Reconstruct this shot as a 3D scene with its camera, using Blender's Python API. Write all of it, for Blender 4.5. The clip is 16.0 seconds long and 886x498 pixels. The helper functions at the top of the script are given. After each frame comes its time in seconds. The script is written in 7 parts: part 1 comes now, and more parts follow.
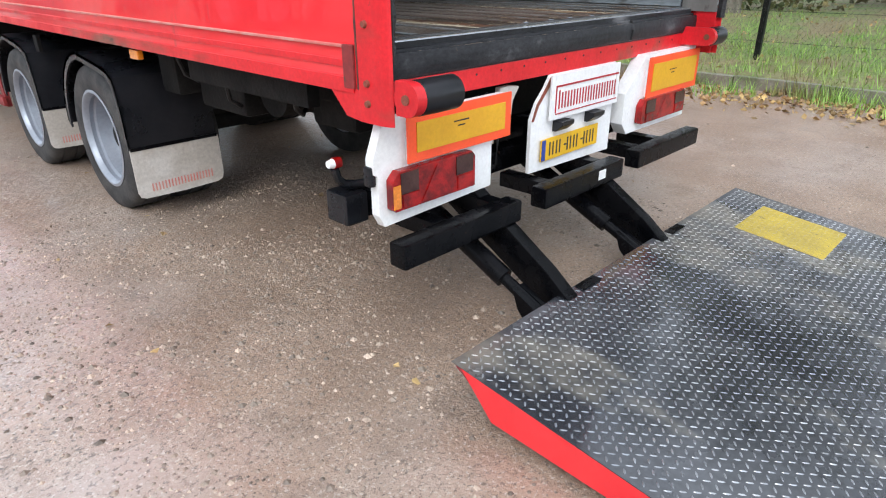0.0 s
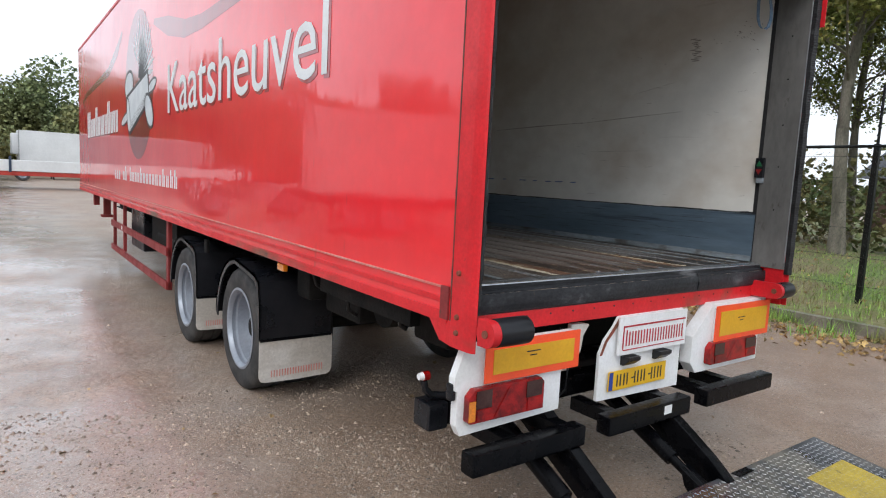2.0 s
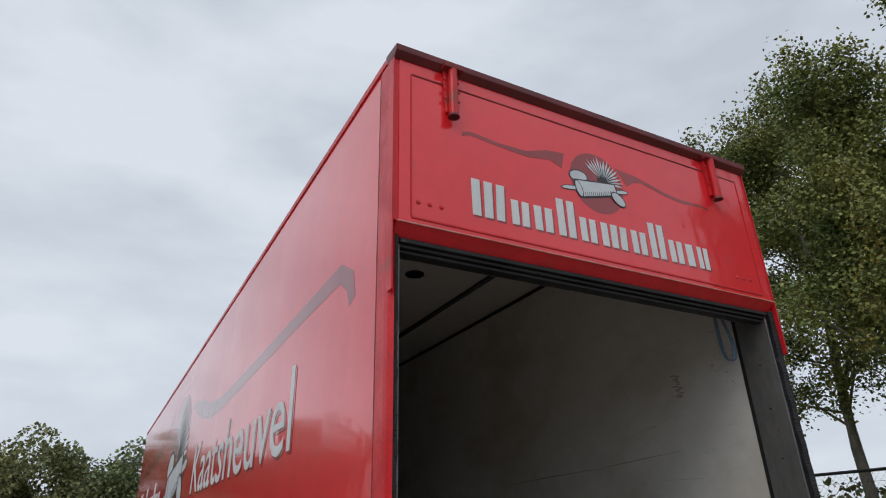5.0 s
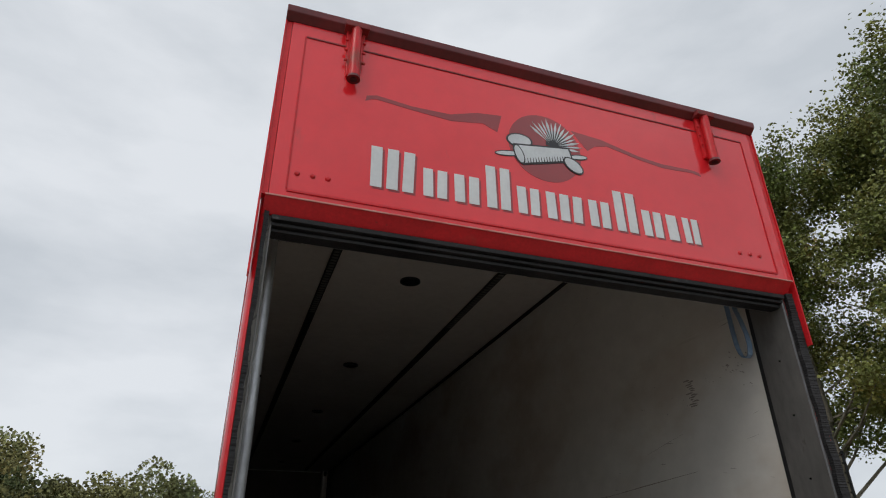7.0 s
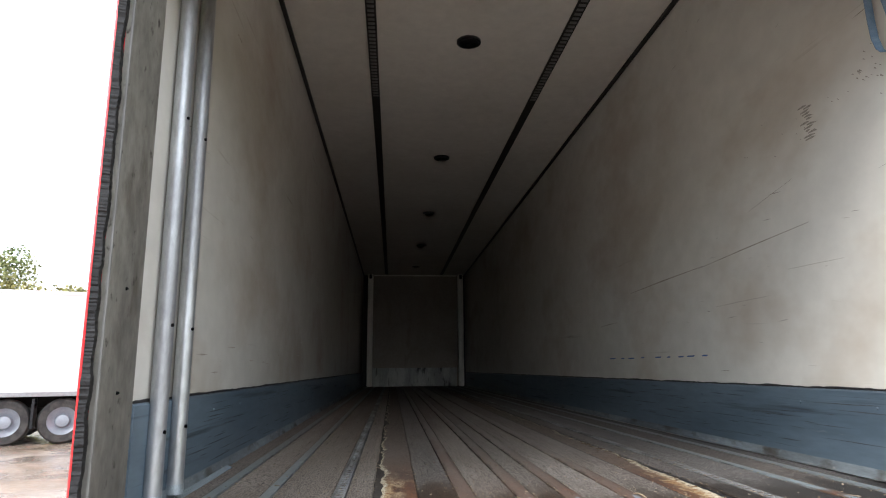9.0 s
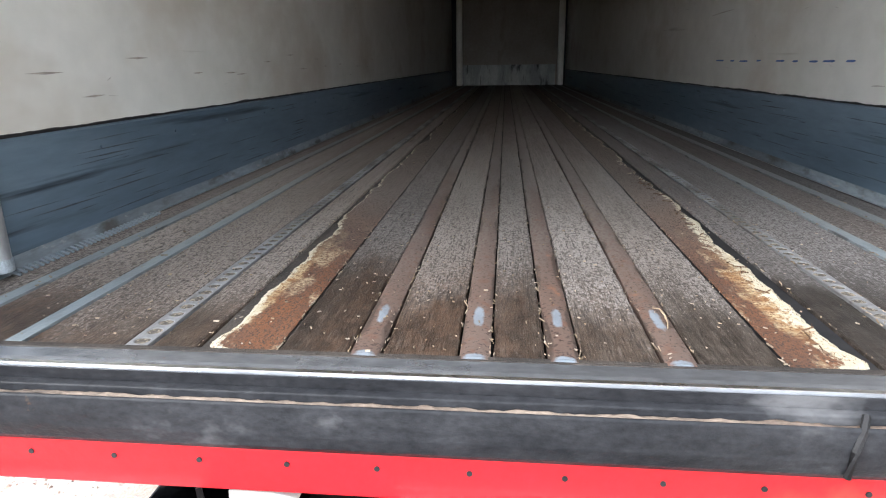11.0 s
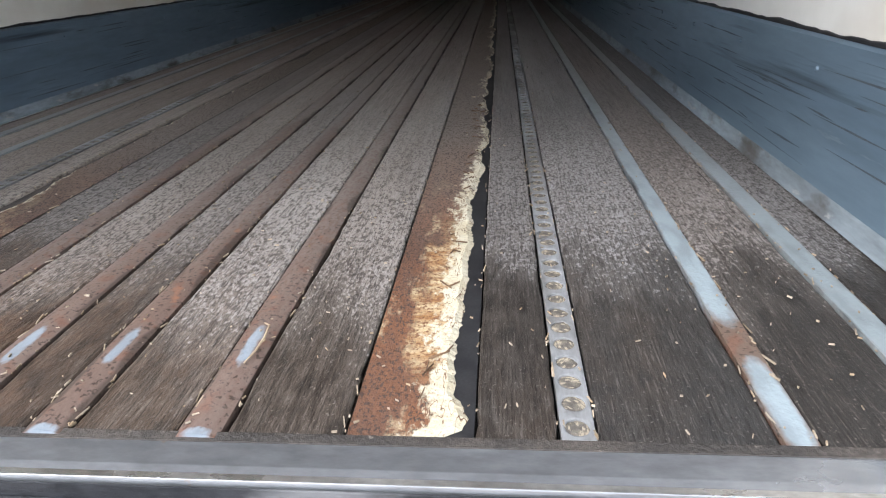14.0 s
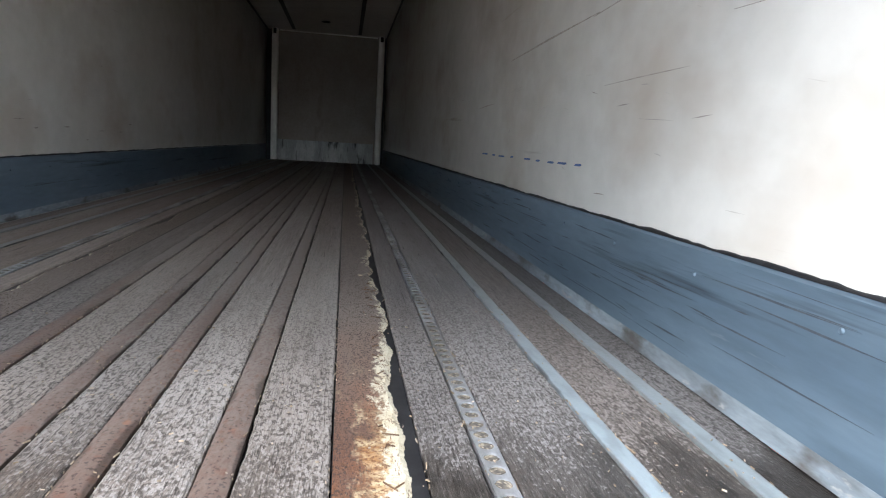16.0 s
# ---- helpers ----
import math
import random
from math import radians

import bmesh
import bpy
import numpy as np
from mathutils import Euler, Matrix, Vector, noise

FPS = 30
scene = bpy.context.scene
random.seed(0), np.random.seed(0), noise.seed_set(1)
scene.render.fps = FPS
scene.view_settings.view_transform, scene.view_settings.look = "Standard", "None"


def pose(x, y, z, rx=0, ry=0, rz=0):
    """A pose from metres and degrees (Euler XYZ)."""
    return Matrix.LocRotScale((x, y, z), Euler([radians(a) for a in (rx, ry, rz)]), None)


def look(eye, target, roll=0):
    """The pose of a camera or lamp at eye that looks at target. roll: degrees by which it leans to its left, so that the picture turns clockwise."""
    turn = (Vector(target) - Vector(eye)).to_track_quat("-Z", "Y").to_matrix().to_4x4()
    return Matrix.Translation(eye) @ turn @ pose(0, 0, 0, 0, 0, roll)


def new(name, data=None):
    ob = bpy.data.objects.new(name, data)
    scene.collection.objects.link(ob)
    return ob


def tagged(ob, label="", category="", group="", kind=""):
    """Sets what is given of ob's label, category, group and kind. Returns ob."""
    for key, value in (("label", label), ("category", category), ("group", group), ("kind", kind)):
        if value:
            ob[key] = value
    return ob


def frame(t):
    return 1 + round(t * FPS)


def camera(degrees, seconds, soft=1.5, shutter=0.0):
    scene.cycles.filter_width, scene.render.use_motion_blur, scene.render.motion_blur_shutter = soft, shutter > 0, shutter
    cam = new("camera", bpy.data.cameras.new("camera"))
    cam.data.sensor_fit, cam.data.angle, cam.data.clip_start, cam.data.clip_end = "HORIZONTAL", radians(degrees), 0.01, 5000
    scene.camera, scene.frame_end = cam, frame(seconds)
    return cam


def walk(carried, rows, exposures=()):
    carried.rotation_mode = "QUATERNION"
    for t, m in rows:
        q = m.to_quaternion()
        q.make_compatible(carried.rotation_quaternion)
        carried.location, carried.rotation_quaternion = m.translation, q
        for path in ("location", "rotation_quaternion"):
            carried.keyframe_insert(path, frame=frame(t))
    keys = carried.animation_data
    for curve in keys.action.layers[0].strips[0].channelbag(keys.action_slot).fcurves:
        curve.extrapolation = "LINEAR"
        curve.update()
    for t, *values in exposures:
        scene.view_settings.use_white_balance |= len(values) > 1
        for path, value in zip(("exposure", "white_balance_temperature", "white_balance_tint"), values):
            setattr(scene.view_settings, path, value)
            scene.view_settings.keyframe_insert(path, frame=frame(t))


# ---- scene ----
import itertools

cam = camera(71.1, 16.0, soft=1.1)
PATH = [
    (0, (-2.566, -1.458, 1.429), (-1.263, -0.189, 0.597), -0.3),
    (0.5, (-2.549, -1.674, 1.463), (-1.43, -0.167, 0.773), 0.1),
    (1, (-2.634, -1.781, 1.543), (-1.522, -0.174, 1.116), 1.2),
    (1.5, (-2.747, -1.8, 1.6), (-1.6, -0.185, 1.329), 1.4),
    (2, (-2.784, -1.815, 1.633), (-1.614, -0.209, 1.412), 2.9),
    (2.5, (-2.838, -1.84, 1.666), (-1.65, -0.231, 1.662), 0.7),
    (2.6, (-2.829, -1.842, 1.67), (-1.644, -0.231, 1.715), 0.5),
    (2.7, (-2.857, -1.859, 1.698), (-1.673, -0.251, 1.8), 0.7),
    (2.8, (-2.871, -1.872, 1.723), (-1.671, -0.283, 1.904), -0.0),
    (3, (-2.921, -1.882, 1.729), (-1.725, -0.321, 2.092), 1.1),
    (3.5, (-2.854, -1.972, 1.752), (-1.781, -0.388, 2.336), 2.6),
    (4, (-2.637, -2.169, 1.741), (-1.67, -0.594, 2.507), 1.6),
    (4.2, (-2.589, -2.208, 1.726), (-1.618, -0.649, 2.518), -0.1),
    (6.3, (-1.589, -2.203, 1.737), (-0.881, -0.589, 2.683), -2.1),
    (6.5, (-1.532, -2.188, 1.689), (-0.827, -0.608, 2.693), -3.1),
    (7, (-1.283, -2.078, 1.718), (-0.699, -0.404, 2.644), -0.4),
    (7.5, (-1.015, -2.024, 1.687), (-0.518, -0.265, 2.498), -0.7),
    (8, (-0.805, -1.892, 1.672), (-0.469, -0.034, 2.331), -1.3),
    (8.5, (-0.635, -1.779, 1.626), (-0.372, 0.129, 2.165), -1.4),
    (9, (-0.519, -1.547, 1.606), (-0.359, 0.41, 1.985), -0.4),
    (9.3, (-0.465, -1.344, 1.613), (-0.389, 0.645, 1.809), 0.4),
    (9.5, (-0.427, -1.269, 1.633), (-0.356, 0.727, 1.734), -0.5),
    (9.6, (-0.404, -1.232, 1.636), (-0.335, 0.767, 1.685), -0.6),
    (11.8, (0.209, -0.45, 1.692), (-0.272, 1.359, 0.987), -0.5),
    (12, (0.283, -0.414, 1.69), (-0.256, 1.38, 0.989), -0.4),
    (12.5, (0.519, -0.348, 1.707), (-0.023, 1.399, 0.899), -1.1),
    (13, (0.583, -0.299, 1.699), (0.229, 1.48, 0.857), -2.6),
    (13.5, (0.598, -0.271, 1.688), (0.361, 1.521, 0.832), -2.3),
    (14, (0.604, -0.258, 1.685), (0.416, 1.542, 0.834), -2.8),
    (14.5, (0.592, -0.257, 1.705), (0.45, 1.612, 1.006), -0.9),
    (15, (0.567, -0.263, 1.718), (0.411, 1.657, 1.179), -0.1),
    (15.5, (0.507, -0.254, 1.725), (0.537, 1.721, 1.417), 2.1),
    (16, (0.43, -0.224, 1.709), (0.752, 1.722, 1.379), 3.5),
]
# the clip's camera opens up as it turns from the sky to the dark load space
EXPOSURE = [(0.0, 1.15, 6300, 10), (0.5, 1.13, 6280, 10), (1.0, 0.93, 6330, 10), (1.5, 0.72, 6400, 10), (2.0, 0.63, 6420, 10), (2.5, 0.61, 6420, 10),
            (3.0, 0.28, 6420, 10), (3.5, 0.08, 6400, 10), (4.2, -0.17, 6400, 10), (6.3, -0.20, 6600, 10), (7.0, -0.15, 6720, 10), (7.5, 0.05, 6740, 10),
            (8.0, 0.66, 6680, 10), (8.5, 1.34, 6620, 10), (9.0, 1.85, 6620, 10), (9.5, 2.35, 6620, 10), (12.0, 2.46, 6300, 11), (12.5, 2.56, 6300, 11),
            (13.0, 2.45, 6320, 11), (14.0, 2.44, 6350, 11), (14.5, 2.50, 6300, 10), (15.0, 2.72, 6250, 10), (15.5, 2.87, 6180, 10), (16.0, 2.76, 6150, 10)]
walk(cam, [(t, look(e, g, r)) for t, e, g, r in PATH], EXPOSURE)

# ---- sky and sun: bright overcast ----
world = bpy.data.worlds.new("overcast_sky")
scene.world = world
world.use_nodes = True
wn, wl = world.node_tree.nodes, world.node_tree.links
wbg = wn["Background"]
wsky = wn.new("ShaderNodeTexSky")
wsky.sky_type = "NISHITA"
wsky.sun_disc = False
wsky.sun_elevation, wsky.sun_rotation = radians(42), radians(232)
wco = wn.new("ShaderNodeTexCoord")
wmap = wn.new("ShaderNodeMapping")
wmap.inputs["Scale"].default_value = (1.0, 1.0, 2.6)
wnoise = wn.new("ShaderNodeTexNoise")
wnoise.inputs["Scale"].default_value = 2.1
wnoise.inputs["Detail"].default_value = 7
wnoise.inputs["Roughness"].default_value = 0.52
wramp = wn.new("ShaderNodeValToRGB")
wramp.color_ramp.elements[0].position = 0.36
wramp.color_ramp.elements[0].color = (0.64, 0.70, 0.775, 1)
wramp.color_ramp.elements[1].position = 0.60
wramp.color_ramp.elements[1].color = (0.86, 0.915, 0.99, 1)
wdim = wn.new("ShaderNodeVectorMath")
wdim.operation = "SCALE"
wdim.inputs["Scale"].default_value = 0.10
wmix = wn.new("ShaderNodeMixRGB")
wmix.inputs[0].default_value = 0.92
wl.new(wco.outputs["Generated"], wmap.inputs["Vector"])
wl.new(wmap.outputs["Vector"], wnoise.inputs["Vector"])
wl.new(wnoise.outputs["Fac"], wramp.inputs["Fac"])
wl.new(wsky.outputs["Color"], wdim.inputs[0])
wl.new(wdim.outputs["Vector"], wmix.inputs[1])
wl.new(wramp.outputs["Color"], wmix.inputs[2])
wl.new(wmix.outputs["Color"], wbg.inputs["Color"])
wbg.inputs["Strength"].default_value = 1.0

sun_data = bpy.data.lights.new("sun", "SUN")
sun_data.energy = 0.85
sun_data.angle = radians(28)
sun_data.color = (1.0, 0.97, 0.93)
sun = new("sun", sun_data)
sun.matrix_world = look((-12, -9, 14), (0, 0, 0))


# ---- materials ----
def material(name, base, alt=None, scale=3.0, rough=0.5, rough_alt=None, metal=0.0, bump=0.0, bscale=60.0,
             stretch=(1, 1, 1), lo=0.4, hi=0.6, fine=0.18, spots=None, spots2=None, coat=0.0, rnd=0.0, spec=0.5, wave=0.0,
             isl=0.0, coat_ior=1.5, coat_rough=0.06, wst=(1, 1, 1)):
    """Noise at two scales, optional spots (colour, scale, low, high, stretch), relief and coat."""
    m = bpy.data.materials.new(name)
    m.use_nodes = True
    nt = m.node_tree
    n, l = nt.nodes, nt.links
    b = n["Principled BSDF"]
    co = n.new("ShaderNodeTexCoord")
    vec = co.outputs["Object"]
    if rnd:
        info = n.new("ShaderNodeObjectInfo")
        mul = n.new("ShaderNodeMath")
        mul.operation = "MULTIPLY"
        mul.inputs[1].default_value = 37.0
        add = n.new("ShaderNodeVectorMath")
        l.new(info.outputs["Random"], mul.inputs[0])
        l.new(vec, add.inputs[0])
        l.new(mul.outputs[0], add.inputs[1])
        vec = add.outputs[0]

    def noise_of(sc, st, detail=6.0, rg=0.6):
        mp = n.new("ShaderNodeMapping")
        mp.inputs["Scale"].default_value = st
        l.new(vec, mp.inputs["Vector"])
        t = n.new("ShaderNodeTexNoise")
        t.inputs["Scale"].default_value = sc
        t.inputs["Detail"].default_value = detail
        t.inputs["Roughness"].default_value = rg
        l.new(mp.outputs["Vector"], t.inputs["Vector"])
        return t.outputs["Fac"]

    def ramp_of(fac, a, c):
        r = n.new("ShaderNodeMapRange")
        r.inputs["From Min"].default_value = a
        r.inputs["From Max"].default_value = c
        l.new(fac, r.inputs["Value"])
        return r.outputs["Result"]

    def mixed(fac, a, c):
        x = n.new("ShaderNodeMixRGB")
        l.new(fac, x.inputs[0])
        for sock, v in ((x.inputs[1], a), (x.inputs[2], c)):
            if isinstance(v, tuple):
                sock.default_value = (*v, 1)
            else:
                l.new(v, sock)
        return x.outputs["Color"]

    alt = alt or tuple(v * 0.8 for v in base)
    big = ramp_of(noise_of(scale, stretch), lo, hi)
    col = mixed(big, base, alt)
    small = noise_of(scale * 14, stretch, 4.0)
    dark = n.new("ShaderNodeMapRange")
    dark.inputs["To Min"].default_value = 1 - fine
    dark.inputs["To Max"].default_value = 1 + fine
    dark.inputs["From Min"].default_value = 0.3
    dark.inputs["From Max"].default_value = 0.7
    l.new(small, dark.inputs["Value"])
    sc2 = n.new("ShaderNodeVectorMath")
    sc2.operation = "SCALE"
    l.new(col, sc2.inputs[0])
    l.new(dark.outputs["Result"], sc2.inputs["Scale"])
    col = sc2.outputs["Vector"]
    for s in (spots, spots2):
        if s:
            c, sc, a, z, st = s
            col = mixed(ramp_of(noise_of(sc, st, 5.0), a, z), col, c)
    if rnd or isl:
        geo = n.new("ShaderNodeNewGeometry") if isl else None
        src = geo.outputs["Random Per Island"] if isl else info.outputs["Random"]
        rr = n.new("ShaderNodeMapRange")
        rr.inputs["To Min"].default_value = 1 - (isl or rnd)
        rr.inputs["To Max"].default_value = 1 + (isl or rnd)
        l.new(src, rr.inputs["Value"])
        sc3 = n.new("ShaderNodeVectorMath")
        sc3.operation = "SCALE"
        l.new(col, sc3.inputs[0])
        l.new(rr.outputs["Result"], sc3.inputs["Scale"])
        col = sc3.outputs["Vector"]
    l.new(col, b.inputs["Base Color"])
    if rough_alt is not None:
        q = n.new("ShaderNodeMapRange")
        q.inputs["To Min"].default_value = rough
        q.inputs["To Max"].default_value = rough_alt
        l.new(big, q.inputs["Value"])
        l.new(q.outputs["Result"], b.inputs["Roughness"])
    else:
        b.inputs["Roughness"].default_value = rough
    b.inputs["Metallic"].default_value = metal
    b.inputs["Coat Weight"].default_value = coat
    b.inputs["Coat Roughness"].default_value = coat_rough
    b.inputs["Coat IOR"].default_value = coat_ior
    b.inputs["Specular IOR Level"].default_value = spec
    if bump or wave:
        bp = n.new("ShaderNodeBump")
        bp.inputs["Strength"].default_value = bump or wave
        bp.inputs["Distance"].default_value = 0.01 if bump else 0.03
        l.new(noise_of(bscale, stretch if bump else wst, 5.0 if bump else 2.0), bp.inputs["Height"])
        l.new(bp.outputs["Normal"], b.inputs["Normal"])
        if coat and wave:
            l.new(bp.outputs["Normal"], b.inputs["Coat Normal"])
    return m


ONE = (1, 1, 1)


def board_material():
    """Floor boards: damp and dark by the sill, a fuzzy pale-worn stretch behind it, then dry grey-brown."""
    m = bpy.data.materials.new("worn_floor_board")
    m.use_nodes = True
    n, l = m.node_tree.nodes, m.node_tree.links
    b = n["Principled BSDF"]
    co, info = n.new("ShaderNodeTexCoord"), n.new("ShaderNodeObjectInfo")
    mul, add, sep = n.new("ShaderNodeMath"), n.new("ShaderNodeVectorMath"), n.new("ShaderNodeSeparateXYZ")
    mul.operation = "MULTIPLY"
    mul.inputs[1].default_value = 37.0
    l.new(info.outputs["Random"], mul.inputs[0])
    l.new(co.outputs["Object"], add.inputs[0])
    l.new(mul.outputs[0], add.inputs[1])
    l.new(co.outputs["Object"], sep.inputs[0])

    def noise_of(sc, st, detail=5.0):
        mp, t = n.new("ShaderNodeMapping"), n.new("ShaderNodeTexNoise")
        mp.inputs["Scale"].default_value = st
        t.inputs["Scale"].default_value = sc
        t.inputs["Detail"].default_value = detail
        t.inputs["Roughness"].default_value = 0.65
        l.new(add.outputs[0], mp.inputs["Vector"])
        l.new(mp.outputs["Vector"], t.inputs["Vector"])
        return t.outputs["Fac"]

    def span(v, a, c, lo=0.0, hi=1.0):
        r = n.new("ShaderNodeMapRange")
        for key, val in (("From Min", a), ("From Max", c), ("To Min", lo), ("To Max", hi)):
            r.inputs[key].default_value = val
        l.new(v, r.inputs["Value"])
        return r.outputs["Result"]

    def calc(op, p, q):
        c = n.new("ShaderNodeMath")
        c.operation = op
        for s, v in zip(c.inputs, (p, q)):
            if isinstance(v, float):
                s.default_value = v
            else:
                l.new(v, s)
        return c.outputs[0]

    def mixed(fac, p, q):
        x = n.new("ShaderNodeMixRGB")
        l.new(fac, x.inputs[0])
        for s, v in ((x.inputs[1], p), (x.inputs[2], q)):
            if isinstance(v, tuple):
                s.default_value = (*v, 1)
            else:
                l.new(v, s)
        return x.outputs["Color"]

    y = calc("ADD", sep.outputs["Y"], span(noise_of(2.2, (2.5, 0.8, 1)), 0.3, 0.7, -0.16, 0.16))
    y = calc("ADD", y, span(info.outputs["Random"], 0.0, 1.0, -0.22, 0.16))
    grain = noise_of(9.0, (9.0, 0.35, 1))
    broad = noise_of(1.6, (2.0, 0.22, 1))
    damp = mixed(span(grain, 0.35, 0.65), (0.043, 0.034, 0.028), (0.074, 0.060, 0.050))
    damp = mixed(span(broad, 0.47, 0.66), damp, (0.100, 0.068, 0.047))
    mottle = noise_of(38.0, (1.0, 0.55, 1), 4.0)
    damp = mixed(span(mottle, 0.52, 0.66, 0.0, 0.55), damp, (0.115, 0.100, 0.086))
    damp = mixed(span(mottle, 0.46, 0.36, 0.0, 0.6), damp, (0.022, 0.020, 0.018))
    # oily boards towards one wall
    geo, gsep = n.new("ShaderNodeNewGeometry"), n.new("ShaderNodeSeparateXYZ")
    l.new(geo.outputs["Position"], gsep.inputs[0])
    side = calc("ADD", gsep.outputs["X"], span(noise_of(3.0, (1.0, 0.6, 1)), 0.3, 0.7, -0.12, 0.12))
    oily = span(side, 0.45, 0.90)
    warm = calc("MULTIPLY", span(side, 0.35, -0.10), span(broad, 0.36, 0.56))
    damp = mixed(calc("MULTIPLY", warm, 0.82), damp, mixed(span(mottle, 0.40, 0.62), (0.050, 0.034, 0.026), (0.128, 0.079, 0.054)))
    damp = mixed(calc("MULTIPLY", oily, 0.78), damp, (0.030, 0.030, 0.029))
    dry = mixed(span(grain, 0.35, 0.65), (0.335, 0.303, 0.277), (0.245, 0.216, 0.195))
    dry = mixed(span(broad, 0.44, 0.66), dry, (0.385, 0.355, 0.330))
    col = mixed(calc("MULTIPLY", span(y, 0.38, 0.88), span(oily, 0.0, 1.0, 1.0, 0.72)), damp, dry)
    zone = calc("MULTIPLY", span(y, 0.30, 0.58), span(y, 2.1, 0.95))
    fuzz = noise_of(215.0, (1.0, 0.45, 1), 5.0)
    lift = calc("ADD", fuzz, span(zone, 0.0, 1.0, -0.22, 0.0))
    col = mixed(span(lift, 0.48, 0.55, 0.0, 0.82), col, (0.36, 0.335, 0.32))
    dirt = noise_of(150.0, (1.0, 0.55, 1), 6.0)
    col = mixed(calc("MULTIPLY", span(dirt, 0.515, 0.56), span(zone, 0.0, 1.0, 0.20, 0.80)), col, (0.052, 0.042, 0.036))
    fibre = noise_of(34.0, (12.0, 0.55, 1), 4.0)
    near = span(y, 1.5, 0.6)
    col = mixed(calc("MULTIPLY", span(fibre, 0.53, 0.61), span(near, 0.0, 1.0, 0.35, 0.72)), col, (0.020, 0.017, 0.015))
    col = mixed(span(fibre, 0.43, 0.35, 0.0, 0.40), col, (0.19, 0.165, 0.145))
    grit = noise_of(260.0, ONE, 3.0)
    col = mixed(calc("MULTIPLY", span(grit, 0.62, 0.68, 0.0, 0.55), near), col, (0.26, 0.235, 0.21))
    scars = noise_of(5.0, (22.0, 0.6, 1), 3.0)
    col = mixed(span(scars, 0.65, 0.72), col, (0.045, 0.037, 0.032))
    tint = n.new("ShaderNodeMixRGB")
    tint.blend_type = "MULTIPLY"
    tint.inputs[2].default_value = (1.0, 0.93, 0.87, 1)
    l.new(calc("FRACT", calc("MULTIPLY", info.outputs["Random"], 13.7), 0.0), tint.inputs[0])
    l.new(col, tint.inputs[1])
    col = tint.outputs["Color"]
    cool = n.new("ShaderNodeMixRGB")
    cool.blend_type = "MULTIPLY"
    cool.inputs[2].default_value = (0.96, 0.99, 1.035, 1)
    l.new(span(side, 0.35, 0.6), cool.inputs[0])
    l.new(col, cool.inputs[1])
    col = cool.outputs["Color"]
    sc = n.new("ShaderNodeVectorMath")
    sc.operation = "SCALE"
    l.new(col, sc.inputs[0])
    hue = calc("FRACT", calc("MULTIPLY", info.outputs["Random"], 7.3), 0.0)
    l.new(span(hue, 0.0, 1.0, 0.72, 1.14), sc.inputs["Scale"])
    l.new(sc.outputs["Vector"], b.inputs["Base Color"])
    l.new(span(y, 0.4, 0.9, 0.42, 0.62), b.inputs["Roughness"])
    b.inputs["Specular IOR Level"].default_value = 0.22
    bp = n.new("ShaderNodeBump")
    bp.inputs["Strength"].default_value = 0.35
    bp.inputs["Distance"].default_value = 0.008
    l.new(fuzz, bp.inputs["Height"])
    l.new(bp.outputs["Normal"], b.inputs["Normal"])
    return m


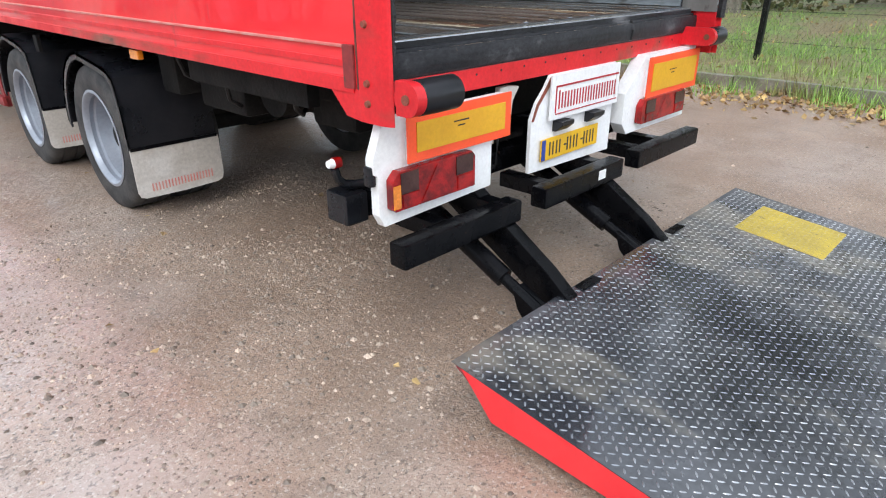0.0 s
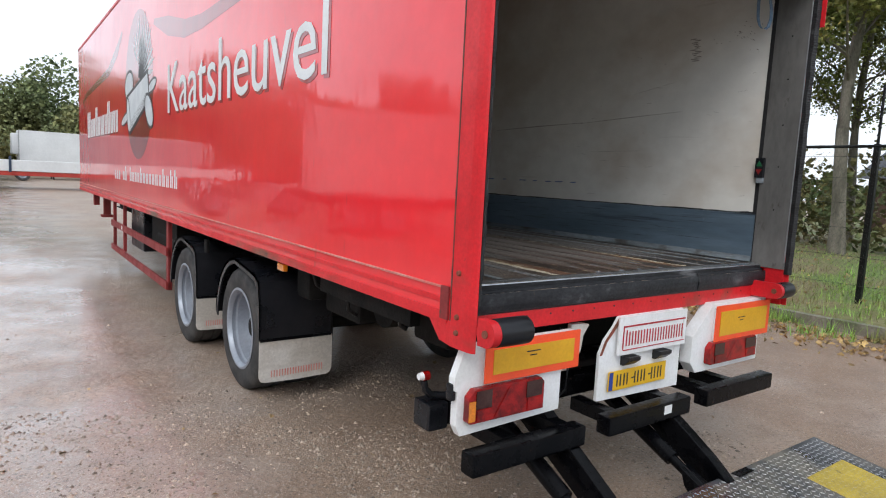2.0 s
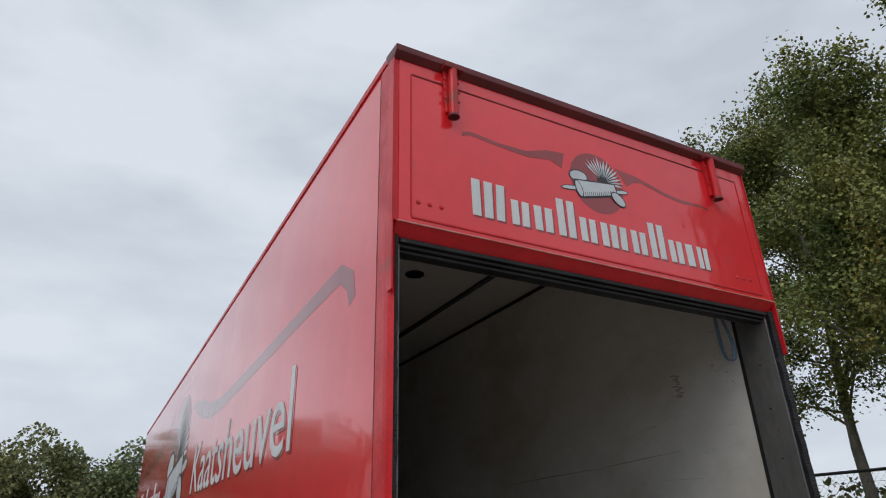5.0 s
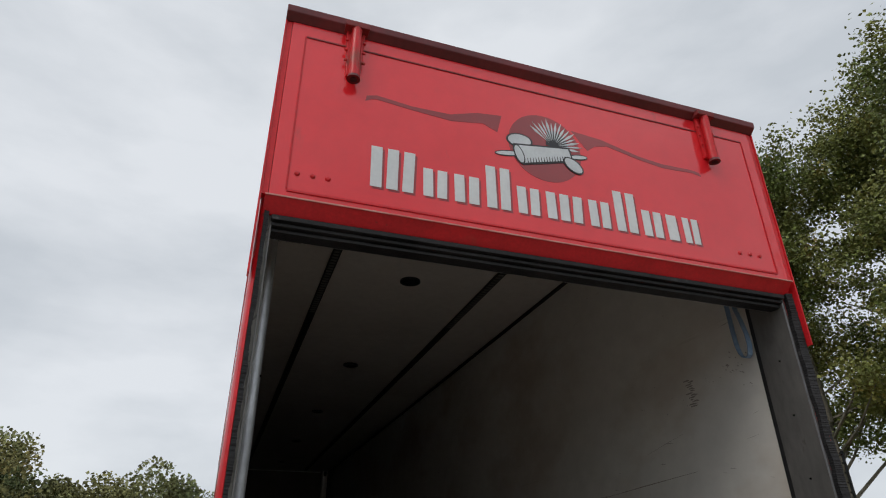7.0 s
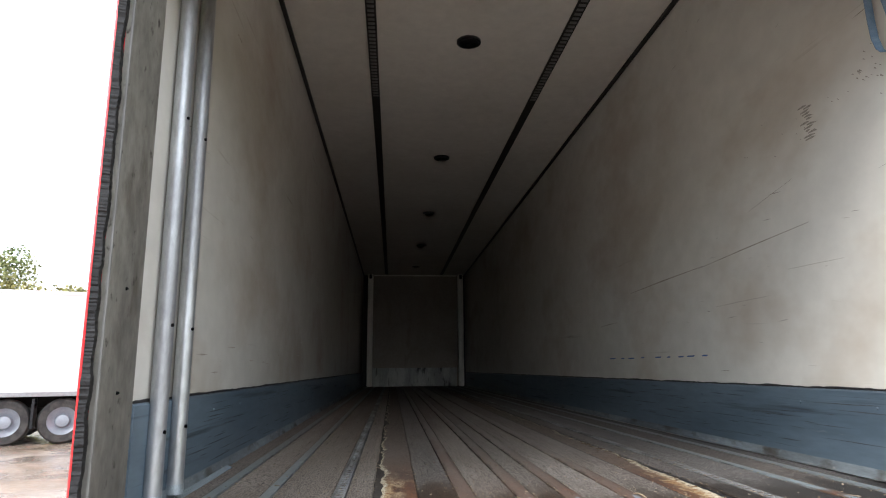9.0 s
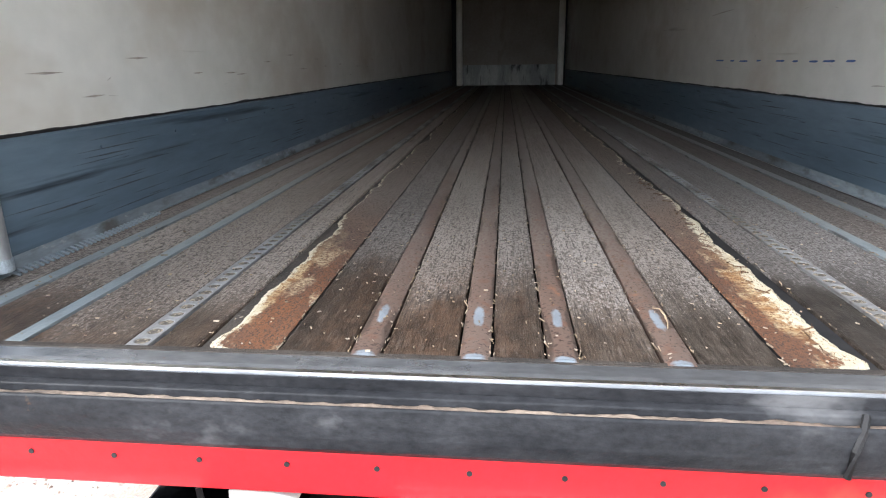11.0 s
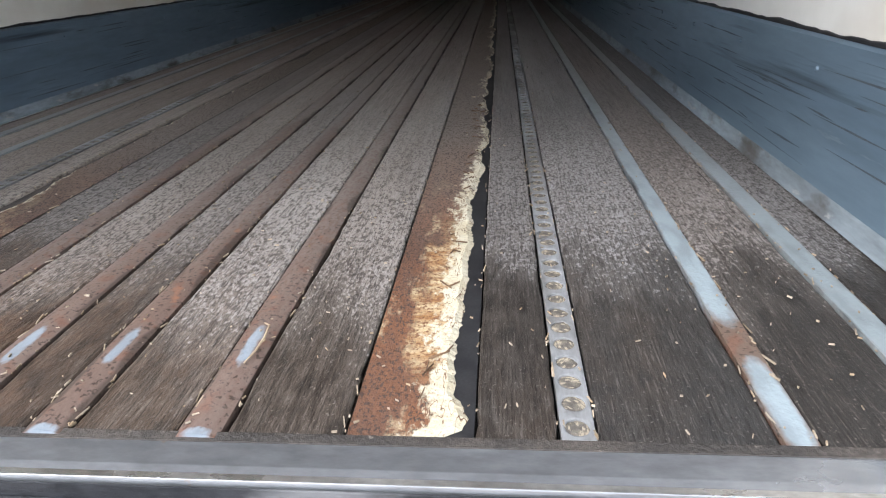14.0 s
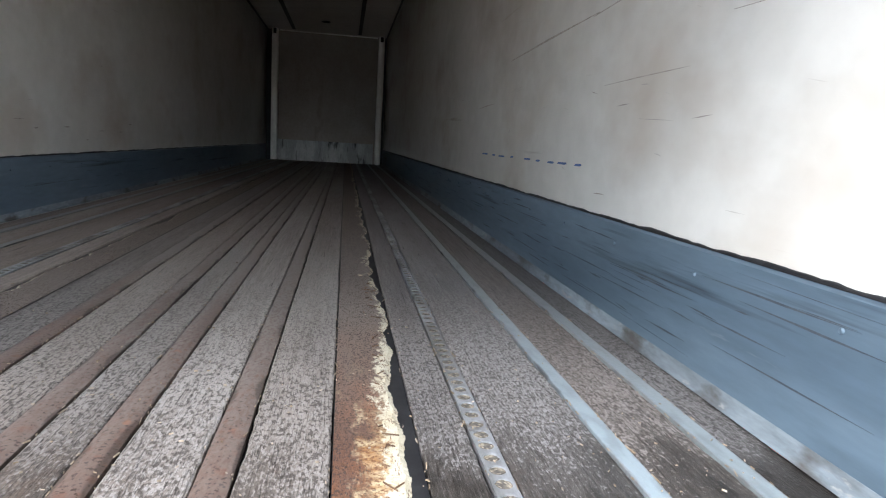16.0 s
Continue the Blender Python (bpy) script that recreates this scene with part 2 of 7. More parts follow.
def worn_strip_material(name, brown, brown2, pale, spots, edge, cover=1.0, dusty=0.80):
    """A wear strip: brown skin, pale bare metal in given stretches along y: (from, to, half width, squareness of the ends)."""
    m = bpy.data.materials.new(name)
    m.use_nodes = True
    n, l = m.node_tree.nodes, m.node_tree.links
    b = n["Principled BSDF"]
    co, sep = n.new("ShaderNodeTexCoord"), n.new("ShaderNodeSeparateXYZ")
    info, mul, add = n.new("ShaderNodeObjectInfo"), n.new("ShaderNodeMath"), n.new("ShaderNodeVectorMath")
    mul.operation = "MULTIPLY"
    mul.inputs[1].default_value = 41.0
    l.new(info.outputs["Random"], mul.inputs[0])
    l.new(co.outputs["Object"], add.inputs[0])
    l.new(mul.outputs[0], add.inputs[1])
    l.new(co.outputs["Object"], sep.inputs[0])

    def noise_of(sc, st, detail=4.0):
        mp, t = n.new("ShaderNodeMapping"), n.new("ShaderNodeTexNoise")
        mp.inputs["Scale"].default_value = st
        t.inputs["Scale"].default_value = sc
        t.inputs["Detail"].default_value = detail
        l.new(add.outputs[0], mp.inputs["Vector"])
        l.new(mp.outputs["Vector"], t.inputs["Vector"])
        return t.outputs["Fac"]

    def span(v, a, c, lo=0.0, hi=1.0):
        r = n.new("ShaderNodeMapRange")
        for key, val in (("From Min", a), ("From Max", c), ("To Min", lo), ("To Max", hi)):
            r.inputs[key].default_value = val
        l.new(v, r.inputs["Value"])
        return r.outputs["Result"]

    def calc(op, p, q):
        c = n.new("ShaderNodeMath")
        c.operation = op
        for s, v in zip(c.inputs, (p, q)):
            if isinstance(v, (float, int)):
                s.default_value = v
            else:
                l.new(v, s)
        return c.outputs[0]

    def mixed(fac, p, q):
        x = n.new("ShaderNodeMixRGB")
        l.new(fac, x.inputs[0])
        for s, v in ((x.inputs[1], p), (x.inputs[2], q)):
            if isinstance(v, tuple):
                s.default_value = (*v, 1)
            else:
                l.new(v, s)
        return x.outputs["Color"]

    ragged = calc("ADD", span(noise_of(30.0, (1.0, 0.5, 1)), 0.3, 0.7, -1.0, 1.0), span(noise_of(150.0, (1.0, 0.5, 1)), 0.3, 0.7, -0.7, 0.7))
    skin = mixed(span(noise_of(3.0, (1.0, 0.25, 1)), 0.4, 0.62), brown, brown2)
    skin = mixed(span(noise_of(150.0, ONE), 0.57, 0.63), skin, tuple(v * 0.40 for v in brown))
    skin = mixed(span(noise_of(35.0, ONE), 0.56, 0.66, 0.0, 0.6), skin, (0.155, 0.075, 0.05))
    skin = mixed(span(noise_of(26.0, ONE), 0.66, 0.74), skin, (0.24, 0.115, 0.070))
    dust = calc("MULTIPLY", span(sep.outputs["Y"], 0.55, 1.5, 0.15, 0.95), span(noise_of(11.0, (1.0, 0.2, 1)), 0.34, 0.56))
    skin = mixed(calc("MULTIPLY", dust, span(noise_of(140.0, (1.0, 0.4, 1)), 0.36, 0.56)), skin, (0.225, 0.20, 0.18))
    mask = None
    for y0, y1, hw, square in spots:
        u = calc("DIVIDE", calc("SUBTRACT", sep.outputs["Y"], (y0 + y1) / 2), (y1 - y0) / 2)
        v = calc("DIVIDE", sep.outputs["X"], hw)
        d = calc("ADD", calc("POWER", calc("ABSOLUTE", u, 0.0), square), calc("POWER", calc("ABSOLUTE", v, 0.0), 2.0))
        k = span(calc("ADD", d, calc("MULTIPLY", ragged, edge)), 1.35, 0.40, 0.0, cover)
        mask = k if mask is None else calc("MAXIMUM", mask, k)
    worn = mixed(span(noise_of(40.0, (1.0, 0.3, 1)), 0.45, 0.65), pale, tuple(v * 0.78 for v in pale))
    col = mixed(mask, skin, worn)
    film = calc("MULTIPLY", span(sep.outputs["Y"], 0.8, 2.4, 0.0, dusty), span(noise_of(7.0, (1.0, 0.12, 1)), 0.30, 0.56, 0.45, 1.0))
    col = mixed(film, col, (0.255, 0.222, 0.200))
    rim = calc("ADD", calc("ABSOLUTE", sep.outputs["X"], 0.0), span(noise_of(24.0, (0.4, 0.22, 1)), 0.3, 0.7, -0.012, 0.010))
    col = mixed(span(rim, 0.0215, 0.0265, 0.0, 0.62), col, (0.030, 0.024, 0.020))
    l.new(col, b.inputs["Base Color"])
    l.new(span(mask, 0.0, 1.0, 0.50, 0.36), b.inputs["Roughness"])
    b.inputs["Specular IOR Level"].default_value = 0.3
    bp = n.new("ShaderNodeBump")
    bp.inputs["Strength"].default_value = 0.25
    bp.inputs["Distance"].default_value = 0.005
    l.new(noise_of(120.0, ONE), bp.inputs["Height"])
    l.new(bp.outputs["Normal"], b.inputs["Normal"])
    return m


def torn_material():
    """Rust-brown strip whose torn edge (u = 0 of its map) has laid bare a cream foam."""
    m = bpy.data.materials.new("rust_and_torn_foam")
    m.use_nodes = True
    n, l = m.node_tree.nodes, m.node_tree.links
    b = n["Principled BSDF"]
    co, sep = n.new("ShaderNodeTexCoord"), n.new("ShaderNodeSeparateXYZ")
    l.new(co.outputs["UV"], sep.inputs[0])

    def noise_of(sc, st, detail=5.0):
        mp, t = n.new("ShaderNodeMapping"), n.new("ShaderNodeTexNoise")
        mp.inputs["Scale"].default_value = st
        t.inputs["Scale"].default_value = sc
        t.inputs["Detail"].default_value = detail
        t.inputs["Roughness"].default_value = 0.65
        l.new(co.outputs["Object"], mp.inputs["Vector"])
        l.new(mp.outputs["Vector"], t.inputs["Vector"])
        return t.outputs["Fac"]

    def span(v, a, c, lo=0.0, hi=1.0):
        r = n.new("ShaderNodeMapRange")
        for key, val in (("From Min", a), ("From Max", c), ("To Min", lo), ("To Max", hi)):
            r.inputs[key].default_value = val
        l.new(v, r.inputs["Value"])
        return r.outputs["Result"]

    def calc(op, p, q):
        c = n.new("ShaderNodeMath")
        c.operation = op
        for s, v in zip(c.inputs, (p, q)):
            if isinstance(v, (float, int)):
                s.default_value = v
            else:
                l.new(v, s)
        return c.outputs[0]

    def mixed(fac, p, q):
        x = n.new("ShaderNodeMixRGB")
        l.new(fac, x.inputs[0])
        for s, v in ((x.inputs[1], p), (x.inputs[2], q)):
            if isinstance(v, tuple):
                s.default_value = (*v, 1)
            else:
                l.new(v, s)
        return x.outputs["Color"]

    spread = span(sep.outputs["Y"], 0.3, 1.6, 1.0, 0.30)
    fray = calc("ADD", span(noise_of(9.0, (1.2, 0.7, 1)), 0.3, 0.7, -0.55, 0.55), span(noise_of(70.0, (1.0, 0.6, 1)), 0.3, 0.7, -0.5, 0.5))
    d = calc("SUBTRACT", sep.outputs["X"], calc("MULTIPLY", spread, 0.30))
    foam = span(calc("ADD", d, calc("MULTIPLY", fray, 0.34)), 0.06, -0.05)
    rust = mixed(span(noise_of(7.0, (1.5, 0.5, 1)), 0.38, 0.62), (0.170, 0.068, 0.028), (0.100, 0.050, 0.032))
    rust = mixed(span(sep.outputs["Y"], 0.75, 1.6), rust, (0.215, 0.178, 0.152))
    rust = mixed(span(noise_of(260.0, (1.0, 0.6, 1), 3.0), 0.52, 0.60), rust, (0.045, 0.028, 0.021))
    inner = calc("ADD", sep.outputs["X"], span(noise_of(11.0, (1.3, 0.45, 1)), 0.3, 0.7, -0.28, 0.28))
    stretch = calc("MULTIPLY", span(sep.outputs["Y"], 0.36, 0.44), span(sep.outputs["Y"], 0.95, 0.74))
    bare = calc("MULTIPLY", span(inner, 0.62, 0.46), stretch)
    stain = mixed(span(noise_of(24.0, (0.5, 1.3, 1)), 0.40, 0.60), (0.50, 0.39, 0.235), (0.26, 0.125, 0.045))
    rust = mixed(bare, rust, mixed(span(noise_of(150.0, ONE, 3.0), 0.50, 0.60), stain, (0.15, 0.066, 0.028)))
    lost = calc("MULTIPLY", span(noise_of(12.0, (1.4, 0.5, 1)), 0.53, 0.62), span(sep.outputs["Y"], 1.2, 0.8))
    rust = mixed(calc("MULTIPLY", lost, span(noise_of(110.0, ONE), 0.40, 0.60)), rust, (0.46, 0.36, 0.23))
    cream = mixed(span(noise_of(16.0, ONE), 0.4, 0.65), (0.585, 0.54, 0.42), (0.50, 0.43, 0.30))
    cream = mixed(span(noise_of(210.0, ONE, 3.0), 0.60, 0.66, 0.0, 0.7), cream, (0.20, 0.13, 0.08))
    crack = span(calc("ABSOLUTE", calc("SUBTRACT", noise_of(22.0, (3.0, 0.8, 1), 2.0), 0.5), 0.0), 0.014, 0.004)
    crack = calc("MULTIPLY", crack, span(noise_of(13.0, ONE, 2.0), 0.42, 0.50))
    cream = mixed(crack, cream, (0.13, 0.062, 0.032))
    l.new(mixed(foam, rust, cream), b.inputs["Base Color"])
    b.inputs["Roughness"].default_value = 0.8
    bp = n.new("ShaderNodeBump")
    bp.inputs["Strength"].default_value = 0.5
    bp.inputs["Distance"].default_value = 0.006
    l.new(noise_of(130.0, ONE), bp.inputs["Height"])
    l.new(bp.outputs["Normal"], b.inputs["Normal"])
    return m


def ground_material():
    """Packed wet gravel: brown fines with pale and dark grit, smooth films of water in the hollows."""
    m = bpy.data.materials.new("wet_gravel_ground")
    m.use_nodes = True
    n, l = m.node_tree.nodes, m.node_tree.links
    b = n["Principled BSDF"]
    co = n.new("ShaderNodeTexCoord")

    def noise_of(sc, detail=5.0, rg=0.6, st=ONE, off=0.0):
        mp, t = n.new("ShaderNodeMapping"), n.new("ShaderNodeTexNoise")
        mp.inputs["Scale"].default_value = st
        mp.inputs["Location"].default_value = (off, off, 0)
        t.inputs["Scale"].default_value = sc
        t.inputs["Detail"].default_value = detail
        t.inputs["Roughness"].default_value = rg
        l.new(co.outputs["Object"], mp.inputs["Vector"])
        l.new(mp.outputs["Vector"], t.inputs["Vector"])
        return t.outputs["Fac"]

    def span(v, a, c, lo=0.0, hi=1.0):
        r = n.new("ShaderNodeMapRange")
        for key, val in (("From Min", a), ("From Max", c), ("To Min", lo), ("To Max", hi)):
            r.inputs[key].default_value = val
        l.new(v, r.inputs["Value"])
        return r.outputs["Result"]

    def calc(op, p, q):
        c = n.new("ShaderNodeMath")
        c.operation = op
        for s, v in zip(c.inputs, (p, q)):
            if isinstance(v, (float, int)):
                s.default_value = v
            else:
                l.new(v, s)
        return c.outputs[0]

    def mixed(fac, p, q):
        x = n.new("ShaderNodeMixRGB")
        l.new(fac, x.inputs[0])
        for s, v in ((x.inputs[1], p), (x.inputs[2], q)):
            if isinstance(v, tuple):
                s.default_value = (*v, 1)
            else:
                l.new(v, s)
        return x.outputs["Color"]

    col = mixed(span(noise_of(1.7, 6.0), 0.38, 0.62), (0.425, 0.305, 0.222), (0.30, 0.208, 0.146))
    col = mixed(span(noise_of(0.6, 5.0, 0.6, ONE, 5.0), 0.46, 0.62), col, (0.45, 0.365, 0.305))
    col = mixed(span(noise_of(4.5, 5.0, 0.65, ONE, 3.0), 0.52, 0.66, 0.0, 0.6), col, (0.22, 0.165, 0.125))
    col = mixed(span(noise_of(46.0, 5.0, 0.75), 0.545, 0.60), col, (0.125, 0.10, 0.082))
    col = mixed(span(noise_of(64.0, 5.0, 0.75, ONE, 9.0), 0.56, 0.61), col, (0.60, 0.535, 0.465))
    place = n.new("ShaderNodeSeparateXYZ")
    l.new(co.outputs["Object"], place.inputs[0])
    # the open side of the yard lies wetter than the verge
    across = calc("ADD", place.outputs["X"], span(noise_of(0.7, 5.0, 0.6, ONE, 7.0), 0.3, 0.7, -0.9, 0.9))
    low = span(across, -0.6, -2.4, 0.12, 1.0)
    mud = span(across, -2.4, -1.0, 0.0, 0.52)
    col = mixed(calc("MULTIPLY", mud, span(noise_of(1.1, 6.0, 0.65, ONE, 4.0), 0.36, 0.60, 0.45, 1.0)), col, (0.230, 0.148, 0.100))
    wet = calc("MULTIPLY", span(noise_of(0.75, 6.0, 0.62, (1, 1, 1), 2.3), 0.40, 0.54), low)
    col = mixed(calc("MULTIPLY", wet, 0.36), col, (0.24, 0.20, 0.175))
    l.new(col, b.inputs["Base Color"])
    l.new(span(wet, 0.0, 1.0, 0.50, 0.22), b.inputs["Roughness"])
    film = calc("MULTIPLY", span(noise_of(0.9, 8.0, 0.72, (1, 1, 1), 2.3), 0.40, 0.56, 0.35, 1.0), low)
    l.new(film, b.inputs["Coat Weight"])
    b.inputs["Coat Roughness"].default_value = 0.14
    b.inputs["Coat IOR"].default_value = 1.6
    grit = calc("ADD", noise_of(55.0, 5.0, 0.7), calc("MULTIPLY", noise_of(13.0, 4.0, 0.65), 2.4))
    bp = n.new("ShaderNodeBump")
    bp.inputs["Distance"].default_value = 0.012
    l.new(span(wet, 0.0, 1.0, 0.9, 0.24), bp.inputs["Strength"])
    l.new(grit, bp.inputs["Height"])
    l.new(bp.outputs["Normal"], b.inputs["Normal"])
    return m


RED = material("red_paint", (0.86, 0.024, 0.034), (0.79, 0.021, 0.030), 0.7, 0.30, 0.36, fine=0.04, coat=1.0, spec=0.15,
               wave=0.09, bscale=5.0, wst=(1, 1, 0.5), coat_ior=1.62, coat_rough=0.055, spots=((0.42, 0.05, 0.045), 9.0, 0.66, 0.86, (1, 1, 0.25)))
RED_FRAME = material("red_frame_paint", (0.66, 0.018, 0.026), (0.56, 0.016, 0.022), 5.0, 0.34, 0.48, fine=0.10, coat=0.2, spec=0.3,
                     spots=((0.10, 0.045, 0.03), 16.0, 0.68, 0.76, ONE), bump=0.10, bscale=30,
                     spots2=((0.22, 0.062, 0.042), 2.6, 0.60, 0.74, (1, 0.35, 1)))
DARK_RED = material("dull_red_paint", (0.27, 0.026, 0.026), (0.20, 0.022, 0.022), 4.0, 0.5, 0.65, fine=0.15,
                    spots=((0.09, 0.045, 0.03), 18.0, 0.62, 0.72, ONE))
JOINT = material("rusty_sealant", (0.055, 0.026, 0.022), (0.13, 0.045, 0.03), 12.0, 0.75, fine=0.3)
RAIL_RED = material("stained_rail_paint", (0.70, 0.019, 0.027), (0.60, 0.017, 0.023), 4.0, 0.36, 0.5, fine=0.10, coat=0.25, spec=0.3,
                    spots=((0.17, 0.070, 0.045), 1.5, 0.52, 0.66, (1, 0.5, 3)), spots2=((0.09, 0.04, 0.03), 20.0, 0.66, 0.74, (1, 0.4, 1)))
RUSTY_EDGE = material("rusty_edge", (0.16, 0.065, 0.035), (0.24, 0.055, 0.035), 14.0, 0.7, fine=0.3, bump=0.3, bscale=80)
EMBLEM_DARK = material("emblem_dark_red", (0.34, 0.017, 0.021), None, 2.0, 0.32, coat=1.0, fine=0.05, coat_ior=1.62, coat_rough=0.055, spec=0.15,
                       wave=0.09, bscale=5.0, wst=(1, 1, 0.5))
# red of the roof gutter with its shade put into the colour
SHADED_RED = material("red_with_painted_shade", (0.16, 0.014, 0.017), (0.11, 0.011, 0.013), 3.0, 0.4, fine=0.15)
EMBLEM_LIGHT = material("emblem_pale_grey", (0.66, 0.70, 0.72), (0.56, 0.60, 0.63), 6.0, 0.4, fine=0.06)
POST_PALE = material("pale_post_paint", (0.80, 0.78, 0.73), (0.68, 0.66, 0.61), 3.0, 0.30, 0.42, 0.1, fine=0.1, stretch=(1, 1, 0.3))
# bulkhead brown, kept darker than its posts
BULKHEAD = material("brown_bulkhead", (0.30, 0.265, 0.215), (0.25, 0.222, 0.18), 1.4, 0.42, fine=0.1, spots=((0.19, 0.165, 0.135), 3.0, 0.60, 0.76, (1, 1, 0.4)))
FOOT_PLATE = material("smeared_foot_plate", (0.46, 0.47, 0.45), (0.30, 0.31, 0.30), 3.0, 0.40, 0.5, 0.2, fine=0.15, stretch=(2.0, 1, 0.4),
                      spots=((0.05, 0.05, 0.05), 4.0, 0.54, 0.64, (1.6, 1, 0.35)))
EMBLEM_BLACK = material("emblem_black", (0.03, 0.03, 0.035), None, 4.0, 0.4)
LETTER = material("letter_white", (0.74, 0.76, 0.77), (0.66, 0.69, 0.70), 3.0, 0.4, fine=0.05)
WHITE_PAINT = material("white_paint", (0.82, 0.83, 0.84), (0.74, 0.74, 0.73), 5.0, 0.4, 0.55, fine=0.06,
                       spots=((0.30, 0.24, 0.19), 11.0, 0.68, 0.80, (1, 1, 0.4)))
BLACK_STEEL = material("black_steel", (0.002, 0.0022, 0.003), (0.005, 0.005, 0.006), 7.0, 0.16, 0.32, fine=0.25, spec=0.10,
                       spots=((0.085, 0.045, 0.03), 16.0, 0.69, 0.76, ONE), bump=0.12, bscale=24)
CHASSIS = material("dirty_chassis", (0.0055, 0.0054, 0.0053), (0.014, 0.0125, 0.0115), 5.0, 0.7, spec=0.2, fine=0.3, bump=0.3, bscale=40)
BLACK_PLASTIC = material("black_plastic", (0.006, 0.007, 0.0095), (0.013, 0.013, 0.016), 3.0, 0.22, 0.42, spec=0.35, fine=0.15,
                         spots=((0.13, 0.12, 0.12), 6.0, 0.66, 0.85, (1, 1, 0.35)))
RUBBER = material("black_rubber", (0.013, 0.013, 0.014), (0.030, 0.030, 0.032), 8.0, 0.45, 0.65, fine=0.3, bump=0.35, bscale=60, spec=0.3,
                  spots=((0.13, 0.13, 0.13), 14.0, 0.68, 0.80, ONE))
SILL_RUBBER = material("worn_sill_rubber", (0.020, 0.021, 0.024), (0.038, 0.039, 0.043), 6.0, 0.30, 0.5, fine=0.3, bump=0.3, spec=0.14,
                       bscale=50, stretch=(0.6, 1, 1), spots=((0.14, 0.14, 0.145), 6.0, 0.60, 0.74, (0.6, 1, 1)),
                       spots2=((0.12, 0.075, 0.05), 15.0, 0.70, 0.78, ONE))
SILL_DIRT = material("packed_brown_dirt", (0.060, 0.050, 0.043), (0.035, 0.030, 0.027), 12.0, 0.75, fine=0.35, bump=0.4, bscale=120,
                     spots=((0.16, 0.14, 0.12), 60.0, 0.64, 0.72, ONE))
SEAL_EDGE = material("frayed_seal_edge", (0.27, 0.21, 0.165), (0.15, 0.11, 0.085), 9.0, 0.7, fine=0.35, stretch=(0.5, 1, 1), bump=0.5, bscale=90,
                     spots=((0.045, 0.035, 0.03), 11.0, 0.60, 0.68, (0.4, 1, 1)))
TYRE = material("tyre_rubber", (0.022, 0.022, 0.023), (0.055, 0.052, 0.05), 6.0, 0.75, fine=0.2, bump=0.2, bscale=40)
RIM = material("silver_rim", (0.33, 0.36, 0.41), (0.27, 0.29, 0.33), 3.0, 0.38, 0.5, 0.35, fine=0.07,
               spots=((0.16, 0.13, 0.11), 14.0, 0.68, 0.80, ONE))
FLAP = material("dirty_white_flap", (0.60, 0.57, 0.53), (0.46, 0.42, 0.37), 4.0, 0.65, fine=0.12,
                spots=((0.28, 0.23, 0.19), 9.0, 0.62, 0.82, (1, 1, 0.5)))
FADED_RED = material("faded_red_print", (0.58, 0.14, 0.12), (0.58, 0.26, 0.22), 12.0, 0.6)
SIGN_RED = material("sign_red_print", (0.45, 0.02, 0.03), None, 6.0, 0.4)
REFLEX_YELLOW = material("reflex_yellow", (0.72, 0.38, 0.012), (0.66, 0.34, 0.012), 5.0, 0.35, fine=0.06, coat=0.3)
REFLEX_ORANGE = material("reflex_orange_red", (0.95, 0.095, 0.022), (0.90, 0.08, 0.02), 6.0, 0.35, fine=0.05, coat=0.3)
PLATE_YELLOW = material("plate_yellow", (0.78, 0.46, 0.015), (0.70, 0.40, 0.015), 6.0, 0.4, fine=0.06)
LAMP_RED = material("lamp_red", (0.36, 0.007, 0.007), (0.13, 0.004, 0.004), 12.0, 0.22, fine=0.25, coat=0.25, spec=0.3)
LAMP_DARK = material("lamp_smoked", (0.035, 0.010, 0.008), (0.06, 0.025, 0.02), 9.0, 0.22, coat=0.25, spec=0.3)
LAMP_AMBER = material("lamp_amber", (0.75, 0.22, 0.01), None, 9.0, 0.2, coat=0.8)
BLUE_PRINT = material("plate_blue", (0.02, 0.06, 0.35), None, 9.0, 0.4)
GALV = material("galvanised_steel", (0.50, 0.52, 0.54), (0.36, 0.37, 0.39), 5.0, 0.34, 0.5, 0.75, fine=0.15, stretch=(1, 1, 0.3),
                bump=0.05, bscale=30)
JAMB = material("stained_jamb_steel", (0.15, 0.147, 0.14), (0.235, 0.23, 0.22), 2.2, 0.45, 0.62, 0.3, fine=0.14,
                stretch=(1, 1, 0.35), spots=((0.07, 0.06, 0.05), 13.0, 0.63, 0.74, (1, 1, 0.5)), bump=0.1, bscale=30)
JAMB_PALE = material("pale_stained_jamb_steel", (0.150, 0.143, 0.128), (0.250, 0.240, 0.215), 2.6, 0.5, 0.65, 0.1, fine=0.22,
                     stretch=(1, 1, 0.5), spots=((0.085, 0.070, 0.055), 7.0, 0.54, 0.70, (1, 1, 0.4)),
                     spots2=((0.045, 0.036, 0.030), 26.0, 0.62, 0.70, (1, 1, 0.7)), bump=0.12, bscale=30)
SILL_STEEL = material("worn_sill_steel", (0.38, 0.395, 0.42), (0.25, 0.255, 0.27), 4.0, 0.22, 0.38, 0.75, fine=0.18,
                      stretch=(0.4, 1, 1), spots=((0.30, 0.15, 0.07), 18.0, 0.68, 0.76, ONE), bump=0.08, bscale=40)
BRIGHT_EDGE = material("bright_worn_edge", (0.86, 0.86, 0.86), (0.55, 0.54, 0.52), 9.0, 0.22, 0.38, 1.0, fine=0.2, stretch=(0.4, 1, 1))
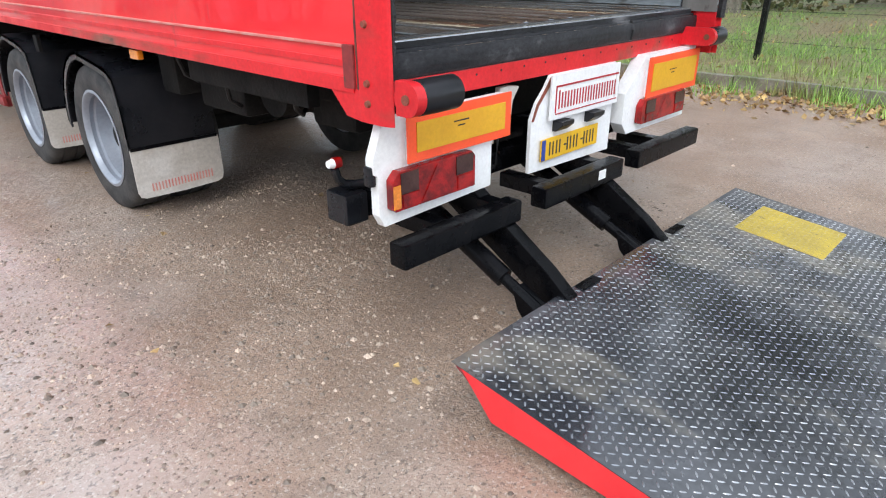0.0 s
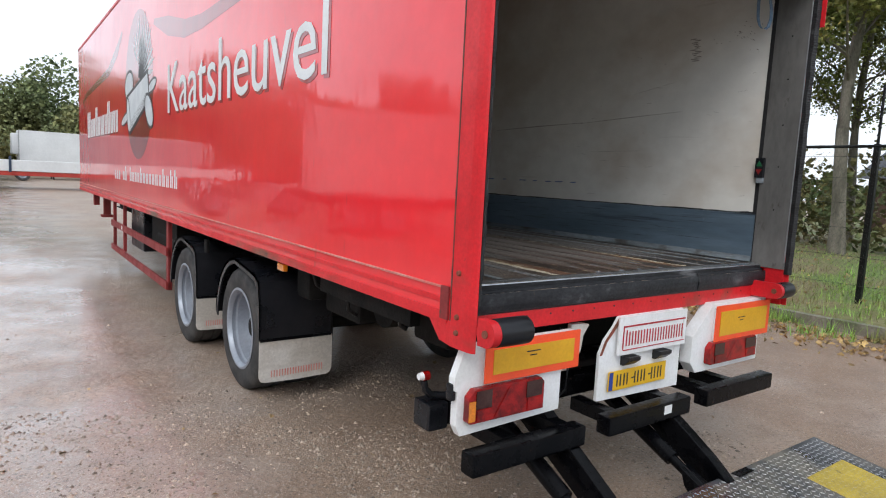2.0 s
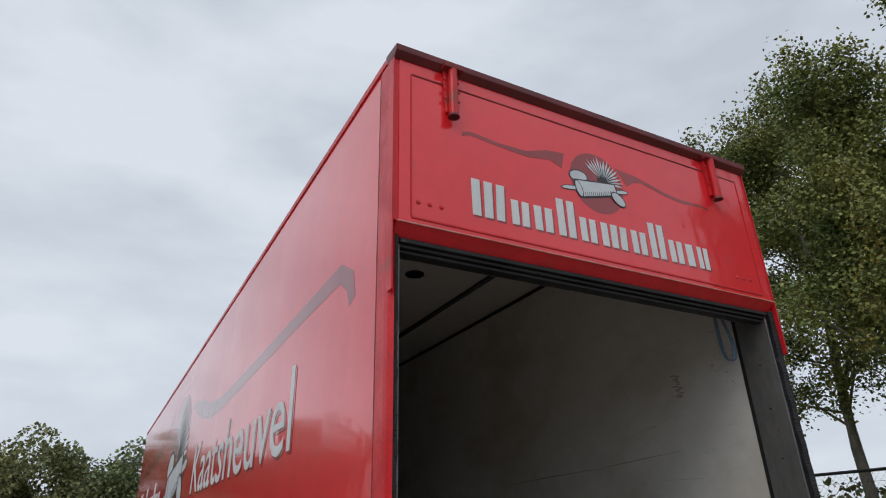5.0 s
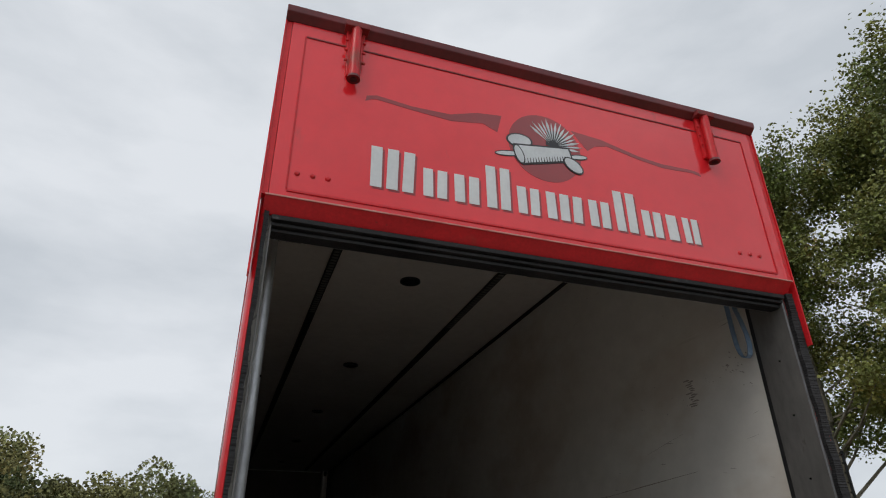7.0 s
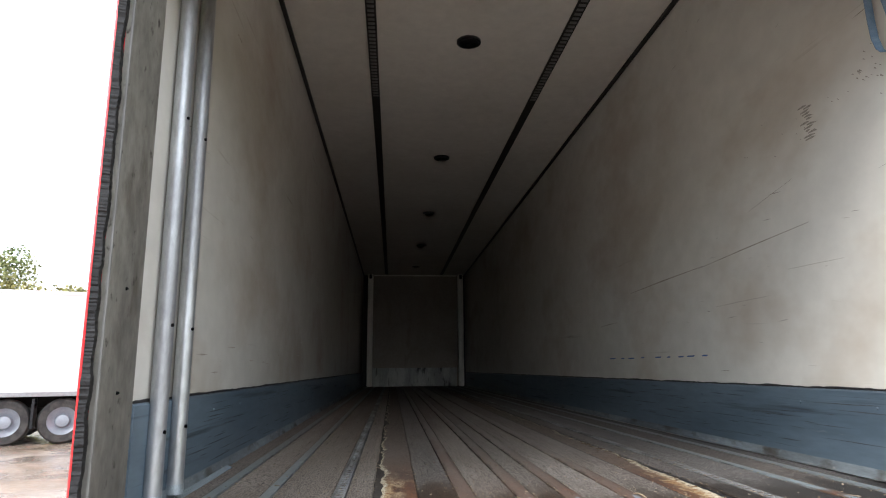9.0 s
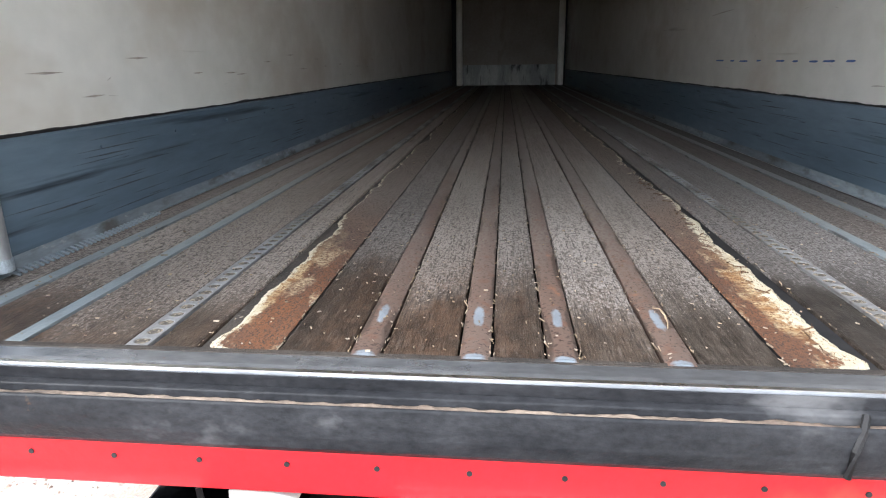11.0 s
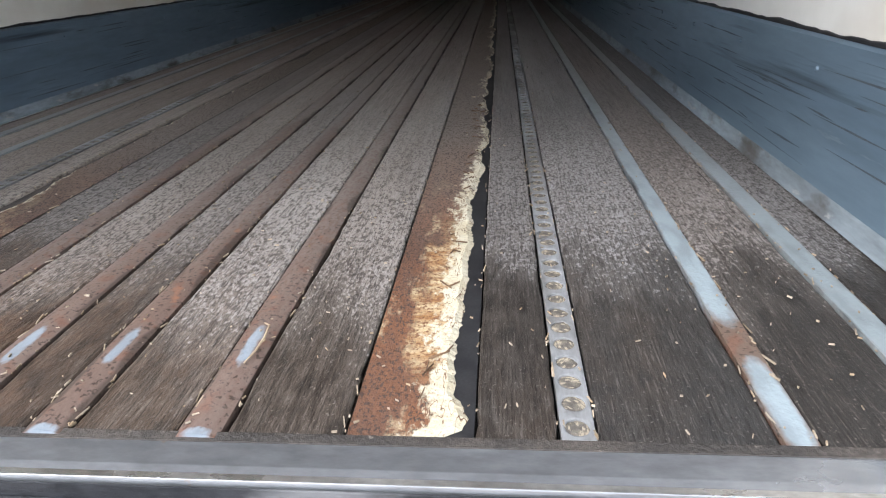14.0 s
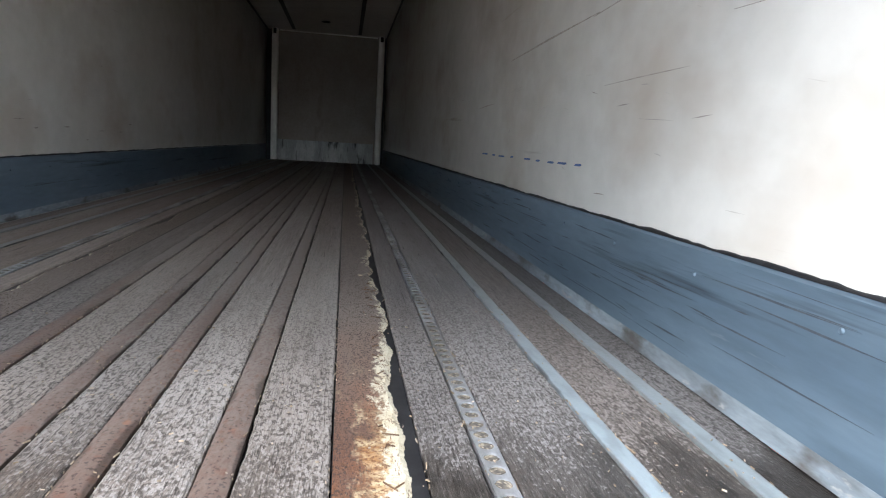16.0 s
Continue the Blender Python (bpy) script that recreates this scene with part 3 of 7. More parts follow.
GRP = material("white_wall_sheet", (0.74, 0.725, 0.68), (0.69, 0.67, 0.615), 0.8, 0.20, fine=0.05, bump=0.02, bscale=12,
               stretch=(1, 0.6, 0.8), spots=((0.42, 0.385, 0.33), 5.0, 0.67, 0.80, (1, 0.12, 3.2)),
               spots2=((0.50, 0.415, 0.33), 1.7, 0.50, 0.84, (1, 0.5, 0.8)))
CEILING = material("ceiling_sheet", (0.80, 0.77, 0.725), (0.74, 0.71, 0.665), 0.9, 0.14, fine=0.05, bump=0.012, bscale=10)
KICK = material("blue_grey_kick_plate", (0.098, 0.142, 0.186), (0.158, 0.215, 0.270), 1.6, 0.40, 0.55, 0.15, fine=0.12,
                stretch=(1, 0.25, 1.5), spots=((0.028, 0.040, 0.055), 6.0, 0.60, 0.72, (1, 0.10, 3.0)),
                spots2=((0.27, 0.31, 0.34), 9.0, 0.67, 0.80, (1, 0.2, 2.0)), bump=0.04, bscale=30)
COVE = material("dirty_cove_strip", (0.24, 0.28, 0.31), (0.15, 0.172, 0.19), 6.0, 0.5, fine=0.2, stretch=(1, 0.2, 1),
                spots=((0.075, 0.068, 0.062), 9.0, 0.52, 0.64, (1, 0.4, 1)), spots2=((0.30, 0.30, 0.29), 34.0, 0.62, 0.70, (1, 0.4, 1)))
BOARD = board_material()
STRIP_BROWN = worn_strip_material("brown_floor_strip", (0.118, 0.076, 0.060), (0.150, 0.106, 0.088), (0.27, 0.33, 0.385),
                                  ((0.396, 0.490, 0.0088, 4.0), (0.248, 0.277, 0.018, 4.0)), 0.50, 0.74)
STRIP_GREY = worn_strip_material("grey_floor_strip", (0.118, 0.088, 0.072), (0.14, 0.115, 0.10), (0.255, 0.300, 0.320), ((-30.0, 30.0, 0.0245, 16.0),), 0.20, 0.85, 0.55)
STRIP_PATCHED = worn_strip_material("patched_floor_strip", (0.128, 0.086, 0.066), (0.15, 0.115, 0.098), (0.28, 0.335, 0.365),
                                    ((0.262, 0.432, 0.0165, 5.0), (0.512, 30.0, 0.0235, 400.0)), 0.26, 0.92, 0.50)
TORN = torn_material()
WORN_METAL = material("worn_bright_metal", (0.46, 0.52, 0.57), (0.36, 0.40, 0.43), 20.0, 0.36, 0.5, 0.4, fine=0.2)
HOLE_STRIP = material("hole_strip_metal", (0.27, 0.275, 0.285), (0.15, 0.145, 0.14), 9.0, 0.36, 0.55, 0.2, fine=0.22,
                      stretch=(1, 0.3, 1), spots=((0.09, 0.07, 0.06), 14.0, 0.62, 0.74, ONE))
HOLE_DIRT = material("hole_dirt", (0.075, 0.066, 0.058), (0.15, 0.13, 0.105), 60.0, 0.8, fine=0.4,
                     spots=((0.33, 0.28, 0.21), 280.0, 0.54, 0.62, (1, 0.4, 1)))
BLACK_GAP = material("black_void_strip", (0.010, 0.010, 0.012), (0.02, 0.02, 0.022), 20.0, 0.6, fine=0.3)
CHIP = material("wood_chip", (0.24, 0.175, 0.11), (0.36, 0.30, 0.235), 30.0, 0.8, isl=0.35)
STALK = material("dry_stalk", (0.085, 0.045, 0.026), (0.15, 0.09, 0.05), 30.0, 0.8, isl=0.3)
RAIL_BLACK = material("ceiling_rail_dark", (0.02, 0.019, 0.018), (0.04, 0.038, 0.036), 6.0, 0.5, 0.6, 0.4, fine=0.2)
STRAP = material("blue_strap", (0.16, 0.26, 0.38), (0.22, 0.32, 0.43), 30.0, 0.8, fine=0.2)
PEN_BLUE = material("blue_marker", (0.05, 0.12, 0.32), None, 20.0, 0.6)
SCRATCH = material("dark_scratch", (0.27, 0.24, 0.21), (0.42, 0.38, 0.33), 25.0, 0.7, fine=0.3)
SCUFF = material("grey_scuff", (0.36, 0.33, 0.30), (0.27, 0.245, 0.22), 60.0, 0.75)
PALE_SCUFF = material("pale_scuff", (0.52, 0.49, 0.45), (0.44, 0.41, 0.37), 40.0, 0.7)
KICK_SCRAPE = material("kick_plate_scrape", (0.045, 0.058, 0.075), (0.07, 0.085, 0.10), 20.0, 0.6)
CURL = material("pale_wood_curl", (0.46, 0.36, 0.24), (0.36, 0.27, 0.18), 30.0, 0.8)
SIGNAL_GREEN = material("button_green", (0.012, 0.12, 0.045), None, 9.0, 0.4)
SIGNAL_RED = material("button_red", (0.24, 0.014, 0.014), None, 9.0, 0.4)
TREAD = material("black_tread_plate", (0.026, 0.028, 0.034), (0.062, 0.065, 0.073), 2.4, 0.18, 0.32, 0.0, fine=0.25, coat=0.6,
                 spots=((0.25, 0.23, 0.19), 1.6, 0.54, 0.74, (1.3, 0.8, 1)), bump=0.05, bscale=60)
LUG = material("worn_tread_lug", (0.22, 0.235, 0.26), (0.36, 0.37, 0.385), 2.2, 0.22, 0.34, 0.4, fine=0.2, coat=0.6,
               spots=((0.36, 0.33, 0.27), 1.6, 0.54, 0.74, (1.3, 0.8, 1)), isl=0.25)
YELLOW_PAD = material("worn_yellow_paint", (0.50, 0.37, 0.045), (0.40, 0.30, 0.05), 6.0, 0.5, fine=0.2,
                      spots=((0.07, 0.065, 0.05), 14.0, 0.62, 0.74, ONE))
GROUND = ground_material()
PEBBLE = material("pebbles", (0.38, 0.30, 0.235), (0.20, 0.150, 0.115), 9.0, 0.42, fine=0.2, isl=0.62)
GRASS_BANK = material("grass_soil", (0.13, 0.19, 0.05), (0.20, 0.17, 0.09), 0.9, 0.9, fine=0.3, bump=0.4, bscale=20,
                      spots=((0.16, 0.115, 0.06), 0.5, 0.52, 0.66, ONE))
GRASS = material("grass_blades", (0.20, 0.40, 0.065), (0.29, 0.37, 0.10), 0.8, 0.7, isl=0.4,
                 spots=((0.24, 0.19, 0.095), 0.9, 0.48, 0.60, ONE))
KERB = material("mossy_concrete_kerb", (0.24, 0.225, 0.185), (0.12, 0.135, 0.075), 3.0, 0.85, fine=0.25, bump=0.4, bscale=40)
DEAD_LEAF = material("fallen_leaves", (0.46, 0.33, 0.13), (0.27, 0.17, 0.085), 6.0, 0.75, isl=0.5)
LEAF = material("poplar_leaves", (0.125, 0.172, 0.042), (0.220, 0.232, 0.062), 0.35, 0.6, isl=0.45,
                spots=((0.33, 0.25, 0.05), 0.8, 0.58, 0.70, ONE))
FAR_LEAF = material("far_woods_leaves", (0.145, 0.190, 0.085), (0.27, 0.235, 0.085), 0.05, 0.8, isl=0.5)
BUSH_LEAF = material("bush_leaves", (0.085, 0.12, 0.04), (0.18, 0.15, 0.06), 0.6, 0.7, isl=0.5)
BARK = material("poplar_bark", (0.19, 0.175, 0.14), (0.10, 0.095, 0.072), 4.0, 0.9, fine=0.3, stretch=(1, 1, 0.25), bump=0.6, bscale=18)
FENCE = material("fence_black", (0.006, 0.008, 0.008), (0.013, 0.016, 0.014), 6.0, 0.5, spec=0.2, fine=0.2)
WIRE = material("fence_wire", (0.025, 0.032, 0.028), None, 9.0, 0.5)
FAR_WHITE = material("white_van_body", (0.74, 0.75, 0.75), (0.68, 0.69, 0.69), 0.6, 0.45, fine=0.04)
FAR_GREY = material("grey_trailer_body", (0.33, 0.34, 0.36), (0.28, 0.29, 0.30), 1.0, 0.5)
FAR_BLUE = material("dark_blue_cab", (0.03, 0.05, 0.09), None, 2.0, 0.4)
FAR_RED = material("far_red_paint", (0.50, 0.05, 0.03), (0.42, 0.04, 0.03), 2.0, 0.5)
FAR_ORANGE = material("far_orange_paint", (0.62, 0.085, 0.02), (0.52, 0.07, 0.02), 2.0, 0.5)
FAR_GREEN = material("far_green_paint", (0.04, 0.10, 0.06), None, 2.0, 0.5)
ROOF_DARK = material("dark_shed_roof", (0.04, 0.045, 0.055), (0.06, 0.06, 0.07), 1.0, 0.7)
BRICKISH = material("brown_shed_wall", (0.13, 0.075, 0.055), (0.10, 0.06, 0.045), 2.0, 0.85)


# ---- mesh tools ----
class Mesh:
    """A bmesh with a few shapes; done() links it as one object."""

    def __init__(self):
        self.bm = bmesh.new()

    def box(self, x0, x1, y0, y1, z0, z1, bevel=0.0, m=None):
        mat4 = Matrix.Translation(((x0 + x1) / 2, (y0 + y1) / 2, (z0 + z1) / 2)) @ Matrix.Diagonal((x1 - x0, y1 - y0, z1 - z0, 1))
        made = bmesh.ops.create_cube(self.bm, size=1.0, matrix=(m @ mat4) if m else mat4)["verts"]
        if bevel:
            edges = list({e for v in made for e in v.link_edges})
            bmesh.ops.bevel(self.bm, geom=edges, offset=bevel, segments=2, affect="EDGES", profile=0.6)
        return self

    def bar(self, p0, p1, w, h, bevel=0.0):
        """A rectangular bar from p0 to p1, w wide and h high."""
        a, c = Vector(p0), Vector(p1)
        d = c - a
        m = Matrix.Translation((a + c) / 2) @ d.to_track_quat("Y", "Z").to_matrix().to_4x4()
        return self.box(-w / 2, w / 2, -d.length / 2, d.length / 2, -h / 2, h / 2, bevel, m)

    def cyl(self, p0, p1, r, r2=None, seg=16, caps=True):
        a, c = Vector(p0), Vector(p1)
        d = c - a
        m = Matrix.Translation((a + c) / 2) @ d.to_track_quat("Z", "Y").to_matrix().to_4x4()
        bmesh.ops.create_cone(self.bm, cap_ends=caps, segments=seg, radius1=r, radius2=r if r2 is None else r2, depth=d.length, matrix=m)
        return self

    def prism(self, pts, axis, a, c, bevel=0.0):
        """A polygon (two coordinates each, the ones left when axis is dropped) drawn out along axis from a to c."""
        def place(p, w):
            return {"x": (w, p[0], p[1]), "y": (p[0], w, p[1]), "z": (p[0], p[1], w)}[axis]
        lo = [self.bm.verts.new(place(p, a)) for p in pts]
        hi = [self.bm.verts.new(place(p, c)) for p in pts]
        k = len(pts)
        faces = [self.bm.faces.new(lo), self.bm.faces.new(hi[::-1])]
        for i in range(k):
            faces.append(self.bm.faces.new((lo[i], hi[i], hi[(i + 1) % k], lo[(i + 1) % k])))
        bmesh.ops.recalc_face_normals(self.bm, faces=faces)
        if bevel:
            edges = list({e for f in faces for e in f.edges})
            bmesh.ops.bevel(self.bm, geom=edges, offset=bevel, segments=2, affect="EDGES", profile=0.6)
        return self

    def tube(self, pts, r, seg=8, taper=None):
        rings = []
        for i, p in enumerate(pts):
            p = Vector(p)
            d = (Vector(pts[min(i + 1, len(pts) - 1)]) - Vector(pts[max(i - 1, 0)])).normalized()
            q = d.to_track_quat("Z", "Y")
            rr = r if taper is None else taper[i]
            rings.append([self.bm.verts.new(p + q @ Vector((math.cos(t) * rr, math.sin(t) * rr, 0)))
                          for t in (2 * math.pi * k / seg for k in range(seg))])
        for a, c in zip(rings, rings[1:]):
            for k in range(seg):
                self.bm.faces.new((a[k], a[(k + 1) % seg], c[(k + 1) % seg], c[k]))
        self.bm.faces.new(rings[0][::-1])
        self.bm.faces.new(rings[-1])
        return self

    def lathe(self, prof, seg=40, closed=True):
        """Turns (radius, x) pairs round the x axis."""
        rings = [[self.bm.verts.new((x, r * math.cos(t), r * math.sin(t))) for t in (2 * math.pi * k / seg for k in range(seg))]
                 for r, x in prof]
        pairs = list(zip(rings, rings[1:])) + ([(rings[-1], rings[0])] if closed else [])
        for a, c in pairs:
            for k in range(seg):
                self.bm.faces.new((a[k], a[(k + 1) % seg], c[(k + 1) % seg], c[k]))
        bmesh.ops.recalc_face_normals(self.bm, faces=self.bm.faces[:])
        return self

    def disc(self, centre, r, axis, depth, seg=32, sy=1.0):
        ring = [(r * math.cos(t), r * sy * math.sin(t)) for t in (2 * math.pi * k / seg for k in range(seg))]
        c = Vector(centre)
        rest = {"x": (c.y, c.z), "y": (c.x, c.z), "z": (c.x, c.y)}[axis]
        w = {"x": c.x, "y": c.y, "z": c.z}[axis]
        return self.prism([(rest[0] + p[0], rest[1] + p[1]) for p in ring], axis, w, w + depth)

    def data(self, name, mat, smooth=35):
        me = bpy.data.meshes.new(name)
        self.bm.normal_update()
        facing = []
        if smooth:
            # large faces stay flat: normals weighted by area across the soft edges
            limit, area = math.cos(radians(50)), {f: f.calc_area() for f in self.bm.faces}
            for f in self.bm.faces:
                for lp in f.loops:
                    d = Vector()
                    for g in lp.vert.link_faces:
                        if g.normal.dot(f.normal) > limit:
                            d += g.normal * area[g]
                    facing.append(d.normalized() if d.length > 1e-12 else f.normal.copy())
        self.bm.to_mesh(me)
        self.bm.free()
        me.materials.append(mat)
        if smooth:
            for p in me.polygons:
                p.use_smooth = True
            me.set_sharp_from_angle(angle=radians(smooth))
            me.normals_split_custom_set(facing)
        return me

    def done(self, name, mat, parent=None, label="", smooth=35):
        return linked(name, self.data(name, mat, smooth), parent, label)


def linked(name, me, parent=None, label="", m=None):
    ob = new(name, me)
    if parent is not None:
        ob.parent = parent
    if m is not None:
        ob.matrix_basis = m
    return tagged(ob, label)


def thing(name, label, category, group="", at=(0, 0, 0)):
    ob = new(name)
    ob.location = at
    return tagged(ob, label, category, group)


def raw(name, verts, faces, mat, parent=None, label=""):
    me = bpy.data.meshes.new(name)
    me.from_pydata(verts, [], faces)
    me.materials.append(mat)
    return linked(name, me, parent, label)


rng = random.Random(7)

# ---- ground ----
def ease(a, b, v):
    t = min(1.0, max(0.0, (v - a) / (b - a)))
    return t * t * (3 - 2 * t)


def yard_z(x, y):
    """The yard dips slightly under the trailer's axles."""
    return -0.105 * ease(0.2, 5.0, y) * (1 - ease(7.0, 12.0, y)) * (1 - ease(2.2, 5.0, x)) * ease(-8.0, -4.5, x)


gv, gf, GN = [], [], 121
for i, j in itertools.product(range(GN), range(GN)):
    u, v = (i - 60) / 60, (j - 60) / 60
    x, y = math.copysign(abs(u) ** 2.2 * 420, u), math.copysign(abs(v) ** 2.2 * 420, v)
    gv.append((x, y, yard_z(x, y)))
for i, j in itertools.product(range(GN - 1), range(GN - 1)):
    gf.append((i * GN + j, (i + 1) * GN + j, (i + 1) * GN + j + 1, i * GN + j + 1))
ground = raw("ground", gv, gf, GROUND)
for p in ground.data.polygons:
    p.use_smooth = True
tagged(ground, "wet brown gravel yard with damp sheen", "ground", kind="structure")

# loose stones pressed into the yard
pv, pf = [], []
for i in range(78000):
    if i < 68000:
        x, y = rng.uniform(-4.2, 1.2), rng.uniform(-1.4, 3.0)
    else:
        x, y = rng.uniform(-8, 6.0), rng.uniform(-3, 9)
    if -1.3 < x < 1.2 and -2.0 < y < -0.28:
        continue
    if noise.noise((x * 1.3, y * 1.3, 2.0)) + 0.5 * noise.noise((x * 5, y * 5, 7.0)) < rng.uniform(-0.45, 0.45):
        continue
    s = rng.choice((0.0032, 0.0036, 0.004, 0.0045, 0.005, 0.006, 0.0075, 0.010 if i % 4 else 0.016)) * rng.uniform(0.8, 1.3)
    a, k, g = rng.uniform(0, 6.28), len(pv), yard_z(x, y)
    for t in range(5):
        w = a + t * 1.2566
        pv.append((x + s * math.cos(w) * rng.uniform(0.8, 1.3), y + s * math.sin(w) * rng.uniform(0.8, 1.3), g - 0.002))
    pv.append((x, y, g + s * rng.uniform(0.4, 0.8)))
    pf += [(k + t, k + (t + 1) % 5, k + 5) for t in range(5)]
pebbles = raw("pebbles", pv, pf, PEBBLE)
tagged(pebbles, "small pale stones pressed into the wet yard", "gravel", kind="stuff")

# ================= the semi-trailer =================
W, INNER, LENGTH, FLOOR, TOP = 1.275, 1.235, 13.6, 1.2, 3.965
CEIL = 3.86
trailer = thing("semi_trailer", "long red box semi-trailer with its rear end open, on wet gravel", "trailer")

# outer skins, with the inner white sheets set against them
for side in (-1, 1):
    def sx(a, b):
        return (a * side, b * side) if side > 0 else (b * side, a * side)
    skin = Mesh().box(*sx(INNER + 0.012, W), 0.18, LENGTH, 1.045, TOP - 0.03, 0.004).done(
        "side_wall", RED, trailer, "glossy red side panel with printed lettering" if side < 0 else "red outer side panel")
    sheet = Mesh().box(*sx(INNER, INNER + 0.0115), 0.265, 13.52, FLOOR - 0.01, CEIL, 0.0).done(
        "inner_lining", GRP, trailer, "scuffed white inner wall sheet", 0)
    # bottom rail with two grooves and a pale edge line
    Mesh().box(*sx(W, W + 0.008), 0.20, LENGTH, 1.045, 1.095, 0.003).done("rail_ridge", RAIL_RED, skin)
    Mesh().box(*sx(W, W + 0.006), 0.20, LENGTH, 1.125, 1.150, 0.003).done("rail_ridge", RAIL_RED, skin)
    Mesh().box(*sx(W, W + 0.011), 0.20, LENGTH, 1.188, 1.198, 0.003).done("rail_trim", FADED_RED, skin, "pale worn trim line")
    Mesh().box(*sx(W + 0.001, W + 0.012), 0.19, 0.245, 1.06, 1.20, 0.004).done("rail_end", DARK_RED, skin, "rusty end of the bottom rail")
    # roof edge rail
    Mesh().box(*sx(W - 0.05, W + 0.010), 0.0, LENGTH, TOP - 0.045, TOP - 0.001, 0.008).done("roof_rail", RED_FRAME, trailer)
    jv, jf = [], []
    for k in range(361):
        z = 1.06 + (TOP - 1.11) * k / 360
        f = 0.003 * noise.noise((z * 5, side, 1.4)) + 0.0022 * noise.noise((z * 33, side, 4.4))
        jv += [(side * (W + 0.0006), 0.1765, z), (side * (W + 0.0036), 0.1775, z), (side * (W + 0.0030), 0.1850 + f, z), (side * (W + 0.0006), 0.1870 + f, z)]
    for k in range(360):
        for e in range(3):
            q = (4 * k + e, 4 * k + e + 1, 4 * k + 5 + e, 4 * k + 4 + e)
            jf.append(q if side < 0 else q[::-1])
    raw("panel_joint", jv, jf, JOINT, skin, "dark rusty sealant joint")
    # rounded corner posts
    post = Mesh().prism([(side * (W + 0.004), 0.175), (side * (W + 0.004), 0.085), (side * (W + 0.001), 0.056), (side * (W - 0.006), 0.036), (side * (W - 0.016), 0.026),
                         (side * (W - 0.019), 0.030), (side * (W - 0.019), 0.056), (side * (W - 0.040), 0.056), (side * (W - 0.040), 0.175)], "z", 0.955, TOP - 0.05, 0.003).done("corner_post", RED_FRAME, trailer,
                                                                                         "red steel corner post")
    Mesh().prism([(0.0, 0.955), (0.17, 0.955), (0.17, 1.06), (0.33, 1.06), (0.33, 1.045), (0.25, 0.965)][1:], "x",
                 *sorted((side * (W - 0.02), side * (W + 0.002)))).done("post_gusset", RED_FRAME, post)
    for z in (1.265, 1.085, 1.02):
        Mesh().cyl((side * (W + 0.002), 0.13, z), (side * (W + 0.014), 0.13, z), 0.013, 0.010, 10).done("bolt", RUSTY_EDGE, post, "rusty bolt")
    # wet black door seal, jamb plate and trims
    sv_, sf_ = [], []
    n_rib = 420
    for k in range(n_rib + 1):
        z = 1.15 + (2.93 - 1.15) * k / n_rib
        a = side * (INNER + 0.006 - 0.002 * rng.random() - 0.006 * noise.noise((z * 14, side, 3.5)))
        y_out = 0.022 + 0.003 * rng.random() + 0.004 * noise.noise((z * 9, side, 0.5))
        out_x, out_y = (W - 0.018, 0.0) if side < 0 else (W - 0.003, -0.004)
        sv_ += [(side * out_x, y_out + out_y, z), (a, y_out + 0.006, z), (a + side * 0.004, 0.0545, z), (side * (W - 0.0195), 0.0545, z)]
    for k in range(n_rib):
        for e in range(4):
            f = (4 * k + e, 4 * k + (e + 1) % 4, 4 * k + 4 + (e + 1) % 4, 4 * k + 4 + e)
            sf_.append(f if side > 0 else f[::-1])
    raw("door_seal", sv_, sf_, RUBBER, trailer, "ragged black rubber door seal")
    jamb = Mesh().box(*sx(INNER - 0.010, INNER + 0.012), 0.055, 0.258, FLOOR - 0.02, 2.93, 0.002).done(
        "jamb", JAMB_PALE if side < 0 else JAMB, trailer, "stained grey steel door jamb")
    Mesh().box(*sx(INNER - 0.0095, INNER - 0.003), 0.0495, 0.0545, 1.22, 2.90, 0.001).done("jamb_edge", JAMB if side < 0 else GALV, jamb, "bright worn edge")
    Mesh().box(*sx(INNER - (0.004 if side > 0 else 0.002), INNER + 0.010), 0.2585, 0.286 if side > 0 else 0.2645, FLOOR, 3.82).done("jamb_gap", BLACK_GAP, jamb, "dark gap beside the jamb", 0)
    for z in (1.55, 1.82, 2.08, 2.36, 2.62)[:5 if side > 0 else 2]:
        Mesh().cyl((side * (INNER - 0.0105), 0.15, z), (side * (INNER - 0.016), 0.15, z), 0.005, 0.003, 8).done("jamb_screw", BLACK_STEEL, jamb)
    # kick plates along the floor, a cove at their foot
    kick = Mesh().prism([(side * (INNER - 0.012), 1.230), (side * (INNER - 0.012), 1.510), (side * (INNER - 0.004), 1.516), (side * INNER, 1.516),
                         (side * INNER, 1.235)], "y", 0.266, 13.45).done("kick_plate", KICK, trailer, "scraped blue-grey metal kick plate")
    Mesh().prism([(side * (INNER - 0.0125), 1.240), (side * (INNER - 0.017), 1.215), (side * (INNER - 0.026), 1.2045), (side * INNER, 1.2005),
                  (side * INNER, 1.240)], "y", 0.268, 13.45).done("cove_strip", COVE, kick, "pale curved strip at the floor")
    kv, kf = [], []
    for k in range(301):
        y = 0.266 + 13.1 * (k / 300) ** 1.7
        f = 0.0045 * noise.noise((y * 7, side, 0.4)) + 0.003 * noise.noise((y * 31, side, 2.4))
        kv += [(side * (INNER - 0.0005), y, 1.5165), (side * (INNER - 0.0050), y, 1.5165), (side * (INNER - 0.0035), y, 1.5225 + f), (side * (INNER - 0.0005), y, 1.5245 + f)]
    for k in range(300):
        for e in range(3):
            q = (4 * k + e, 4 * k + e + 1, 4 * k + 5 + e, 4 * k + 4 + e)
            kf.append(q if side > 0 else q[::-1])
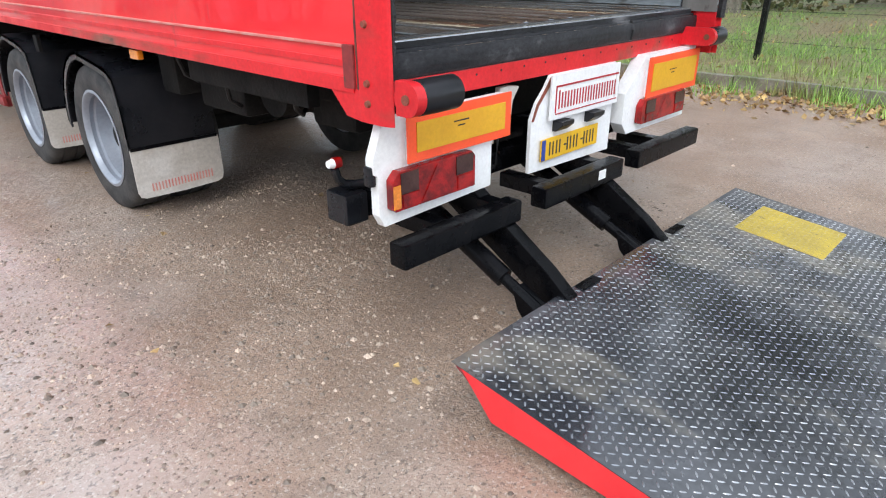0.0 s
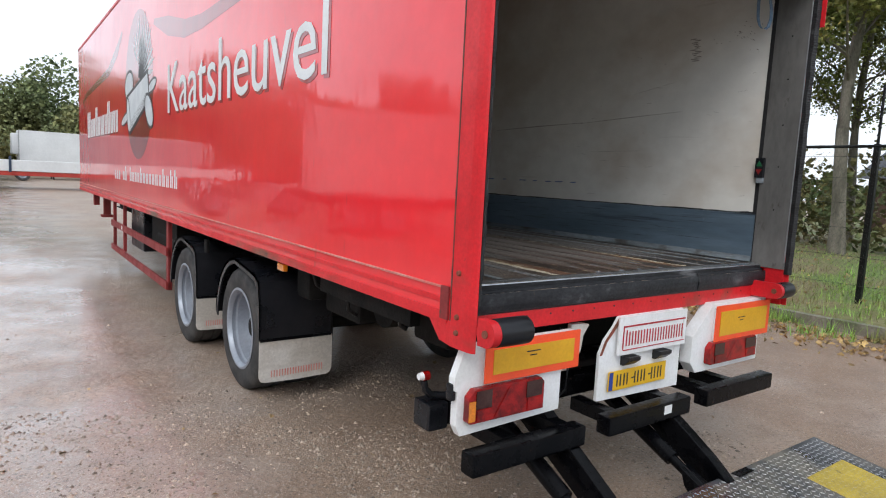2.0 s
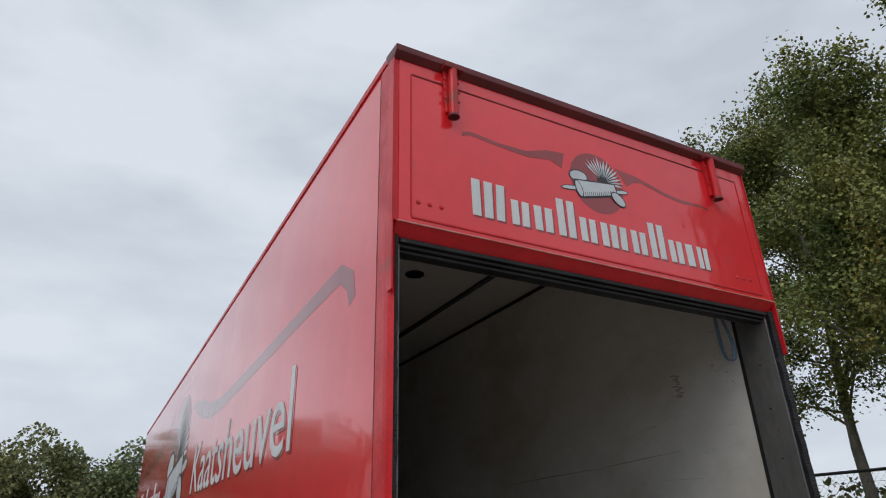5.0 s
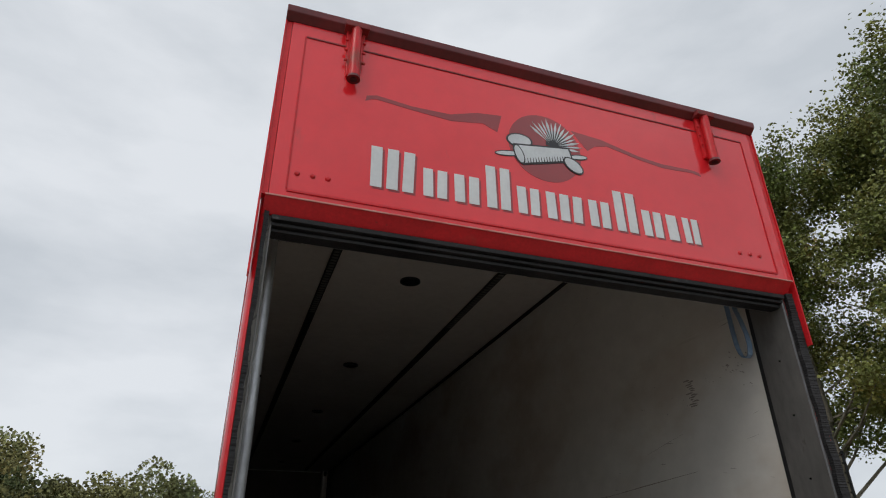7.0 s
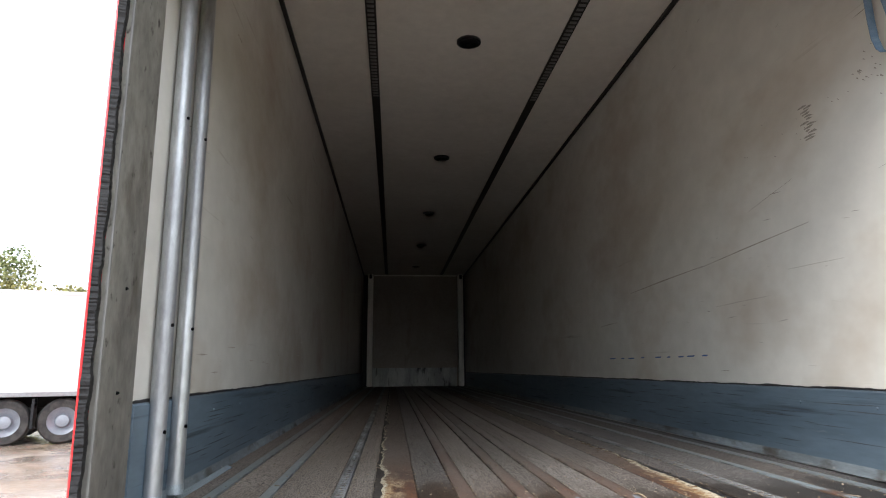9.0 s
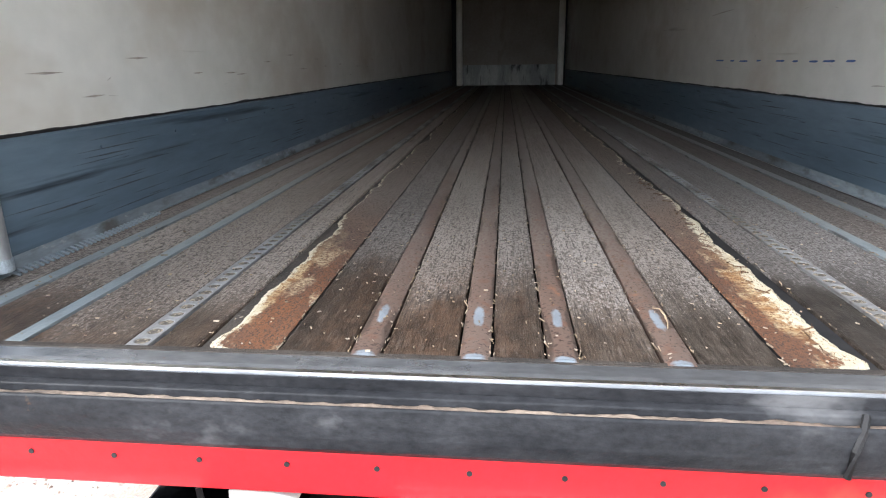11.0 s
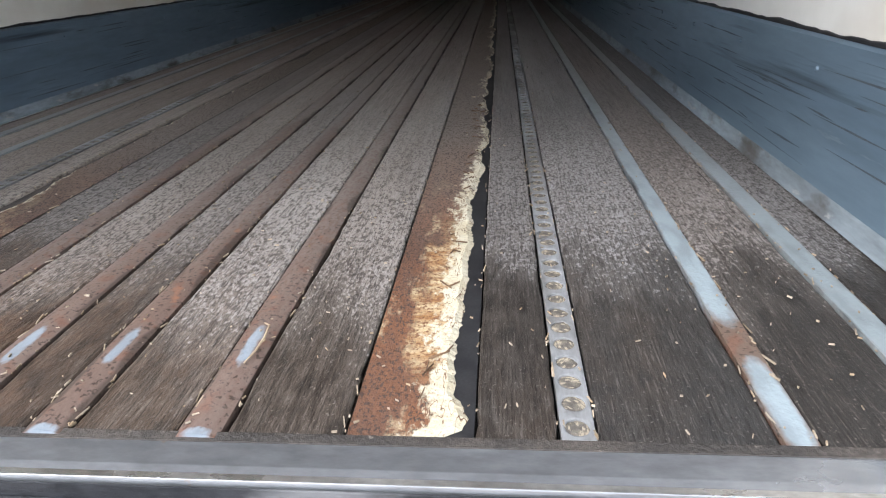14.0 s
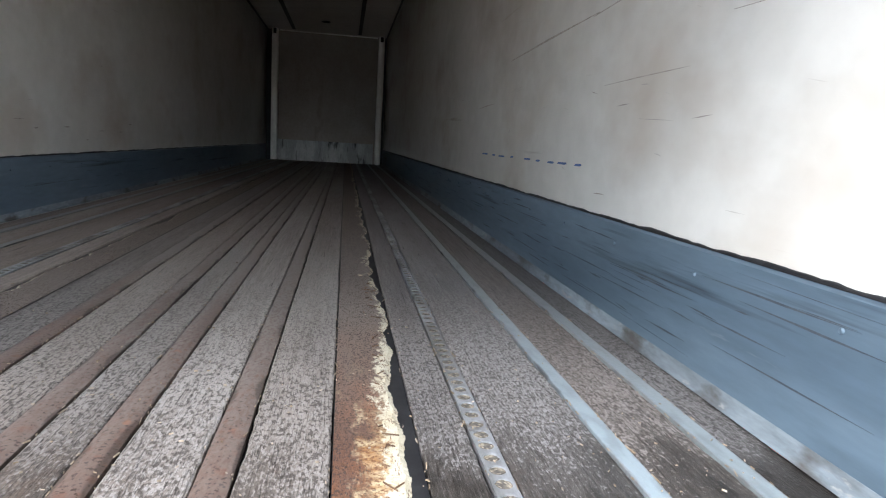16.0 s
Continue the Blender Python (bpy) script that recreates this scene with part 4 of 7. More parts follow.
    raw("kick_sealant", kv, kf, BLACK_GAP, kick, "dark ragged sealant line")
    riv_me = Mesh().cyl((0, 0, 0), (-side * 0.0045, 0, 0), 0.006, 0.004, 8).data("rivet", KICK)
    for k in range(20):
        linked("rivet", riv_me, kick, m=pose(side * (INNER - 0.012), 0.62 + k * 0.43, 1.455))
    # dark strip along the corner under the ceiling
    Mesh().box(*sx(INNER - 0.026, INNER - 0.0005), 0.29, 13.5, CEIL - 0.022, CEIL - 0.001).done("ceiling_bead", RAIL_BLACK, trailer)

Mesh().box(-W, W, 0.06, LENGTH, TOP - 0.05, TOP, 0.008).done("roof", FAR_WHITE, trailer, "pale flat roof")
Mesh().box(-INNER - 0.01, INNER + 0.01, 0.10, 13.52, CEIL, CEIL + 0.03).done("ceiling_lining", CEILING, trailer, "grey-white ceiling sheet", 0)
for x in (-0.675, 0.655):
    rail = Mesh().box(x - 0.034, x + 0.034, 0.30, 13.3, CEIL - 0.013, CEIL - 0.001, 0.002).done("load_rail", RAIL_BLACK, trailer, "dark slotted ceiling rail")
    slot_me = Mesh().box(-0.022, 0.022, -0.012, 0.012, -0.004, 0.0).data("rail_slot", HOLE_STRIP, 0)
    for k in range(60):
        linked("rail_slot", slot_me, rail, m=pose(x, 0.36 + k * 0.05, CEIL - 0.0135))
# round vents along the middle of the ceiling
for k in range(5):
    y = 2.42 + 2.44 * k
    v = Mesh().lathe([(0.085, 0.0), (0.085, 0.012), (0.070, 0.016), (0.058, 0.006), (0.0, 0.004), (0.0, 0.0)], 28, False)
    v.bm.transform(Matrix.Rotation(radians(90), 4, "Y") @ Matrix.Identity(4))
    v.done("ceiling_lamp", BLACK_PLASTIC, trailer, "round dark ceiling vent").location = (-0.003, y, CEIL)

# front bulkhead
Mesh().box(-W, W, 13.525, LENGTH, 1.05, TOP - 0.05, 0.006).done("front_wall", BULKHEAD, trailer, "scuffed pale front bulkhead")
Mesh().box(-1.02, 1.02, 13.505, 13.524, 1.2005, 1.630, 0.003).done("bulkhead_plate", FOOT_PLATE, trailer, "scraped pale plate across the bulkhead foot")
for side in (-1, 1):
    px = -1.052 if side < 0 else 1.115
    Mesh().box(px - 0.062, px + 0.062, 13.28, 13.46, 1.2005, CEIL - 0.001, 0.030).done("bulkhead_post", POST_PALE, trailer, "pale rounded post at the bulkhead")
    # black box stands in for the shade between post and wall
    g0, g1 = sorted((px + side * 0.064, side * (INNER - 0.014)))
    Mesh().box(g0, g1, 13.40, 13.46, 1.2005, CEIL - 0.023, 0.0).done("corner_gap", BLACK_GAP, trailer, "black strip standing for the shade beside the post", 0)
    Mesh().box(px - 0.03, px + 0.03, 13.268, 13.28, CEIL - 0.12, CEIL - 0.02, 0.004).done("bracket", BLACK_STEEL, trailer)
Mesh().box(-0.98, 1.04, 13.500, 13.5245, CEIL - 0.022, CEIL - 0.001, 0.003).done("bulkhead_bead", POST_PALE, trailer, "pale bead along the top of the bulkhead")

# two vertical tubes by the door
for y in (0.395, 0.584):
    t = Mesh().cyl((-1.203, y, 1.235), (-1.203, y, CEIL), 0.026, None, 24).done("door_tube", GALV, trailer, "galvanised vertical tube")
    Mesh().lathe([(0.0, 0.0), (0.027, 0.0), (0.028, 0.012), (0.027, 0.03), (0.0, 0.03)], 20, False).done("tube_foot", WORN_METAL, t).matrix_basis = \
        pose(-1.203, y, 1.224, 0, -90, 0)
    for z in (1.43, 1.74, 2.4, 3.0):
        Mesh().cyl((-1.180, y - 0.010, z), (-1.1755, y - 0.011, z), 0.0055, None, 8).done("tube_screw", BLACK_STEEL, t)
# ribbed end of the cove by the tubes
rib_me = Mesh().box(-0.012, 0.012, -0.004, 0.004, 0.0, 0.006, 0.0015).data("cove_rib", COVE, 0)
cove_left = [o for o in trailer.children if o.name.startswith("kick_plate")][0]
for k in range(34):
    linked("cove_rib", rib_me, cove_left, m=pose(-1.200, 0.62 + k * 0.019, 1.2045, 0, 18, 0))

# tail-lift switch by the right jamb
switch = Mesh().box(1.196, 1.224, 0.230, 0.285, 1.75, 1.875, 0.006).done("lift_switch", BLACK_PLASTIC, trailer, "black lift switch with green and red arrows")
Mesh().prism([(0.238, 1.822), (0.277, 1.822), (0.257, 1.856)], "x", 1.192, 1.1955).done("up_button", SIGNAL_GREEN, switch, "green arrow", 0)
Mesh().prism([(0.238, 1.802), (0.257, 1.768), (0.277, 1.802)], "x", 1.192, 1.1955).done("down_button", SIGNAL_RED, switch, "red arrow", 0)
Mesh().box(1.200, 1.223, 0.228, 0.275, 1.715, 1.7495, 0.008).done("switch_bracket", COVE, switch)

# blue strap loop hanging from the head of the opening
strap_v, strap_f = [], []
loop = [(0.375, 3.06), (0.372, 2.95), (0.370, 2.84), (0.364, 2.76), (0.350, 2.712), (0.332, 2.690), (0.312, 2.682), (0.292, 2.695), (0.280, 2.740), (0.284, 2.80), (0.300, 2.88), (0.322, 2.96), (0.345, 3.06)]
for y, z in loop:
    strap_v += [(1.215, y, z), (1.188, y + 0.004, z), (1.188, y + 0.007, z + 0.002), (1.215, y + 0.003, z + 0.002)]
for k in range(len(loop) - 1):
    for e in range(4):
        strap_f.append((4 * k + e, 4 * k + (e + 1) % 4, 4 * k + 4 + (e + 1) % 4, 4 * k + 4 + e))
raw("strap_loop", strap_v, strap_f, STRAP, trailer, "worn blue webbing strap loop")
Mesh().box(1.175, 1.222, 0.32, 0.40, 3.055, 3.10, 0.005).done("strap_hook", BLACK_STEEL, trailer)

# marks on the inner walls: blue pen dashes, scuffs and long scratches
lining_right = [o for o in trailer.children if o.name.startswith("inner_lining")][1]
for y0, y1, z in ((1.83, 1.90, 1.668), (1.98, 2.08, 1.668), (2.12, 2.20, 1.667), (2.30, 2.36, 1.668), (2.44, 2.54, 1.670), (2.72, 2.78, 1.672), (2.90, 3.02, 1.670), (3.10, 3.17, 1.672), (3.28, 3.42, 1.674)):
    Mesh().prism([(y0, z), (y0 + 0.02, z - 0.004), (y1, z - 0.003), (y1 - 0.01, z + 0.004), (y0 + 0.01, z + 0.005)], "x", INNER - 0.0012, INNER).done(
        "pen_mark", PEN_BLUE, lining_right, "short blue pen dash", 0)
for y0, z0, y1, z1, w in ((0.88, 2.205, 1.85, 2.160, 0.006), (1.80, 2.166, 2.90, 2.140, 0.009), (1.20, 1.93, 1.70, 1.925, 0.003), (0.70, 2.02, 1.05, 2.03, 0.002),
                          (1.62, 1.585, 1.70, 1.583, 0.004), (3.2, 1.95, 3.6, 1.94, 0.006), (4.55, 2.05, 4.56, 2.12, 0.004), (0.95, 2.42, 1.3, 2.36, 0.002)):
    Mesh().prism([(y0, z0), (y1, z1), (y1, z1 + w * 0.4), ((y0 + y1) / 2, (z0 + z1) / 2 + w), (y0, z0 + w * 0.3)], "x", INNER - 0.0009, INNER).done(
        "wall_scratch", SCRATCH, lining_right, "thin dark scratch", 0)
for k in range(13):
    y, z = 0.80 + rng.gauss(0, 0.014), 2.625 + (k - 6) * 0.0125
    a, c, e = rng.uniform(0.012, 0.040), rng.uniform(0.012, 0.045), rng.uniform(-0.006, 0.008)
    Mesh().prism([(y - a, z + e), (y, z - 0.002), (y + c, z + 0.001), (y + c * 0.9, z + 0.006), (y, z + 0.008)], "x", INNER - 0.0006, INNER).done(
        "wall_scuff", SCUFF, lining_right, "", 0)
for k in range(16):
    y, z = rng.uniform(0.40, 1.30), rng.uniform(2.52, 2.80)
    ln, w = rng.uniform(0.006, 0.016), rng.uniform(0.0015, 0.004)
    Mesh().prism([(y, z), (y + ln, z + ln * 0.5), (y + ln * 0.8, z + ln * 0.5 + w), (y + ln * 0.3, z + w)], "x", INNER - 0.0006, INNER).done(
        "wall_scuff", SCRATCH if k % 3 == 0 else SCUFF, lining_right, "", 0)

for k in range(18):
    y, z = rng.gauss(0.44, 0.045), rng.gauss(2.69, 0.04)
    ln, w = rng.uniform(0.006, 0.020), rng.uniform(0.003, 0.007)
    Mesh().prism([(y, z), (y + ln, z + ln * 0.6), (y + ln * 0.8, z + ln * 0.6 + w), (y + ln * 0.2, z + w)], "x", INNER - 0.0007, INNER).done("wall_scuff", SCUFF, lining_right, "", 0)
for k in range(110):
    side = 1 if k % 3 else -1
    y, z = 0.35 + rng.random() ** 1.6 * 8.0, rng.uniform(1.56, 2.5) if k % 4 else rng.uniform(2.4, 3.6)
    ln, w, dz = rng.uniform(0.01, 0.10) * (2.5 if k % 11 == 0 else 1), rng.uniform(0.0010, 0.0035), rng.uniform(-0.012, 0.012)
    Mesh().prism([(y, z), (y + ln * 0.5, z + dz * 0.5 - w * 0.5), (y + ln, z + dz), (y + ln * 0.5, z + dz * 0.5 + w * 0.6)], "x",
                 *sorted((side * (INNER - 0.0008), side * INNER))).done("wall_scratch", (SCRATCH, PALE_SCUFF, SCUFF, PALE_SCUFF)[k % 4], lining_right if side > 0 else
                                                                       [o for o in trailer.children if o.name.startswith("inner_lining")][0], "", 0)

# scrapes along the kick plates, short dark dashes on the left wall
plates = [o for o in trailer.children if o.name.startswith("kick_plate")]
for k in range(130):
    side = 1 if k % 5 < 3 else -1
    y, z = rng.uniform(0.45, 1.6 if k % 4 == 0 else 5.5), rng.uniform(1.26, 1.49)
    ln, w = rng.uniform(0.04, 0.50), rng.uniform(0.0007, 0.0026)
    dz = rng.uniform(-0.004, 0.004)
    Mesh().prism([(y, z), (y + ln * 0.4, z + dz * 0.5 - w), (y + ln, z + dz), (y + ln * 0.5, z + dz * 0.5 + w)], "x",
                 *sorted((side * (INNER - 0.012), side * (INNER - 0.0127)))).done("scrape", KICK_SCRAPE, plates[0 if side < 0 else 1], "dark scrape", 0)
lining_left = [o for o in trailer.children if o.name.startswith("inner_lining")][0]
for k in range(16):
    y, z = 0.75 + 0.28 * k + rng.uniform(-0.1, 0.1), rng.choice((1.60, 1.66, 1.72)) + rng.gauss(0, 0.012)
    ln = rng.uniform(0.04, 0.16)
    Mesh().prism([(y, z), (y + ln * 0.5, z - 0.003), (y + ln, z + 0.002), (y + ln * 0.5, z + 0.004)], "x", -INNER, -INNER + 0.0009).done(
        "wall_scratch", SCRATCH, lining_left, "short dark dash", 0)

# ---- header over the opening ----
header = Mesh().box(-1.255, 1.255, 0.0, 0.055, 2.985, TOP - 0.06, 0.006).done("header_panel", RED, trailer, "red header panel over the opening")
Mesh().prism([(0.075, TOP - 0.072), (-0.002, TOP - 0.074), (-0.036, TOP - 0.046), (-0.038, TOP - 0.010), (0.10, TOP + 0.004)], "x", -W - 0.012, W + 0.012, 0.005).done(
    "header_cap", SHADED_RED, trailer, "red rain gutter along the roof edge, darkened for shade")
Mesh().prism([(-0.008, 2.984), (0.05, 2.984), (0.05, 2.925), (0.044, 2.925)], "x", -W + 0.01, W - 0.01, 0.004).done("header_lip", RED_FRAME, header)
# thin pale line along the header's lower edge
Mesh().box(-W + 0.01, W - 0.01, -0.0125, -0.0085, 2.979, 2.986, 0.001).done("header_edge", FADED_RED, header, "pale line along the lower edge")
Mesh().box(-1.19, 1.19, -0.005, -0.0005, 3.012, 3.022, 0.001).done("header_moulding", RED_FRAME, header)
Mesh().box(-1.19, 1.19, -0.004, -0.0005, 3.815, 3.823, 0.001).done("header_moulding", DARK_RED, header)
for x in (-1.192, 1.192):
    Mesh().box(x - 0.004, x + 0.004, -0.004, -0.0005, 3.024, 3.813, 0.001).done("header_moulding", RED_FRAME, header)
for k, (z0, z1, y0) in enumerate(((2.902, 2.923, 0.030), (2.884, 2.899, 0.048), (2.866, 2.881, 0.066))):
    Mesh().box(-W + 0.045, W - 0.045, y0, 0.13, z0, z1, 0.005).done("head_seal", RUBBER, trailer, "black rubber head seal")
Mesh().box(-W + 0.05, W - 0.05, 0.13, 0.138, 2.869, 2.985, 0.002).done("head_trim", BRIGHT_EDGE, trailer)
Mesh().box(-W + 0.045, W - 0.045, 0.145, 0.17, 2.960, CEIL, 0.0).done("head_back", GRP, trailer, "pale back of the header", 0)
for side in (-1, 1):
    cheek = [(-0.003, 2.66), (0.045, 2.66), (0.060, 2.70), (0.060, TOP - 0.062), (-0.003, TOP - 0.062)]
    Mesh().prism(cheek, "x", *sorted((side * (W + 0.0045), side * (W + 0.012))), 0.002).done("header_cheek", RED_FRAME, header)
    Mesh().box(*sorted((side * 1.256, side * (W + 0.004))), 0.004, 0.05, 2.99, TOP - 0.06).done("header_gap", RED_FRAME, header, "", 0)
for x in (-0.975, 0.930):
    hinge = Mesh().prism([(x - 0.045, 3.93), (x + 0.045, 3.93), (x + 0.032, 3.64), (x - 0.032, 3.64)], "y", -0.022, -0.0005, 0.006).done(
        "hinge_bracket", RED_FRAME, header, "red hinge bracket")
    Mesh().cyl((x, -0.038, 3.62), (x, -0.038, 3.90), 0.024, None, 14).done("hinge_tube", RED_FRAME, hinge)
    Mesh().box(x - 0.055, x + 0.055, -0.062, -0.0005, 3.895, 3.925, 0.006).done("hinge_top", DARK_RED, hinge)
    Mesh().cyl((x, -0.038, 3.604), (x, -0.038, 3.6195), 0.030, 0.026, 14).done("hinge_foot", SHADED_RED, hinge)
    Mesh().cyl((x, -0.038, 3.6015), (x, -0.038, 3.6035), 0.016, None, 12).done("hinge_bore", BLACK_GAP, hinge, "dark open end")
    for dx, dz in itertools.product((-0.04, 0.04), (3.72, 3.78, 3.84)):
        Mesh().cyl((x + dx, -0.022, dz), (x + dx, -0.030, dz), 0.009, 0.006, 8).done("hinge_bolt", RED_FRAME, hinge)
for x0 in (-1.158, 0.985):
    for k in range(3):
        Mesh().cyl((x0 + k * 0.06, -0.0005, 3.10), (x0 + k * 0.06, -0.008, 3.10), 0.012, 0.007, 10).done("header_rivet", RED_FRAME, header)


def plain_bars(parent, put, base, height, width, mat, label, shade=None):
    """A row of upright bars with the rhythm of a word: (stems, relative width, tall)."""
    rhythm = ((3, 1.25, 2), (2, 0.75, 0), (2, 0.80, 0), (2, 0.80, 1), (2, 0.75, 0), (3, 1.20, 0), (2, 0.75, 0), (2, 0.80, 1), (2, 0.75, 0), (1, 0.50, 0), (2, 0.62, 0))
    total = sum(r[1] for r in rhythm)
    x = 0.0
    for stems, wide, tall in rhythm:
        w = wide / total * width
        for k in range(stems):
            x0 = x + w * (0.05 + 0.9 * k / stems)
            x1 = x0 + w * 0.62 / stems
            h = height * (0.93 if tall == 2 else 1.0 if tall == 1 and k == (stems - 1 if wide == 0.80 and k else 0) else 0.64)
            lean = 0.010 * height * (k - 0.5)
            quad = [(x0 - lean, base), (x1 - lean, base), (x1 + lean, base + h), (x0 + lean, base + h)]
            if shade:
                put([(a + 0.045 * height, c - 0.045 * height) for a, c in quad], 0.0011, shade, "lettering_shade", parent, "")
            put(quad, 0.0030, mat, "lettering_bar", parent, label)
        x += w


def on_rear(pts, depth, mat, name, parent, label, origin=0.0):
    return Mesh().prism([(origin + a, c) for a, c in pts], "y", -depth, -0.0004).done(name, mat, parent, label, 0)


plain_bars(header, lambda p, d, m, n, o, lb: on_rear(p, d, m, n, o, lb, -0.882), 3.104, 0.215, 1.66, LETTER, "plain pale bar", EMBLEM_DARK)


def ribbon(line, widths):
    """The outline of a band along a line of points."""
    up, down = [], []
    for i, (p, w) in enumerate(zip(line, widths)):
        a, c = line[max(i - 1, 0)], line[min(i + 1, len(line) - 1)]
        d = Vector((c[0] - a[0], c[1] - a[1])).normalized()
        up.append((p[0] - d.y * w / 2, p[1] + d.x * w / 2))
        down.append((p[0] + d.y * w / 2, p[1] - d.x * w / 2))
    return up + down[::-1]


def emblem(put, parent, cx, cz, r, flip=1):
    """Pale ridged roller, two loaves and a fan of ears on a dark disc: plain shapes."""
    def spot(a, c):
        return (cx + flip * a * r, cz + c * r)
    put([spot(math.cos(t), math.sin(t)) for t in (k * math.pi / 20 for k in range(40))], 0.0010, EMBLEM_DARK, "emblem_disc", parent, "dark red round emblem ground")
    # dark sheaf behind the ears
    put([spot(0.02, 0.10), spot(0.10, 0.58), spot(0.36, 0.60), spot(0.60, 0.40), spot(0.66, 0.18), spot(0.40, 0.06)], 0.0016, EMBLEM_BLACK, "emblem_sheaf", parent, "")
    for k in range(15):
        t = radians(140 - k * 10)
        a0, a1, w = 0.16, 0.80 + 0.05 * math.sin(k * 2.1), 0.042 if k % 2 else 0.06
        put([spot(0.237 + a0 * math.cos(t), 0.10 + a0 * math.sin(t)), spot(0.237 + a1 * 0.75 * math.cos(t - w), 0.10 + a1 * 0.75 * math.sin(t - w)),
             spot(0.237 + a1 * math.cos(t), 0.10 + a1 * math.sin(t)), spot(0.237 + a1 * 0.75 * math.cos(t + w), 0.10 + a1 * 0.75 * math.sin(t + w))],
            0.0022, EMBLEM_LIGHT, "emblem_ear", parent, "")

    def oval(x, z, a, c, turn, d, mat, name):
        q = radians(turn)
        put([spot(x + a * math.cos(t) * math.cos(q) - c * math.sin(t) * math.sin(q), z + a * math.cos(t) * math.sin(q) + c * math.sin(t) * math.cos(q))
             for t in (k * math.pi / 10 for k in range(20))], d, mat, name, parent, "")
    oval(-0.70, 0.06, 0.36, 0.22, 4, 0.0020, EMBLEM_BLACK, "emblem_outline")
    oval(-0.70, 0.06, 0.31, 0.18, 4, 0.0028, EMBLEM_LIGHT, "emblem_loaf")
    for x, z, ln in ((-1.04, -0.40, 0.32), (0.92, -0.08, 0.24)):
        oval(x, z, ln + 0.03, 0.085, 10, 0.0024, EMBLEM_BLACK, "emblem_outline")
        oval(x, z, ln, 0.055, 10, 0.0030, EMBLEM_LIGHT, "emblem_handle")
    put([spot(-0.89, -0.07), spot(0.68, 0.15), spot(0.77, -0.27), spot(-0.66, -0.66)], 0.0034, EMBLEM_BLACK, "emblem_outline", parent, "")
    put([spot(-0.84, -0.11), spot(0.64, 0.10), spot(0.72, -0.23), spot(-0.65, -0.60)], 0.0040, EMBLEM_LIGHT, "emblem_roller", parent, "pale grey ridged roller shape")
    for k in range(15):
        f = 0.10 + 0.055 * k
        x, z = -0.65 + 1.37 * f, -0.60 + 0.37 * f
        put([spot(x - 0.012, z - 0.03), spot(x + 0.014, z - 0.03), spot(x - 0.004, z + 0.13), spot(x - 0.018, z + 0.13)], 0.0044, EMBLEM_BLACK, "emblem_ridge", parent, "")
    oval(-0.74, -0.36, 0.29, 0.13, 108, 0.0044, EMBLEM_BLACK, "emblem_outline")
    oval(-0.74, -0.36, 0.25, 0.10, 108, 0.0050, EMBLEM_LIGHT, "emblem_roller_end")
    oval(0.74, -0.38, 0.31, 0.19, -36, 0.0048, EMBLEM_BLACK, "emblem_outline")
    oval(0.74, -0.38, 0.27, 0.15, -36, 0.0054, EMBLEM_LIGHT, "emblem_loaf")


emblem(on_rear, header, -0.045, 3.488, 0.190)
on_rear([(-0.263, 3.622), (-0.387, 3.607), (-0.518, 3.563), (-0.70, 3.560), (-0.86, 3.578), (-0.905, 3.565), (-0.91, 3.535), (-0.885, 3.550), (-0.86, 3.556), (-0.70, 3.540),
         (-0.513, 3.527), (-0.36, 3.553), (-0.289, 3.520)], 0.0012, EMBLEM_DARK, "emblem_swoosh", header, "dark curved flourish")
on_rear([(0.107, 3.627), (0.186, 3.525), (0.23, 3.562), (0.30, 3.580), (0.487, 3.540), (0.62, 3.522), (0.80, 3.530), (0.855, 3.520), (0.845, 3.540), (0.80, 3.548), (0.62, 3.545),
         (0.487, 3.560), (0.27, 3.613)], 0.0012, EMBLEM_DARK, "emblem_swoosh", header, "dark curved flourish")

# ---- printed side ----
left_skin = [o for o in trailer.children if o.name.startswith("side_wall")][0]


def on_side(pts, depth, mat, name, parent, label):
    return Mesh().prism([(-a, c) for a, c in pts], "x", -W - depth, -W - 0.0004).done(name, mat, parent, label, 0)


# the side is read from the front (large y) to the rear: across = -y
def side_bars(p, d, m, n, o, lb):
    return on_side([(a - 12.15, c) for a, c in p], d, m, n, o, lb)


plain_bars(left_skin, side_bars, 2.10, 0.50, 3.65, LETTER, "plain pale bar", EMBLEM_DARK)
emblem(on_side, left_skin, -6.95, 2.62, 0.92)
on_side(ribbon([(-6.0, 3.24), (-5.3, 3.08), (-4.6, 2.94), (-4.0, 2.905), (-3.2, 2.92), (-2.0, 2.95), (-1.2, 2.97), (-0.68, 2.98), (-0.53, 2.89), (-0.49, 2.77)],
               [0.06, 0.20, 0.17, 0.13, 0.11, 0.10, 0.10, 0.11, 0.12, 0.09]), 0.0010, EMBLEM_DARK, "emblem_swoosh", left_skin, "dark curved flourish")
on_side(ribbon([(-12.9, 2.80), (-12.2, 2.92), (-10.5, 3.00), (-9.4, 3.05), (-8.6, 3.25), (-8.1, 3.45)], [0.08, 0.10, 0.12, 0.14, 0.17, 0.06]),
        0.0010, EMBLEM_DARK, "emblem_swoosh", left_skin, "dark curved flourish")
